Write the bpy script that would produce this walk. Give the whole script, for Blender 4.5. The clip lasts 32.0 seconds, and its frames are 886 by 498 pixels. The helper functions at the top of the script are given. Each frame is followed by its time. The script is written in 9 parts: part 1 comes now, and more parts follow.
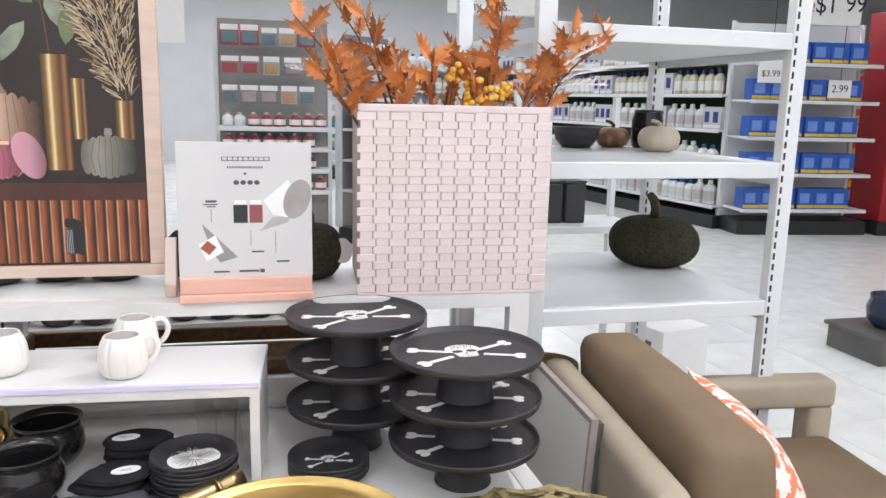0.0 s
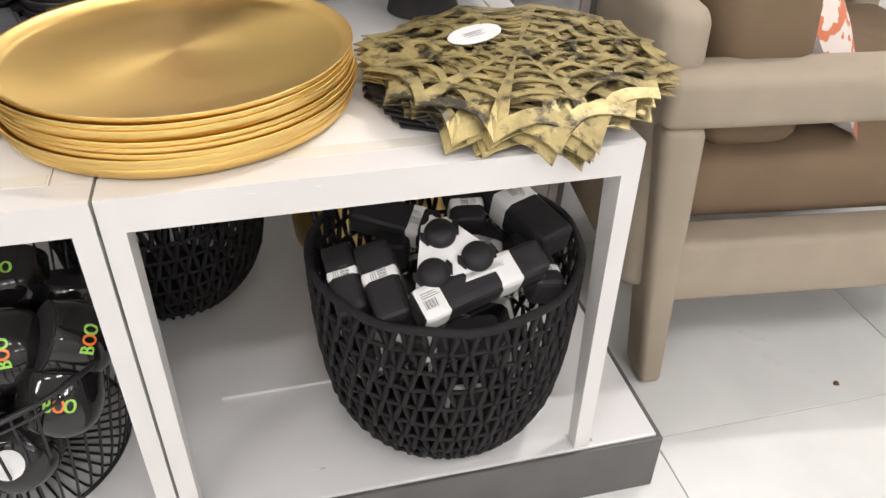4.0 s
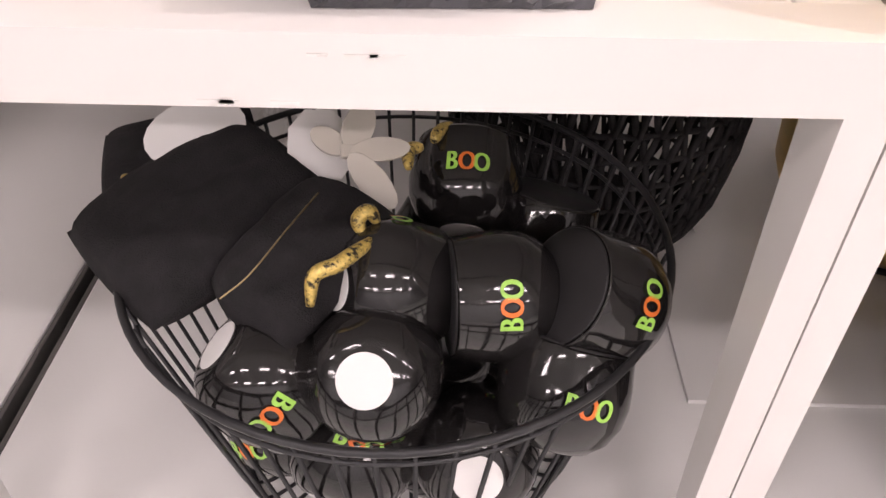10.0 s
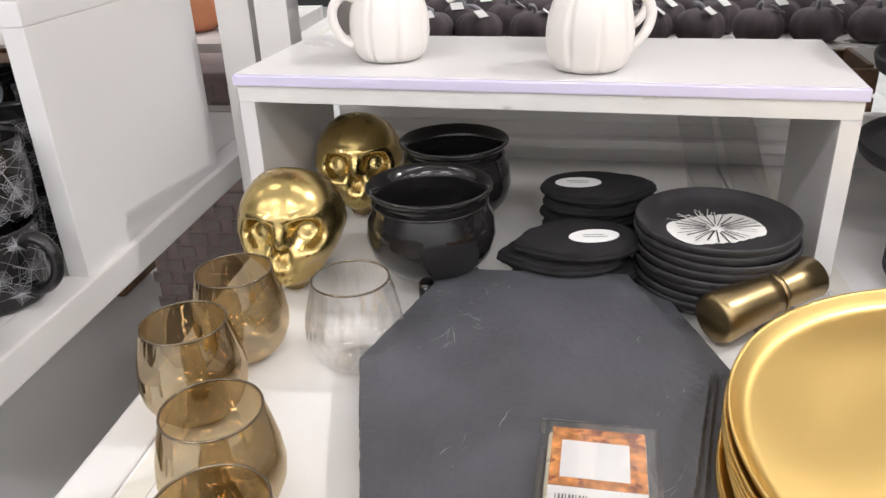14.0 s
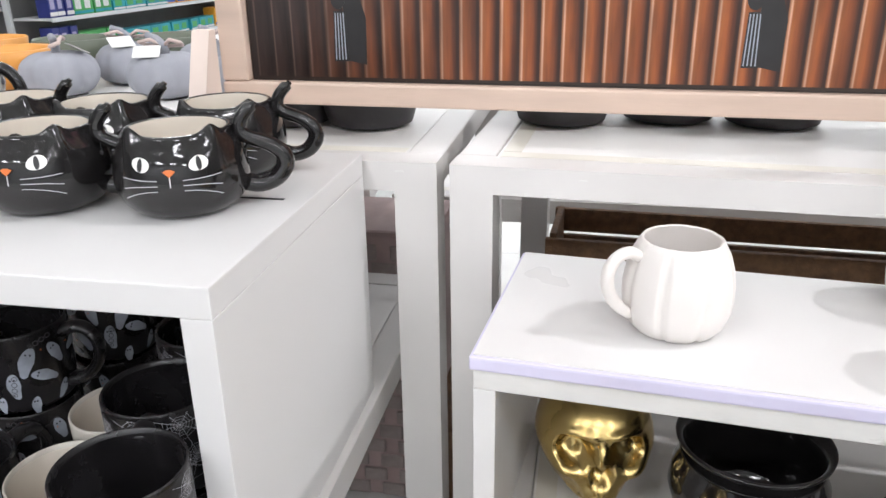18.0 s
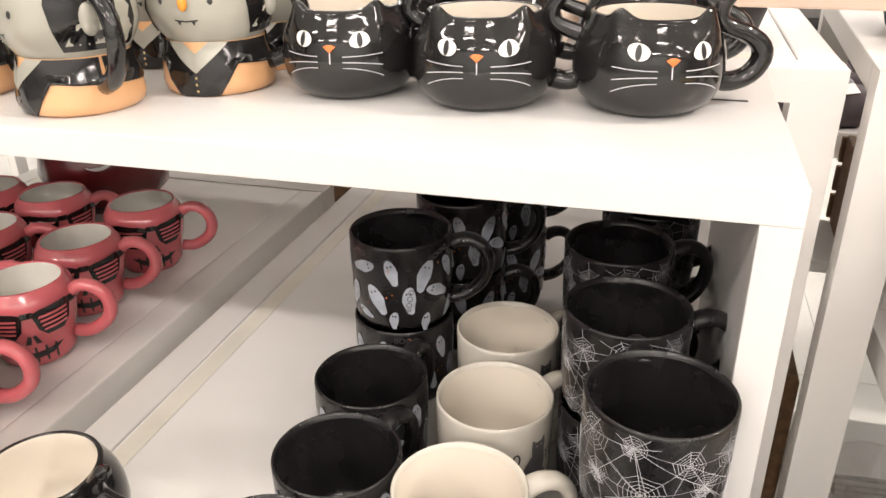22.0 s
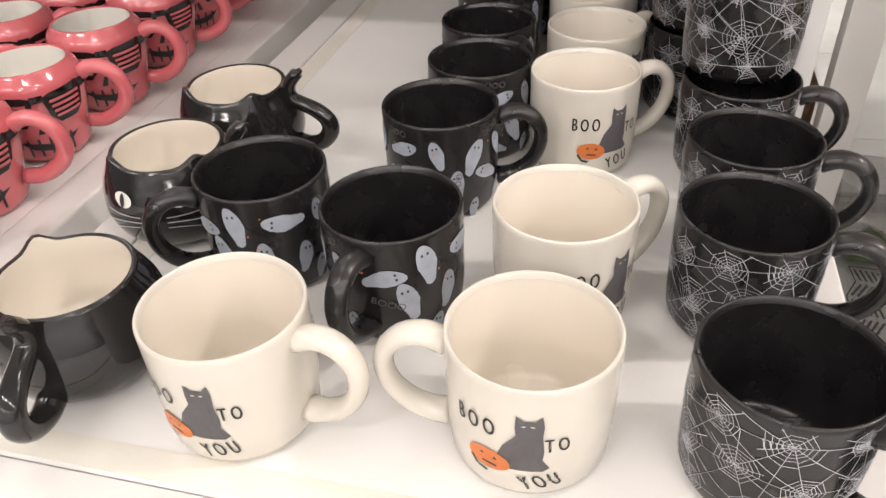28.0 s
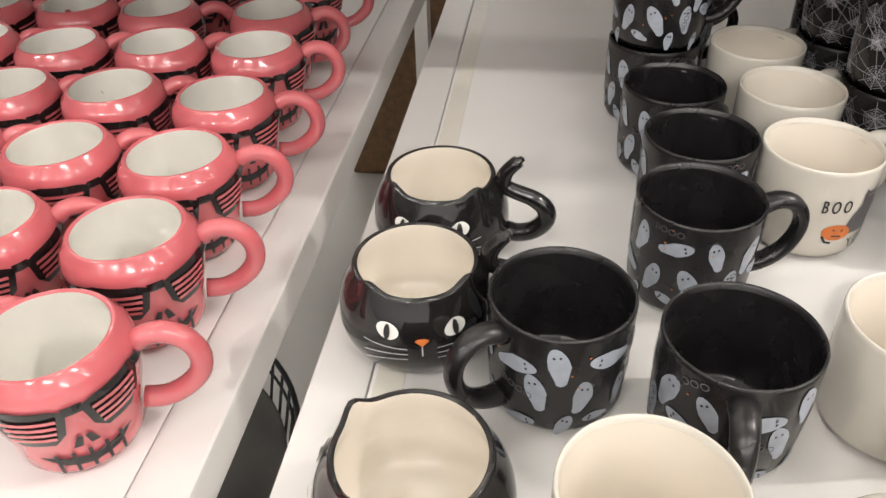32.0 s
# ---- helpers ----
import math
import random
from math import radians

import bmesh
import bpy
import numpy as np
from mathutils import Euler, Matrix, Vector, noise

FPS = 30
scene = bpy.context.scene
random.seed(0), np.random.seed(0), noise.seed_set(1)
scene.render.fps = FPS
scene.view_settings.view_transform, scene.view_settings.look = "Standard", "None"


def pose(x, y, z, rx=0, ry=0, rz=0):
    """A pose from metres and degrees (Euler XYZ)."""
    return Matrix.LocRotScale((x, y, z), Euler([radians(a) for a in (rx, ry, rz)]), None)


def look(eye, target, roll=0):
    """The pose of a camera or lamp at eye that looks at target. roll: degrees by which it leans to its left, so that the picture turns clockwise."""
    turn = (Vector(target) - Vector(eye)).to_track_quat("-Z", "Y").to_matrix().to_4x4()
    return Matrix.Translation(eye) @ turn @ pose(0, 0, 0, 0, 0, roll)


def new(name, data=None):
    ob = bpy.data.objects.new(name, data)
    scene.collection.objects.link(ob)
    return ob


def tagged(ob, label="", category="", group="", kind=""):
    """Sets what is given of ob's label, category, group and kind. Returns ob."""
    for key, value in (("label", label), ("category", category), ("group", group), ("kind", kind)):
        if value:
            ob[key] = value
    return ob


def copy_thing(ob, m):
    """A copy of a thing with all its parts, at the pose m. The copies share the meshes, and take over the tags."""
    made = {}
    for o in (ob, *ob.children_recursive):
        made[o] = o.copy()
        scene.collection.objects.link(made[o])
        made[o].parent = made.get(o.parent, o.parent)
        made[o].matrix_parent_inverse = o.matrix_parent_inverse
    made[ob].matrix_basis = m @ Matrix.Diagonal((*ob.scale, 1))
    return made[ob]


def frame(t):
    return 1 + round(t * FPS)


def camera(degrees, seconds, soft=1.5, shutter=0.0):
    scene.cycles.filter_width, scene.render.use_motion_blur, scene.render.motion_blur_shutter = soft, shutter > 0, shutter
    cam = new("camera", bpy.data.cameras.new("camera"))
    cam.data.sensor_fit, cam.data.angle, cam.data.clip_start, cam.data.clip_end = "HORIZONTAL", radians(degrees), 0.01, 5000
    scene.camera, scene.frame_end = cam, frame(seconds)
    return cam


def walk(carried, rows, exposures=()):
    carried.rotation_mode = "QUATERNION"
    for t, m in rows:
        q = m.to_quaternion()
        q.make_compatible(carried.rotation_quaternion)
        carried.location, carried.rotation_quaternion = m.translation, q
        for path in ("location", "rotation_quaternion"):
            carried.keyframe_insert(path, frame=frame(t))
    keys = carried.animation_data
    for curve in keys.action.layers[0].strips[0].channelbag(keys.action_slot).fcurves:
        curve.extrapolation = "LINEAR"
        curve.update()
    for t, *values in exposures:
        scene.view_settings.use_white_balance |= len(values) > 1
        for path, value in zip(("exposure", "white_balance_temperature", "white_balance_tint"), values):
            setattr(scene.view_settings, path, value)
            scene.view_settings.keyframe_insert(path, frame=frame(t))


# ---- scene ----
cam = camera(59.9, 32.0)
METRES, EYE, TILT, LEAN, TURN = 3.55, 1.455, 0.0, 0.0, -14.7
ROWS = [
    (0.0, 0.0, 0.0, 0.0, 0.24, -10.83, -1.28),
    (0.5, 0.0081, 0.0115, -0.0094, 1.08, -13.0, -1.64),
    (1.0, 0.008, 0.0213, -0.0201, 1.16, -15.87, -1.44),
    (1.5, -0.001, 0.0338, -0.0202, 0.44, -18.84, -0.91),
    (2.0, -0.0044, 0.0471, -0.0316, -0.58, -22.86, -0.41),
    (2.5, 0.0009, 0.0635, -0.0468, -0.67, -26.6, -0.14),
    (3.0, 0.0096, 0.0685, -0.0661, -0.16, -30.37, -0.22),
    (3.5, 0.0172, 0.0649, -0.0873, 0.57, -33.61, -0.5),
    (4.0, 0.0289, 0.0635, -0.1001, 1.02, -35.81, -0.9),
    (4.5, 0.0436, 0.0791, -0.1102, 1.1, -36.95, -1.29),
    (6.5, 0.0381, 0.1565, -0.171, 3.27, -41.4, 0.09),
    (7.0, 0.0209, 0.1511, -0.1658, 5.04, -41.6, 0.86),
    (7.5, -0.002, 0.1428, -0.1576, 7.27, -41.26, 1.26),
    (8.0, -0.02, 0.1361, -0.154, 9.63, -40.5, 1.3),
    (8.5, -0.0402, 0.134, -0.151, 11.71, -40.35, 1.11),
    (9.0, -0.0639, 0.1322, -0.1594, 13.47, -40.31, 0.63),
    (9.5, -0.0894, 0.1349, -0.1715, 14.83, -40.23, -0.02),
    (10.0, -0.1096, 0.1433, -0.1783, 16.32, -40.0, -0.4),
    (10.5, -0.1201, 0.1576, -0.1809, 18.17, -39.71, -0.36),
    (11.0, -0.1273, 0.1644, -0.1766, 19.93, -38.6, 0.22),
    (11.5, -0.1317, 0.1669, -0.1639, 21.53, -36.75, 1.05),
    (12.0, -0.1325, 0.1686, -0.1469, 22.47, -34.41, 1.73),
    (12.5, -0.134, 0.167, -0.131, 22.92, -31.74, 2.05),
    (13.0, -0.1302, 0.1667, -0.1177, 23.15, -29.23, 2.0),
    (13.5, -0.1278, 0.1706, -0.1076, 23.15, -27.33, 1.96),
    (14.0, -0.1296, 0.1805, -0.1036, 22.71, -25.78, 1.97),
    (14.5, -0.1399, 0.1867, -0.1002, 21.43, -24.61, 1.86),
    (16.5, -0.1852, 0.2153, -0.0715, 17.57, -22.25, 0.74),
    (17.0, -0.2032, 0.2277, -0.0682, 20.05, -22.01, 0.7),
    (17.5, -0.2165, 0.2353, -0.0685, 22.87, -21.82, 0.69),
    (18.0, -0.2289, 0.2385, -0.0687, 25.41, -21.35, 0.83),
    (18.5, -0.2442, 0.2368, -0.0668, 26.78, -20.59, 0.96),
    (19.0, -0.2656, 0.234, -0.0585, 27.15, -19.53, 0.98),
    (19.5, -0.2845, 0.2301, -0.0516, 27.09, -18.69, 0.73),
    (20.0, -0.3028, 0.2186, -0.0547, 27.25, -18.5, 0.53),
    (20.5, -0.3182, 0.2094, -0.0581, 27.96, -19.23, 0.4),
    (21.0, -0.3264, 0.206, -0.0672, 29.18, -20.92, 0.44),
    (21.5, -0.3287, 0.2055, -0.0754, 30.33, -23.27, 0.63),
    (22.0, -0.3234, 0.2088, -0.0834, 30.87, -25.53, 0.92),
    (22.5, -0.319, 0.1943, -0.0877, 30.48, -27.46, 1.13),
    (23.0, -0.3171, 0.1763, -0.0956, 29.58, -28.93, 1.37),
    (23.5, -0.3193, 0.1621, -0.1038, 28.29, -30.27, 1.71),
    (24.0, -0.3174, 0.1576, -0.1088, 26.93, -31.56, 2.11),
    (24.5, -0.3144, 0.1566, -0.1128, 25.76, -32.82, 2.38),
    (26.5, -0.3091, 0.1451, -0.118, 25.2, -36.03, 1.34),
    (27.0, -0.3147, 0.1433, -0.1147, 26.15, -36.13, 1.37),
    (27.5, -0.3196, 0.1358, -0.1144, 27.37, -36.17, 1.71),
    (28.0, -0.3246, 0.1324, -0.1141, 28.5, -36.33, 2.15),
    (28.5, -0.3325, 0.1286, -0.1126, 29.45, -36.71, 2.43),
    (29.0, -0.3477, 0.1325, -0.1104, 30.21, -37.24, 2.63),
    (29.5, -0.3652, 0.1397, -0.1107, 30.41, -37.9, 2.63),
    (30.0, -0.3744, 0.144, -0.1111, 29.7, -38.67, 2.55),
    (30.5, -0.3825, 0.1432, -0.1161, 28.02, -39.23, 2.32),
    (31.0, -0.3928, 0.1342, -0.113, 25.33, -39.23, 1.77),
    (31.5, -0.3993, 0.1282, -0.1076, 23.18, -38.32, 1.6),
    (32.0, -0.4073, 0.126, -0.1007, 21.92, -37.03, 1.23),
]
EXPOSURES = [
    (0.0, -0.36, 6050, 11),
    (2.0, -0.48, 6200, 11),
    (4.5, -0.55, 6600, 13),
    (7.0, -0.32, 6950, 21),
    (9.0, -0.38, 6800, 23),
    (10.5, -0.40, 6950, 26),
    (12.5, -0.55, 6350, 11),
    (14.5, -0.35, 6300, 12),
    (16.5, -0.33, 6100, 10),
    (18.0, -0.28, 6100, 10),
    (20.5, -0.22, 6800, 12),
    (22.5, 0.22, 7200, 13),
    (24.5, 0.26, 7200, 13),
    (27.5, -0.20, 6900, 14),
    (32.0, -0.12, 6800, 10),
]
walk(cam, [(t, pose(0, 0, EYE, TILT, LEAN, TURN) @ pose(METRES * x, METRES * y, METRES * z, 90 + pitch, roll, yaw)) for t, x, y, z, yaw, pitch, roll in ROWS], EXPOSURES)

# ---- world, lamps ----
world = bpy.data.worlds.new("world")
scene.world = world
world.use_nodes = True
world.node_tree.nodes["Background"].inputs["Color"].default_value = (1.0, 0.98, 0.97, 1)
world.node_tree.nodes["Background"].inputs["Strength"].default_value = 0.18
CEIL = 4.3


def ceiling_lamp(x, y, sx, sy, watts, tint=(1.0, 0.965, 0.965)):
    data = bpy.data.lights.new("ceiling_lamp", "AREA")
    data.shape, data.size, data.size_y, data.energy, data.color = "RECTANGLE", sx, sy, watts, tint
    ob = new("ceiling_lamp", data)
    ob.matrix_world = pose(x, y, CEIL - 0.06)
    return ob


LAMP_ROWS = [(-5.0, 2.2), (-2.2, 2.2), (0.6, 2.2), (3.4, 2.2), (6.2, 2.2)]
LAMP_LINES = [(-4.6, 92), (-1.6, 54), (1.5, 10), (4.4, 22), (7.6, 30), (11.0, 45), (15.0, 70)]
for lx, ly in LAMP_ROWS:
    for row, watts in LAMP_LINES:
        ceiling_lamp(lx, row, 1.25, 0.26, watts)
# the track spot over the display
spot = bpy.data.lights.new("track_spot", "SPOT")
spot.energy, spot.spot_size, spot.spot_blend, spot.shadow_soft_size, spot.color = 370, radians(64), 0.5, 0.05, (1.0, 0.955, 0.93)
spot_ob = new("track_spot", spot)
spot_ob.matrix_world = look((2.45, 1.75, 4.1), (-0.75, 1.4, 0.7))

# ---- materials ----


def mat(name, base, rough=0.5, metal=0.0, vary=0.12, scale=18.0, bump=0.05, fine=220.0, coat=0.0, stain=None, spec=0.5, per=0.0):
    """A surface with grain at two scales. stain: a second colour that comes in as worn patches."""
    m = bpy.data.materials.new(name)
    m.use_nodes = True
    nt = m.node_tree
    b = nt.nodes["Principled BSDF"]
    tc = nt.nodes.new("ShaderNodeTexCoord")
    n1 = nt.nodes.new("ShaderNodeTexNoise")
    n1.inputs["Scale"].default_value, n1.inputs["Detail"].default_value = scale, 5
    n2 = nt.nodes.new("ShaderNodeTexNoise")
    n2.inputs["Scale"].default_value, n2.inputs["Detail"].default_value = fine, 3
    nt.links.new(tc.outputs["Object"], n1.inputs["Vector"])
    nt.links.new(tc.outputs["Object"], n2.inputs["Vector"])
    r = nt.nodes.new("ShaderNodeValToRGB")
    lo = [max(0, c * (1 - vary)) for c in base]
    hi = [min(1, c * (1 + vary)) for c in base]
    r.color_ramp.elements[0].position, r.color_ramp.elements[1].position = 0.3, 0.72
    r.color_ramp.elements[0].color, r.color_ramp.elements[1].color = (*lo, 1), (*hi, 1)
    nt.links.new(n1.outputs["Fac"], r.inputs["Fac"])
    col = r.outputs["Color"]
    if stain:
        n3 = nt.nodes.new("ShaderNodeTexNoise")
        n3.inputs["Scale"].default_value, n3.inputs["Detail"].default_value, n3.inputs["Roughness"].default_value = scale * 0.6, 8, 0.7
        nt.links.new(tc.outputs["Object"], n3.inputs["Vector"])
        rr = nt.nodes.new("ShaderNodeValToRGB")
        rr.color_ramp.elements[0].position, rr.color_ramp.elements[1].position = stain[1], stain[1] + 0.09
        nt.links.new(n3.outputs["Fac"], rr.inputs["Fac"])
        mx = nt.nodes.new("ShaderNodeMixRGB")
        nt.links.new(rr.outputs["Color"], mx.inputs[0])
        nt.links.new(col, mx.inputs[1])
        mx.inputs[2].default_value = (*stain[0], 1)
        col = mx.outputs["Color"]
    if per:
        oi = nt.nodes.new("ShaderNodeObjectInfo")
        hs = nt.nodes.new("ShaderNodeHueSaturation")
        mr = nt.nodes.new("ShaderNodeMapRange")
        mr.inputs["To Min"].default_value, mr.inputs["To Max"].default_value = 1 - per, 1 + per
        nt.links.new(oi.outputs["Random"], mr.inputs["Value"])
        nt.links.new(mr.outputs["Result"], hs.inputs["Value"])
        nt.links.new(col, hs.inputs["Color"])
        col = hs.outputs["Color"]
    nt.links.new(col, b.inputs["Base Color"])
    rm = nt.nodes.new("ShaderNodeMapRange")
    rm.inputs["To Min"].default_value, rm.inputs["To Max"].default_value = max(0.02, rough - 0.08), min(1, rough + 0.08)
    nt.links.new(n1.outputs["Fac"], rm.inputs["Value"])
    nt.links.new(rm.outputs["Result"], b.inputs["Roughness"])
    b.inputs["Metallic"].default_value = metal
    b.inputs["Specular IOR Level"].default_value = spec
    if coat:
        b.inputs["Coat Weight"].default_value, b.inputs["Coat Roughness"].default_value = coat, 0.06
    if bump:
        bp = nt.nodes.new("ShaderNodeBump")
        bp.inputs["Strength"].default_value, bp.inputs["Distance"].default_value = bump, 0.004
        nt.links.new(n2.outputs["Fac"], bp.inputs["Height"])
        nt.links.new(bp.outputs["Normal"], b.inputs["Normal"])
    return m


def stretched(m, v):
    """Stretch a material's grain along one way (brushed metal, wood)."""
    nt = m.node_tree
    mp = nt.nodes.new("ShaderNodeMapping")
    mp.inputs["Scale"].default_value = v
    tc = next(n for n in nt.nodes if n.type == "TEX_COORD")
    nt.links.new(tc.outputs["Object"], mp.inputs["Vector"])
    for n in nt.nodes:
        if n.type == "TEX_NOISE":
            nt.links.new(mp.outputs["Vector"], n.inputs["Vector"])
    return m


WHITE = mat("white_paint", (0.69, 0.67, 0.645), 0.34, vary=0.035, scale=5, bump=0.03, fine=90, stain=((0.665, 0.642, 0.612), 0.70))
WHITE2 = mat("white_laminate", (0.71, 0.70, 0.685), 0.3, vary=0.01, scale=2.3, bump=0.02)
INLAY = mat("inset_panel", (0.79, 0.775, 0.75), 0.4, vary=0.06, scale=3, bump=0.02)
TAPE = mat("yellowed_tape", (0.74, 0.71, 0.63), 0.35, vary=0.08, scale=14)
MARBLED = stretched(mat("chipped_edge", (0.72, 0.71, 0.68), 0.5, vary=0.06, scale=26, stain=((0.36, 0.34, 0.31), 0.57)), (0.6, 1, 1.6))
FILM = mat("lilac_edge_film", (0.66, 0.63, 0.80), 0.25, vary=0.03, scale=6, bump=0)
DARKEDGE = mat("dark_grey_kick", (0.10, 0.095, 0.09), 0.45, vary=0.15, scale=12)
# stain colours in cloudy floor reflections along with dirty wear marks
FLOOR = mat("vinyl_tile", (0.76, 0.765, 0.735), 0.22, vary=0.07, scale=5, bump=0.01, fine=60, stain=((0.69, 0.695, 0.665), 0.60), per=0.03)
GROUT = mat("tile_joint", (0.60, 0.59, 0.56), 0.6)
CEILM = mat("ceiling_tile", (0.72, 0.72, 0.71), 0.8, vary=0.03, scale=3)
WALLM = mat("store_wall", (0.66, 0.67, 0.68), 0.7, vary=0.03, scale=2)
BLKMAT = mat("matte_black_glaze", (0.0130, 0.0120, 0.0128), 0.27, vary=0.25, scale=30, bump=0.02, spec=0.5)
BLKGLOSS = mat("glossy_black_glaze", (0.013, 0.012, 0.012), 0.08, vary=0.2, scale=20, bump=0.12, fine=48, coat=0.35, spec=0.38)
BLKSTONE = mat("charcoal_stoneware", (0.030, 0.028, 0.030), 0.5, vary=0.2, scale=40, bump=0.06)
CREAM = mat("cream_glaze", (0.61, 0.575, 0.505), 0.22, vary=0.04, scale=14, bump=0.01, coat=0.25)
CREAMIN = mat("cream_inside", (0.76, 0.70, 0.61), 0.25, vary=0.03, scale=10, bump=0.0)
PINK = mat("pink_glaze", (0.53, 0.115, 0.13), 0.16, vary=0.10, scale=24, bump=0.02, coat=0.6)
PINKIN = mat("pale_inside", (0.76, 0.74, 0.68), 0.25, vary=0.03, scale=10, bump=0.0)
VGREY = mat("grey_green_glaze", (0.36, 0.35, 0.30), 0.2, vary=0.06, scale=14, bump=0.01, coat=0.4)
PEACH = mat("peach_glaze", (0.72, 0.40, 0.20), 0.2, vary=0.08, scale=18, bump=0.0, coat=0.4)
ORNG = mat("orange_glaze", (0.80, 0.32, 0.05), 0.2, vary=0.05, scale=20, bump=0.0)
RUST = mat("rust_print", (0.62, 0.17, 0.04), 0.35, vary=0.15, scale=60)
GHOST = mat("pale_blue_print", (0.34, 0.37, 0.42), 0.4, vary=0.15, scale=90, bump=0)
WEBW = mat("white_line_print", (0.50, 0.50, 0.53), 0.4, vary=0.05, scale=60, bump=0)
INKBLK = mat("black_print", (0.018, 0.017, 0.017), 0.4, vary=0.1, scale=60, bump=0)
INKGRY = mat("grey_print", (0.085, 0.08, 0.085), 0.5, vary=0.1, scale=60, bump=0)
EYEW = mat("white_eye_glaze", (0.78, 0.77, 0.73), 0.2, vary=0.02, scale=20, bump=0)
BISQUE = mat("white_bisque", (0.78, 0.74, 0.70), 0.4, vary=0.03, scale=16, bump=0.02)
GOLD = stretched(mat("brushed_gold", (0.78, 0.55, 0.19), 0.38, 1.0, vary=0.08, scale=6, bump=0.03, fine=60), (1, 1, 8))
GOLDPLAIN = mat("polished_gold", (0.40, 0.30, 0.15), 0.34, 1.0, vary=0.06, scale=9, bump=0.02)
GOLDSATIN = mat("satin_gold", (0.56, 0.42, 0.17), 0.27, 1.0, vary=0.08, scale=14, bump=0.02)
GOLDWORN = mat("worn_gold_vinyl", (0.42, 0.335, 0.145), 0.42, 0.35, vary=0.35, scale=34, bump=0.1, stain=((0.05, 0.042, 0.026), 0.51))
BLKVINYL = mat("black_vinyl", (0.02, 0.02, 0.02), 0.4, vary=0.2, scale=40)
SLATE = mat("slate", (0.072, 0.072, 0.080), 0.5, vary=0.3, scale=9, bump=0.35, fine=120, stain=((0.13, 0.13, 0.14), 0.66))
CHALK = mat("chalk_scratch", (0.32, 0.32, 0.34), 0.9, bump=0)
WAX = mat("cream_wax", (0.82, 0.76, 0.58), 0.4, vary=0.03, scale=20)
PAPER = mat("white_card", (0.78, 0.77, 0.75), 0.55, vary=0.02, scale=20, bump=0.01)
AUTUMN = mat("autumn_label", (0.66, 0.25, 0.07), 0.5, vary=0.6, scale=120, stain=((0.22, 0.05, 0.025), 0.50))
CORD = mat("black_cord", (0.019, 0.018, 0.0185), 0.7, vary=0.3, scale=60, bump=0.4, fine=500, spec=0.2)
WIRE = mat("black_wire", (0.03, 0.03, 0.032), 0.4, 0.4, vary=0.15, scale=40)
CARDBLK = mat("black_card", (0.018, 0.017, 0.0178), 0.5, vary=0.15, scale=20, bump=0.02, spec=0.3)
FABBLK = mat("black_felt", (0.020, 0.019, 0.020), 0.9, vary=0.3, scale=40, bump=0.5, fine=700, spec=0.2)
LINEN = mat("beige_linen", (0.38, 0.32, 0.245), 0.85, vary=0.06, scale=10, bump=0.35, fine=800, spec=0.2)
BROWNC = mat("tan_velvet", (0.195, 0.137, 0.085), 0.8, vary=0.10, scale=7, bump=0.3, fine=800, spec=0.25)
WOODP = stretched(mat("pale_pink_wood", (0.62, 0.475, 0.38), 0.45, vary=0.08, scale=6, bump=0.08, fine=60), (1, 8, 8))
WOODPINK = stretched(mat("pink_stand_wood", (0.72, 0.42, 0.33), 0.5, vary=0.06, scale=6, bump=0.05), (1, 8, 8))
LEATHER = mat("blush_leather", (0.70, 0.59, 0.57), 0.45, vary=0.04, scale=14, bump=0.05, fine=300, per=0.03)
# darker copy of the leather: shade in the weave gaps, put into colour
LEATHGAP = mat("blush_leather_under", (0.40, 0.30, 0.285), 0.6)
LEAFO = mat("orange_leaf", (0.50, 0.17, 0.04), 0.55, vary=0.4, scale=22, bump=0.1, stain=((0.62, 0.33, 0.06), 0.58), per=0.25)
STEM = mat("twig", (0.12, 0.065, 0.03), 0.7, vary=0.2, scale=40)
BERRY = mat("yellow_berry", (0.68, 0.36, 0.04), 0.5, vary=0.2, scale=40)
FEATHER = mat("white_feather", (0.74, 0.72, 0.72), 0.8, vary=0.06, scale=60)
WOOLG = mat("dark_green_boucle", (0.046, 0.043, 0.029), 0.95, vary=0.4, scale=90, bump=0.9, fine=320, spec=0.1)
GREYPK = mat("grey_velvet", (0.36, 0.37, 0.405), 0.8, vary=0.12, scale=12, bump=0.3, fine=500, spec=0.2)
MAUVEPK = mat("dark_mauve_velvet", (0.085, 0.068, 0.075), 0.8, vary=0.15, scale=12, bump=0.3, fine=500)
ORPK = mat("orange_velvet", (0.55, 0.22, 0.11), 0.8, vary=0.12, scale=12, bump=0.3)
RIBBON = mat("blush_ribbon", (0.62, 0.50, 0.46), 0.6, vary=0.05)
OLIVE = mat("grey_green_bowl", (0.13, 0.15, 0.11), 0.5, vary=0.1)
ORBOWL = mat("orange_bowl", (0.72, 0.33, 0.07), 0.4, vary=0.06)
WICKER = mat("brown_wicker", (0.16, 0.085, 0.04), 0.7, vary=0.35, scale=60, bump=0.6, fine=160)
GREYWEAVE = mat("grey_weave", (0.33, 0.28, 0.26), 0.7, vary=0.15, scale=40, bump=0.2)
LEAFG = mat("green_leaf", (0.06, 0.12, 0.03), 0.6, vary=0.2, scale=30)
NEONG = mat("lime_print", (0.32, 0.62, 0.10), 0.35, vary=0.1, scale=80, bump=0)
NEONO = mat("neon_orange_print", (0.80, 0.18, 0.03), 0.35, vary=0.1, scale=80, bump=0)
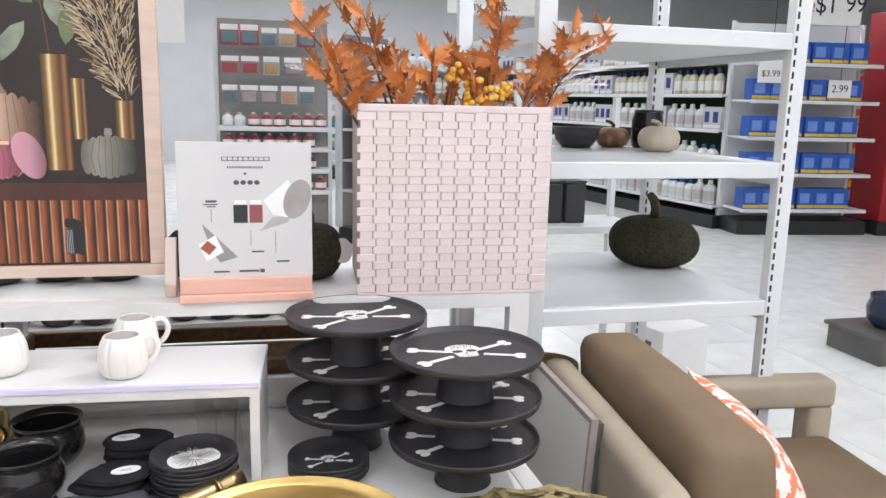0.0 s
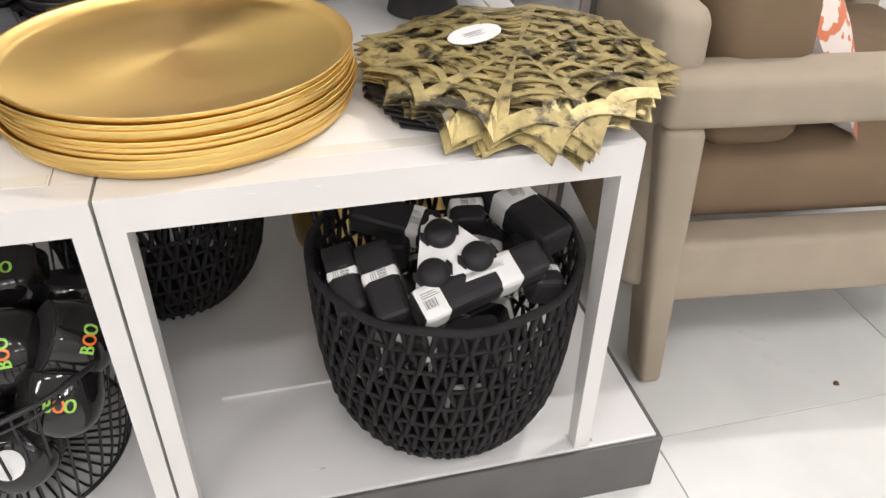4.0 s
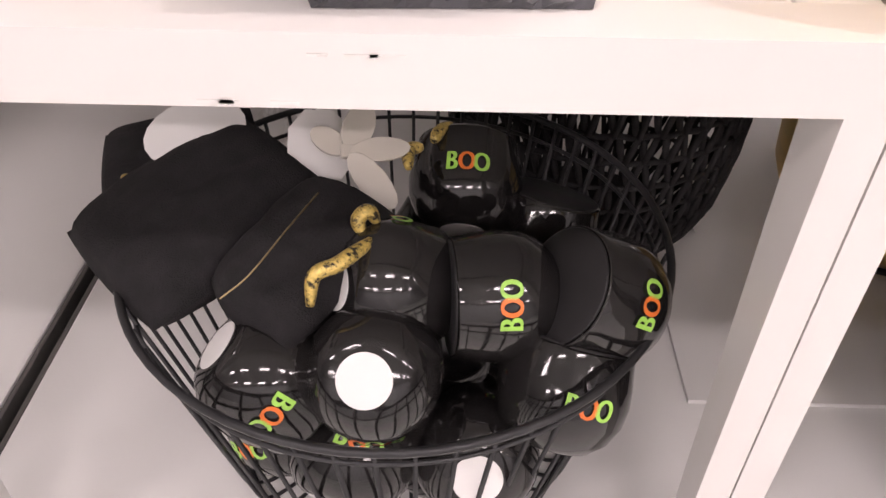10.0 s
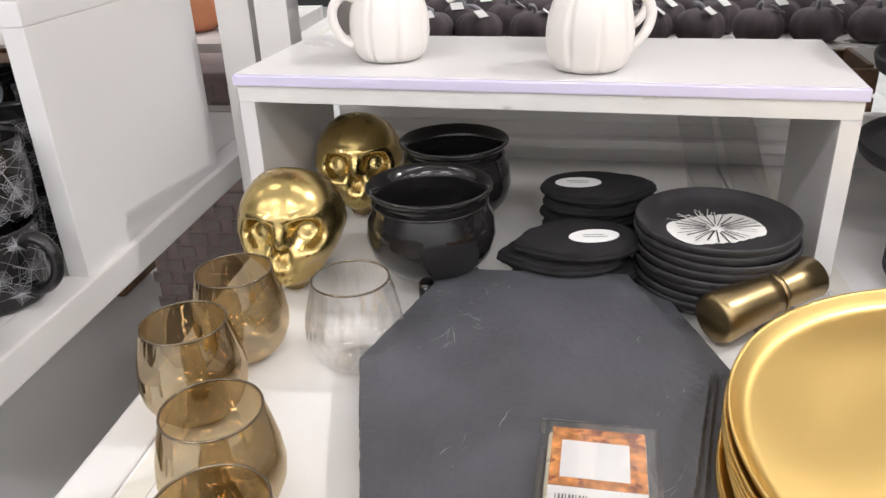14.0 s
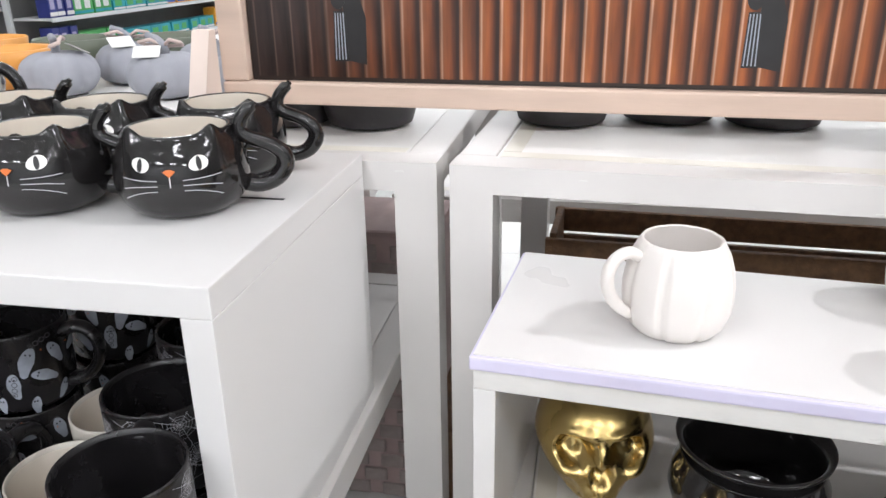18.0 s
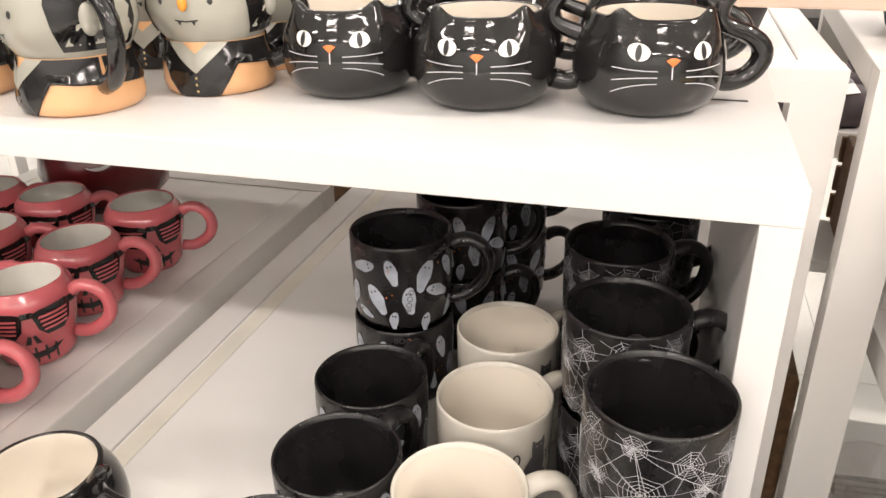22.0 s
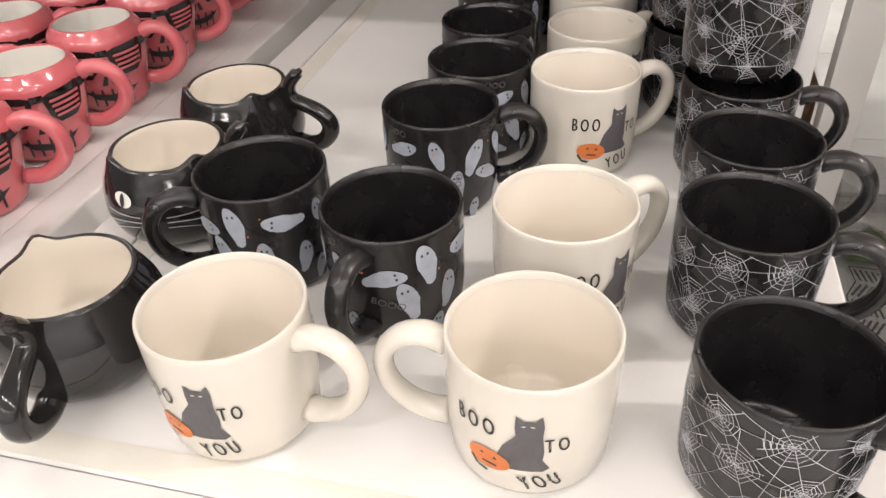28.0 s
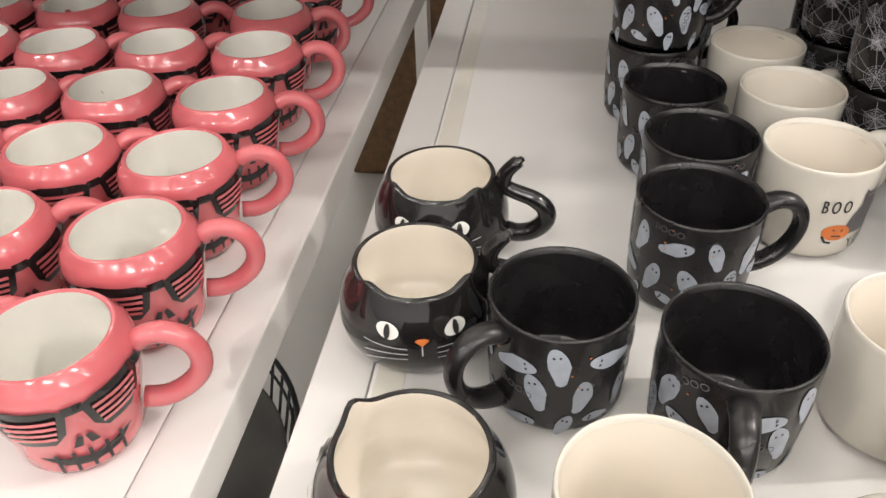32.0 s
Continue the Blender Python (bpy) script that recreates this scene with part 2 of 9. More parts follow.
SNAKE = mat("gold_snake_scales", (0.62, 0.45, 0.13), 0.4, 0.3, vary=0.3, scale=330, stain=((0.02, 0.016, 0.012), 0.50))
REDM = mat("red_end_panel", (0.36, 0.014, 0.022), 0.4, vary=0.05, scale=6)
DKGREY = mat("dark_back_panel", (0.24, 0.235, 0.23), 0.6, vary=0.08, scale=6)
SHELFW = mat("grey_white_steel", (0.66, 0.67, 0.67), 0.4, vary=0.03, scale=8)
BASEB = mat("black_base_deck", (0.02, 0.02, 0.02), 0.4)
SLOT = mat("slot_shadow", (0.03, 0.03, 0.03), 0.8)


def tinted(name, c, rough=0.35):
    return mat(name, c, rough, vary=0.08, scale=30, bump=0.0, per=0.08)


def shell_glass(name, tint, shine, base, edge, rough=0.03, waves=0.0):
    """Thin-walled glass: what lies behind shows through, with a sheen that grows at the edges."""
    m = bpy.data.materials.new(name)
    m.use_nodes = True
    nt = m.node_tree
    tr, gl, mx, lw, mr = (nt.nodes.new(k) for k in ("ShaderNodeBsdfTransparent", "ShaderNodeBsdfGlossy", "ShaderNodeMixShader", "ShaderNodeLayerWeight", "ShaderNodeMapRange"))
    tr.inputs["Color"].default_value = (*tint, 1)
    gl.inputs["Color"].default_value, gl.inputs["Roughness"].default_value = (*shine, 1), rough
    lw.inputs["Blend"].default_value = 0.35
    if waves:
        tc, mp, nz, bp = (nt.nodes.new(k) for k in ("ShaderNodeTexCoord", "ShaderNodeMapping", "ShaderNodeTexNoise", "ShaderNodeBump"))
        mp.inputs["Scale"].default_value = (1, 1, 0.22)
        nz.inputs["Scale"].default_value, nz.inputs["Detail"].default_value = 60, 1
        bp.inputs["Strength"].default_value, bp.inputs["Distance"].default_value = waves, 0.004
        nt.links.new(tc.outputs["Object"], mp.inputs["Vector"])
        nt.links.new(mp.outputs["Vector"], nz.inputs["Vector"])
        nt.links.new(nz.outputs["Fac"], bp.inputs["Height"])
        nt.links.new(bp.outputs["Normal"], gl.inputs["Normal"])
    mr.inputs["To Min"].default_value, mr.inputs["To Max"].default_value = base, edge
    nt.links.new(lw.outputs["Facing"], mr.inputs["Value"])
    nt.links.new(mr.outputs["Result"], mx.inputs[0])
    nt.links.new(tr.outputs[0], mx.inputs[1])
    nt.links.new(gl.outputs[0], mx.inputs[2])
    nt.links.new(mx.outputs[0], nt.nodes["Material Output"].inputs["Surface"])
    return m


AMBER = shell_glass("amber_lustre_glass", (0.64, 0.54, 0.37), (0.74, 0.64, 0.48), 0.24, 0.92, 0.0, 0.3)
SPUN = mat("spun_gold", (0.82, 0.585, 0.215), 0.40, 1.0, vary=0.06, scale=5, bump=0.0)
nt = SPUN.node_tree
tg = nt.nodes.new("ShaderNodeTangent")
tg.direction_type, tg.axis = "RADIAL", "Z"
nt.links.new(tg.outputs[0], nt.nodes["Principled BSDF"].inputs["Tangent"])
nt.nodes["Principled BSDF"].inputs["Anisotropic"].default_value = 0.7
CLEAR = shell_glass("clear_glass", (0.95, 0.94, 0.93), (0.95, 0.95, 0.95), 0.11, 0.80, 0.0, 0.3)
CLAM = shell_glass("clear_plastic", (0.95, 0.95, 0.95), (0.9, 0.9, 0.9), 0.05, 0.5, 0.06)

# ---- geometry helpers ----


def part(name, bm, material, parent=None, label="", smooth=False, m=None):
    """Link a bmesh as one mesh object, under a thing or a part."""
    me = bpy.data.meshes.new(name)
    bm.normal_update()
    bm.to_mesh(me)
    bm.free()
    for mm in material if isinstance(material, (list, tuple)) else (material,):
        me.materials.append(mm)
    if smooth:
        me.polygons.foreach_set("use_smooth", [True] * len(me.polygons))
    ob = new(name, me)
    if parent is not None:
        ob.parent = parent
    if m is not None:
        ob.matrix_local = m
    if label:
        ob["label"] = label
    return ob


def again(ob, parent, m):
    """A second object on the same mesh."""
    o = new(ob.name.split(".")[0], ob.data)
    o.parent = parent
    o.matrix_local = m
    return o


def empty(name, m, label, category, group="", kind=""):
    ob = new(name)
    ob.empty_display_size = 0.05
    ob.matrix_basis = m
    return tagged(ob, label, category, group, kind)


def box(bm, x0, y0, z0, x1, y1, z1, bevel=0.0, seg=2):
    vs = [bm.verts.new((x, y, z)) for x in (x0, x1) for y in (y0, y1) for z in (z0, z1)]
    fs = [bm.faces.new([vs[i] for i in f]) for f in ((0, 1, 3, 2), (4, 6, 7, 5), (0, 4, 5, 1), (2, 3, 7, 6), (0, 2, 6, 4), (1, 5, 7, 3))]
    if bevel:
        es = {e for f in fs for e in f.edges}
        bmesh.ops.bevel(bm, geom=list(es), offset=bevel, segments=seg, profile=0.6, affect="EDGES")
    return bm


def boxm(x0, y0, z0, x1, y1, z1, bevel=0.0, seg=2):
    return box(bmesh.new(), x0, y0, z0, x1, y1, z1, bevel, seg)


def lathe(profile, seg=36, bm=None, wobble=None, c=(0, 0)):
    """Turn (r, z) pairs about the z axis. wobble(a, z) scales the radius."""
    bm = bm or bmesh.new()
    rings = []
    for r, z in profile:
        if r < 1e-5:
            rings.append([bm.verts.new((c[0], c[1], z))])
        else:
            ring = []
            for i in range(seg):
                a = 2 * math.pi * i / seg
                k = r * (wobble(a, z) if wobble else 1)
                ring.append(bm.verts.new((c[0] + k * math.cos(a), c[1] + k * math.sin(a), z)))
            rings.append(ring)
    for lo, hi in zip(rings, rings[1:]):
        for i in range(seg):
            j = (i + 1) % seg
            if len(lo) == 1 and len(hi) > 1:
                bm.faces.new((lo[0], hi[j], hi[i]))
            elif len(hi) == 1 and len(lo) > 1:
                bm.faces.new((lo[i], lo[j], hi[0]))
            elif len(lo) > 1:
                bm.faces.new((lo[i], lo[j], hi[j], hi[i]))
    return bm


def tube(points, radius, seg=8, bm=None, closed=False, caps=True):
    """A round tube along points; radius: a number or one a point."""
    bm = bm or bmesh.new()
    pts = [Vector(p) for p in points]
    n = len(pts)
    rad = radius if isinstance(radius, (list, tuple)) else [radius] * n
    up = None
    rings = []
    for i, p in enumerate(pts):
        a = pts[(i - 1) % n] if closed or i else p
        b = pts[(i + 1) % n] if closed or i < n - 1 else p
        d = (b - a).normalized()
        if up is None:
            up = d.orthogonal().normalized()
        up = (up - d * up.dot(d)).normalized()
        side = d.cross(up)
        rings.append([bm.verts.new(p + rad[i] * (math.cos(t) * up + math.sin(t) * side)) for t in (2 * math.pi * k / seg for k in range(seg))])
    pairs = list(zip(rings, rings[1:])) + ([(rings[-1], rings[0])] if closed else [])
    for lo, hi in pairs:
        for k in range(seg):
            j = (k + 1) % seg
            bm.faces.new((lo[k], lo[j], hi[j], hi[k]))
    if caps and not closed:
        bm.faces.new(rings[0][::-1])
        bm.faces.new(rings[-1])
    return bm


def ring_points(r, z, n=48, cx=0.0, cy=0.0):
    return [(cx + r * math.cos(2 * math.pi * i / n), cy + r * math.sin(2 * math.pi * i / n), z) for i in range(n)]


def slab(outline, z0, z1, bm=None, bevel=0.0):
    """A prism over an outline of (x, y), anticlockwise."""
    bm = bm or bmesh.new()
    lo = [bm.verts.new((x, y, z0)) for x, y in outline]
    hi = [bm.verts.new((x, y, z1)) for x, y in outline]
    n = len(outline)
    bottom, top = bm.faces.new(lo[::-1]), bm.faces.new(hi)
    for i in range(n):
        bm.faces.new((lo[i], lo[(i + 1) % n], hi[(i + 1) % n], hi[i]))
    if bevel:
        bmesh.ops.bevel(bm, geom=list(top.edges) + list(bottom.edges), offset=bevel, segments=2, profile=0.6, affect="EDGES")
    return bm


def wrap(bm, polys, radius, lift=0.0006, step=0.006):
    """Lay flat polygons (u along the girth in metres, v up) onto a body of revolution. radius: number or function of v; u = 0 faces -y."""
    rf = radius if callable(radius) else (lambda v: radius)
    for poly in polys:
        cu, cv = sum(p[0] for p in poly) / len(poly), sum(p[1] for p in poly) / len(poly)
        fine = []
        for (u0, v0), (u1, v1) in zip(poly, poly[1:] + poly[:1]):
            k = max(1, int(math.hypot(u1 - u0, v1 - v0) / step))
            fine += [(u0 + (u1 - u0) * i / k, v0 + (v1 - v0) * i / k) for i in range(k)]

        def at(u, v):
            r = rf(v) + lift
            a = u / rf(cv) - math.pi / 2
            return bm.verts.new((r * math.cos(a), r * math.sin(a), v))

        mid = at(cu, cv)
        inner = [at(cu + (u - cu) * 0.5, cv + (v - cv) * 0.5) for u, v in fine]
        outer = [at(u, v) for u, v in fine]
        n = len(fine)
        for i in range(n):
            j = (i + 1) % n
            bm.faces.new((inner[i], outer[i], outer[j], inner[j]))
            bm.faces.new((mid, inner[i], inner[j]))
    return bm


def strip(p, q, w):
    """A thin quad from p to q in the plane."""
    dx, dy = q[0] - p[0], q[1] - p[1]
    d = math.hypot(dx, dy) or 1
    nx, ny = -dy / d * w / 2, dx / d * w / 2
    return [(p[0] + nx, p[1] + ny), (p[0] - nx, p[1] - ny), (q[0] - nx, q[1] - ny), (q[0] + nx, q[1] + ny)]


def blob(cx, cy, rx, ry, turn=0.0, n=16, rough=0.0, seed=0):
    rnd = random.Random(seed)
    out = []
    for i in range(n):
        a = 2 * math.pi * i / n
        k = 1 + rough * (rnd.random() - 0.5)
        x, y = rx * k * math.cos(a), ry * k * math.sin(a)
        out.append((cx + x * math.cos(turn) - y * math.sin(turn), cy + x * math.sin(turn) + y * math.cos(turn)))
    return out


def text_polys(s, size):
    """The letters of s as flat triangles, centred on (0, 0)."""
    cu = bpy.data.curves.new("lettering", "FONT")
    cu.body, cu.size, cu.align_x, cu.align_y, cu.resolution_u = s, size, "CENTER", "CENTER", 3
    ob = bpy.data.objects.new("lettering", cu)
    scene.collection.objects.link(ob)
    dg = bpy.context.evaluated_depsgraph_get()
    me = ob.evaluated_get(dg).to_mesh()
    polys = [[(me.vertices[i].co.x, me.vertices[i].co.y) for i in p.vertices] for p in me.polygons]
    ob.evaluated_get(dg).to_mesh_clear()
    bpy.data.objects.remove(ob)
    bpy.data.curves.remove(cu)
    return polys


def turn_polys(polys, a, dx=0.0, dy=0.0, k=1.0):
    c, s = math.cos(a), math.sin(a)
    return [[(dx + k * (x * c - y * s), dy + k * (x * s + y * c)) for x, y in p] for p in polys]


def flat(polys, z=0.0, bm=None):
    """Polygons in the xy plane."""
    bm = bm or bmesh.new()
    for p in polys:
        try:
            bm.faces.new([bm.verts.new((x, y, z)) for x, y in p])
        except ValueError:
            pass
    return bm


def upright(polys, y, bm=None):
    """Polygons (x, z) on the plane of that y, facing -y."""
    bm = bm or bmesh.new()
    for p in polys:
        bm.faces.new([bm.verts.new((a, y, b)) for a, b in p])
    return bm


def raised(polys, y, depth, bm=None):
    """Polygons (x, z), solid, from y - depth to y."""
    bm = bm or bmesh.new()
    for p in polys:
        f = [bm.verts.new((a, y - depth, b)) for a, b in p]
        k = [bm.verts.new((a, y, b)) for a, b in p]
        bm.faces.new(f)
        n = len(p)
        for i in range(n):
            bm.faces.new((f[i], k[i], k[(i + 1) % n], f[(i + 1) % n]))
    return bm


def rect(x0, z0, x1, z1):
    return [(x0, z0), (x1, z0), (x1, z1), (x0, z1)]


def curve_points(pts, per=6):
    """A smooth line through points."""
    P = [Vector(p) for p in pts]
    P = [2 * P[0] - P[1]] + P + [2 * P[-1] - P[-2]]
    out = []
    for a, b, c, d in zip(P, P[1:], P[2:], P[3:]):
        for i in range(per):
            t = i / per
            out.append(0.5 * (2 * b + (c - a) * t + (2 * a - 5 * b + 4 * c - d) * t * t + (3 * b - a - 3 * c + d) * t ** 3))
    return out + [P[-2]]

# ---- floor, ceiling, walls ----
TOP = 0.67  # front tables
PINKTOP = 0.652  # the pink mug table stands a little lower
DECK = 0.122  # plinth
BACKTOP = 0.985  # taller table
floor = tagged(part("floor", boxm(-16, -6, -0.2, 18, 24, -0.003), GROUT), "glossy pale vinyl store floor", "floor", kind="structure")
tagged(part("ceiling", boxm(-16, -6, CEIL, 18, 24, CEIL + 0.1), CEILM), "white store ceiling", "ceiling", kind="structure")
for nm, b in (("wall_north", (-16, 18.8, 0, 18, 19, CEIL)), ("wall_south", (-16, -6, 0, 18, -5.8, CEIL)), ("wall_west", (-16, -5.8, 0, -15.8, 18.8, CEIL)), ("wall_east", (17.8, -5.8, 0, 18, 18.8, CEIL))):
    tagged(part(nm, boxm(*b), WALLM), "plain pale store wall", "wall", kind="structure")
tagged(part("floor_far_tiles", flat([rect(-15.7 + 0.61 * i, -5.7 + 0.61 * j, -15.7 + 0.61 * i + 0.607, -5.7 + 0.61 * j + 0.607) for i in range(54) for j in range(48) if not (-3.6 < -15.7 + 0.61 * i < 4.9 and -0.3 < -5.7 + 0.61 * j < 5.2)], -0.0012), FLOOR), "pale vinyl floor tiles", "floor", kind="structure")

# ---- ceiling lamps ----
LAMPG = bpy.data.materials.new("lamp_diffuser")
LAMPG.use_nodes = True
LAMPG.node_tree.nodes["Principled BSDF"].inputs["Emission Color"].default_value = (1, 0.97, 0.93, 1)
LAMPG.node_tree.nodes["Principled BSDF"].inputs["Emission Strength"].default_value = 6.0
first = None
for lx, ly in LAMP_ROWS:
    for row, watts in LAMP_LINES:
        if first is None:
            first = empty("ceiling_light", pose(lx, row, CEIL), "white rectangular fluorescent ceiling light", "ceiling light", "rows of ceiling lights")
            part("housing", boxm(-0.66, -0.17, -0.05, 0.66, 0.17, 0.0, 0.008), SHELFW, first)
            part("diffuser", boxm(-0.63, -0.145, -0.058, 0.63, 0.145, -0.0505, 0.002), LAMPG, first)
        else:
            copy_thing(first, pose(lx, row, CEIL))

# ---- plinth under the front tables ----
def plinth(x0, x1, label):
    t = empty("display_plinth", pose(0, 0, 0), label, "plinth", "low plinths under the tables")
    part("top_board", boxm(x0 + 0.008, 0.926, 0.03, x1 - 0.008, 2.5, DECK, 0.003), WHITE2, t)
    part("front_kick", boxm(x0, 0.918, 0.0, x1, 0.925, DECK - 0.002, 0.002), DARKEDGE, t, "dark grey laminate kick edge")
    for x in (x0, x1 - 0.007):
        part("side_kick", boxm(x, 0.926, 0.0, x + 0.007, 2.5, DECK - 0.002, 0.002), DARKEDGE, t, "dark grey laminate kick edge")
    part("base_frame", boxm(x0 + 0.03, 0.95, 0.0, x1 - 0.03, 2.45, 0.029), BASEB, t)
    rnd = random.Random(label)
    for k in range(int((x1 - x0) / 0.2)):
        sx = x0 + 0.1 + 0.2 * k + rnd.uniform(-0.05, 0.05)
        part("scuff", boxm(sx, 0.928 + rnd.uniform(0, 0.05), DECK + 0.0002, sx + rnd.uniform(0.008, 0.05), 0.928 + rnd.uniform(0.052, 0.056), DECK + 0.0006), MARBLED, t)
    return t


plinth(-0.738, 0.72, "low white display plinth with a dark grey edge")
plinth(-2.6, -0.752, "low white plinth with a dark grey edge under the mug tables")


def display_table(name, x0, x1, y0, y1, top, foot, label, leg=0.025, rail=0.043, inset=True, turn=0.0, lower=None):
    cx, cy = (x0 + x1) / 2, (y0 + y1) / 2
    t = empty(name, pose(cx, cy, foot, 0, 0, turn), label, "display table", "white display tables")
    w, d, h = (x1 - x0) / 2, (y1 - y0) / 2, top - foot
    rim = 0.045 if inset else 0
    for nm, ya, yb in (("front_frame", -d, -d + rim), ("back_frame", d - rim, d)):
        out = [(-w, 0), (-w + leg, 0), (-w + leg, h - rail), (w - leg, h - rail), (w - leg, 0), (w, 0), (w, h), (-w, h)]
        bm = bmesh.new()
        lo = [bm.verts.new((x, ya, z)) for x, z in out]
        hi = [bm.verts.new((x, yb if z > h - rail - 0.01 else ya + (leg if nm[0] == "f" else rim), z)) for x, z in out]
        bm.faces.new([lo[i] for i in (0, 1, 2, 7)])
        bm.faces.new([lo[i] for i in (2, 3, 6, 7)])
        bm.faces.new([lo[i] for i in (3, 4, 5, 6)])
        bm.faces.new([hi[i] for i in (7, 2, 1, 0)])
        bm.faces.new([hi[i] for i in (7, 6, 3, 2)])
        bm.faces.new([hi[i] for i in (6, 5, 4, 3)])
        for i in range(8):
            j = (i + 1) % 8
            bm.faces.new((lo[j], lo[i], hi[i], hi[j]))
        sharp = [e for e in bm.edges if len(e.link_faces) == 2 and e.calc_face_angle() > 0.8]
        bmesh.ops.bevel(bm, geom=sharp, offset=0.003, segments=2, profile=0.6, affect="EDGES")
        part(nm, bm, WHITE, t, "white painted frame of two legs and a rail")
    part("side_rail", boxm(-w, -d + rim + 0.001, h - rail, -w + rim, d - rim - 0.001, h, 0.003), WHITE, t)
    part("side_rail", boxm(w - rim, -d + rim + 0.001, h - rail, w, d - rim - 0.001, h, 0.003), WHITE, t)
    part("inset_panel", boxm(-w + rim + 0.001, -d + rim + 0.002, h - 0.02, w - rim - 0.001, d - rim - 0.001, h - 0.0015), INLAY, t, "pale inset top panel")
    tp = 0.011
    for b in ((-w + rim + 0.004, -d + rim + 0.005, w - rim - 0.004, -d + rim + 0.005 + tp * 2), (-w + rim + 0.004, -d + rim + 0.03, -w + rim + 0.004 + tp * 2, d - rim - 0.005)):
        part("tape_strip", boxm(b[0], b[1], h - 0.0014, b[2], b[3], h - 0.0008), TAPE, t, "yellowed clear tape along the inset panel")
    if lower:
        part("lower_shelf", boxm(-w + 0.01, 0.075, lower - foot - 0.02, w - 0.01, d - leg - 0.002, lower - foot, 0.002), WHITE2, t)
    rnd = random.Random(name + str(x0))
    for k in range(7):
        px = rnd.uniform(-w + 0.03, w - 0.05)
        part("paint_chip", boxm(px, -d - 0.0006, h - 0.012 if k % 2 else h - rail + 0.002, px + rnd.uniform(0.003, 0.02), -d + 0.0005, h - 0.0105 if k % 2 else h - rail + 0.004), MARBLED, t)
    return t


display_table("display_table", -0.0305, 0.5925, 0.9285, 2.13, TOP, DECK, "white painted wooden display table with square legs on a plinth")
display_table("display_table", -0.655, -0.034, 0.9255, 2.13, TOP, DECK, "white painted display table with chipped edges holding glassware", rail=0.040)
display_table("display_table", -1.445, -0.822, 0.935, 2.25, TOP, DECK, "white painted display table holding rows of mugs")
display_table("display_table", -2.13, -1.505, 0.935, 2.25, PINKTOP, DECK, "white painted display table holding pink skull mugs")
display_table("display_table", -0.707, 0.712, 1.81, 2.43, BACKTOP, DECK, "taller white display table with a wooden framed picture on it", leg=0.05, rail=0.033, turn=-3.3, lower=0.60)
display_table("display_table", -2.16, -0.744, 1.879, 2.58, 0.978, DECK, "taller white display table with velvet pumpkins on it", leg=0.052, rail=0.036)
display_table("display_table", -0.98, 0.62, 2.56, 3.3, 0.72, 0.0, "white display table with rows of dark velvet pumpkins", rail=0.05)
display_table("display_table", -2.7, -1.06, 2.66, 3.3, 0.72, 0.0, "white display table with orange velvet pumpkins", rail=0.05)


def riser(x0, x1, y0, y1, z0, z1, thick, label, film=False, turn=0.0, sides=(True, True), drop=0.0):
    cx, cy = (x0 + x1) / 2, (y0 + y1) / 2
    t = empty("display_riser", pose(cx, cy, z0, 0, 0, turn), label, "display riser")
    w, d, h = (x1 - x0) / 2, (y1 - y0) / 2, z1 - z0
    cap = 0.014 if film else 0
    part("top_board", boxm(-w, -d, h - thick - cap, w, d, h - cap, 0.0014), MARBLED if film else WHITE2, t, "chipped white top board" if film else "")
    if film:
        part("cover_sheet", boxm(-w - 0.003, -d - 0.004, h - cap + 0.0003, w + 0.003, d, h - 0.001, 0.002), FILM, t, "lilac-edged cover sheet")
        part("cover_face", boxm(-w, -d + 0.0005, h - 0.0008, w, d - 0.001, h), WHITE2, t)
    for k, s in enumerate(sides):
        if s:
            x = -w if k == 0 else w - thick
            part("side_panel", boxm(x, -d, -drop if k == 0 else 0, x + thick, d, h - thick - cap - 0.0002, 0.0010), WHITE2, t)
    return t


rs = riser(-2.13, -0.832, 1.485, 1.874, TOP, 0.988, 0.026, "white laminate riser shelf carrying black cat mugs", drop=TOP - PINKTOP)
part("slot", boxm(0.578, 0.0095, 0.3181, 0.625, 0.0135, 0.3185), SLOT, rs, "dark slot in the top board")
riser(-0.648, 0.034, 1.565, 1.81, TOP, 0.888, 0.020, "white riser shelf with a lilac front edge carrying white pumpkin mugs", film=True, turn=-5.5)

# upright panel behind the plates
bp = empty("partition_board", pose(-0.02, 1.925, TOP, 0, 0, -3.3), "white upright panel with a ledge standing on the front tables", "board")
part("board", boxm(-0.62, -0.006, 0.0005, 0.60, 0.006, 0.064, 0.002), WHITE, bp)
part("ledge", boxm(-0.62, -0.030, 0.027, 0.60, -0.0065, 0.042, 0.002), WHITE, bp)
part("top_rail", boxm(-0.62, -0.012, 0.0645, 0.60, 0.012, 0.084, 0.003), WHITE, bp)

# ---- mugs ----


def loop_handle(bm, r, z0, z1, out, rad, seg=10, n=14):
    """A handle on the +x side from height z1 down to z0."""
    pts = []
    for i in range(n + 1):
        a = math.pi * (0.5 - i / n)
        zc, zr = (z0 + z1) / 2, (z1 - z0) / 2
        pts.append((r + 0.004 + out * max(0, math.cos(a)) ** 0.75, 0, zc + zr * math.sin(a)))
    return tube(pts, rad, seg, bm)


MUG_R, MUG_H = 0.0525, 0.094


def rprof(v):
    pts = [(0.0, 0.0475), (0.007, 0.0497), (0.027, 0.0512), (0.054, 0.0520), (0.094, 0.0526)]
    for (a, ra), (b, rb) in zip(pts, pts[1:]):
        if v <= b:
            return ra + (rb - ra) * max(0, (v - a)) / (b - a)
    return 0.0526


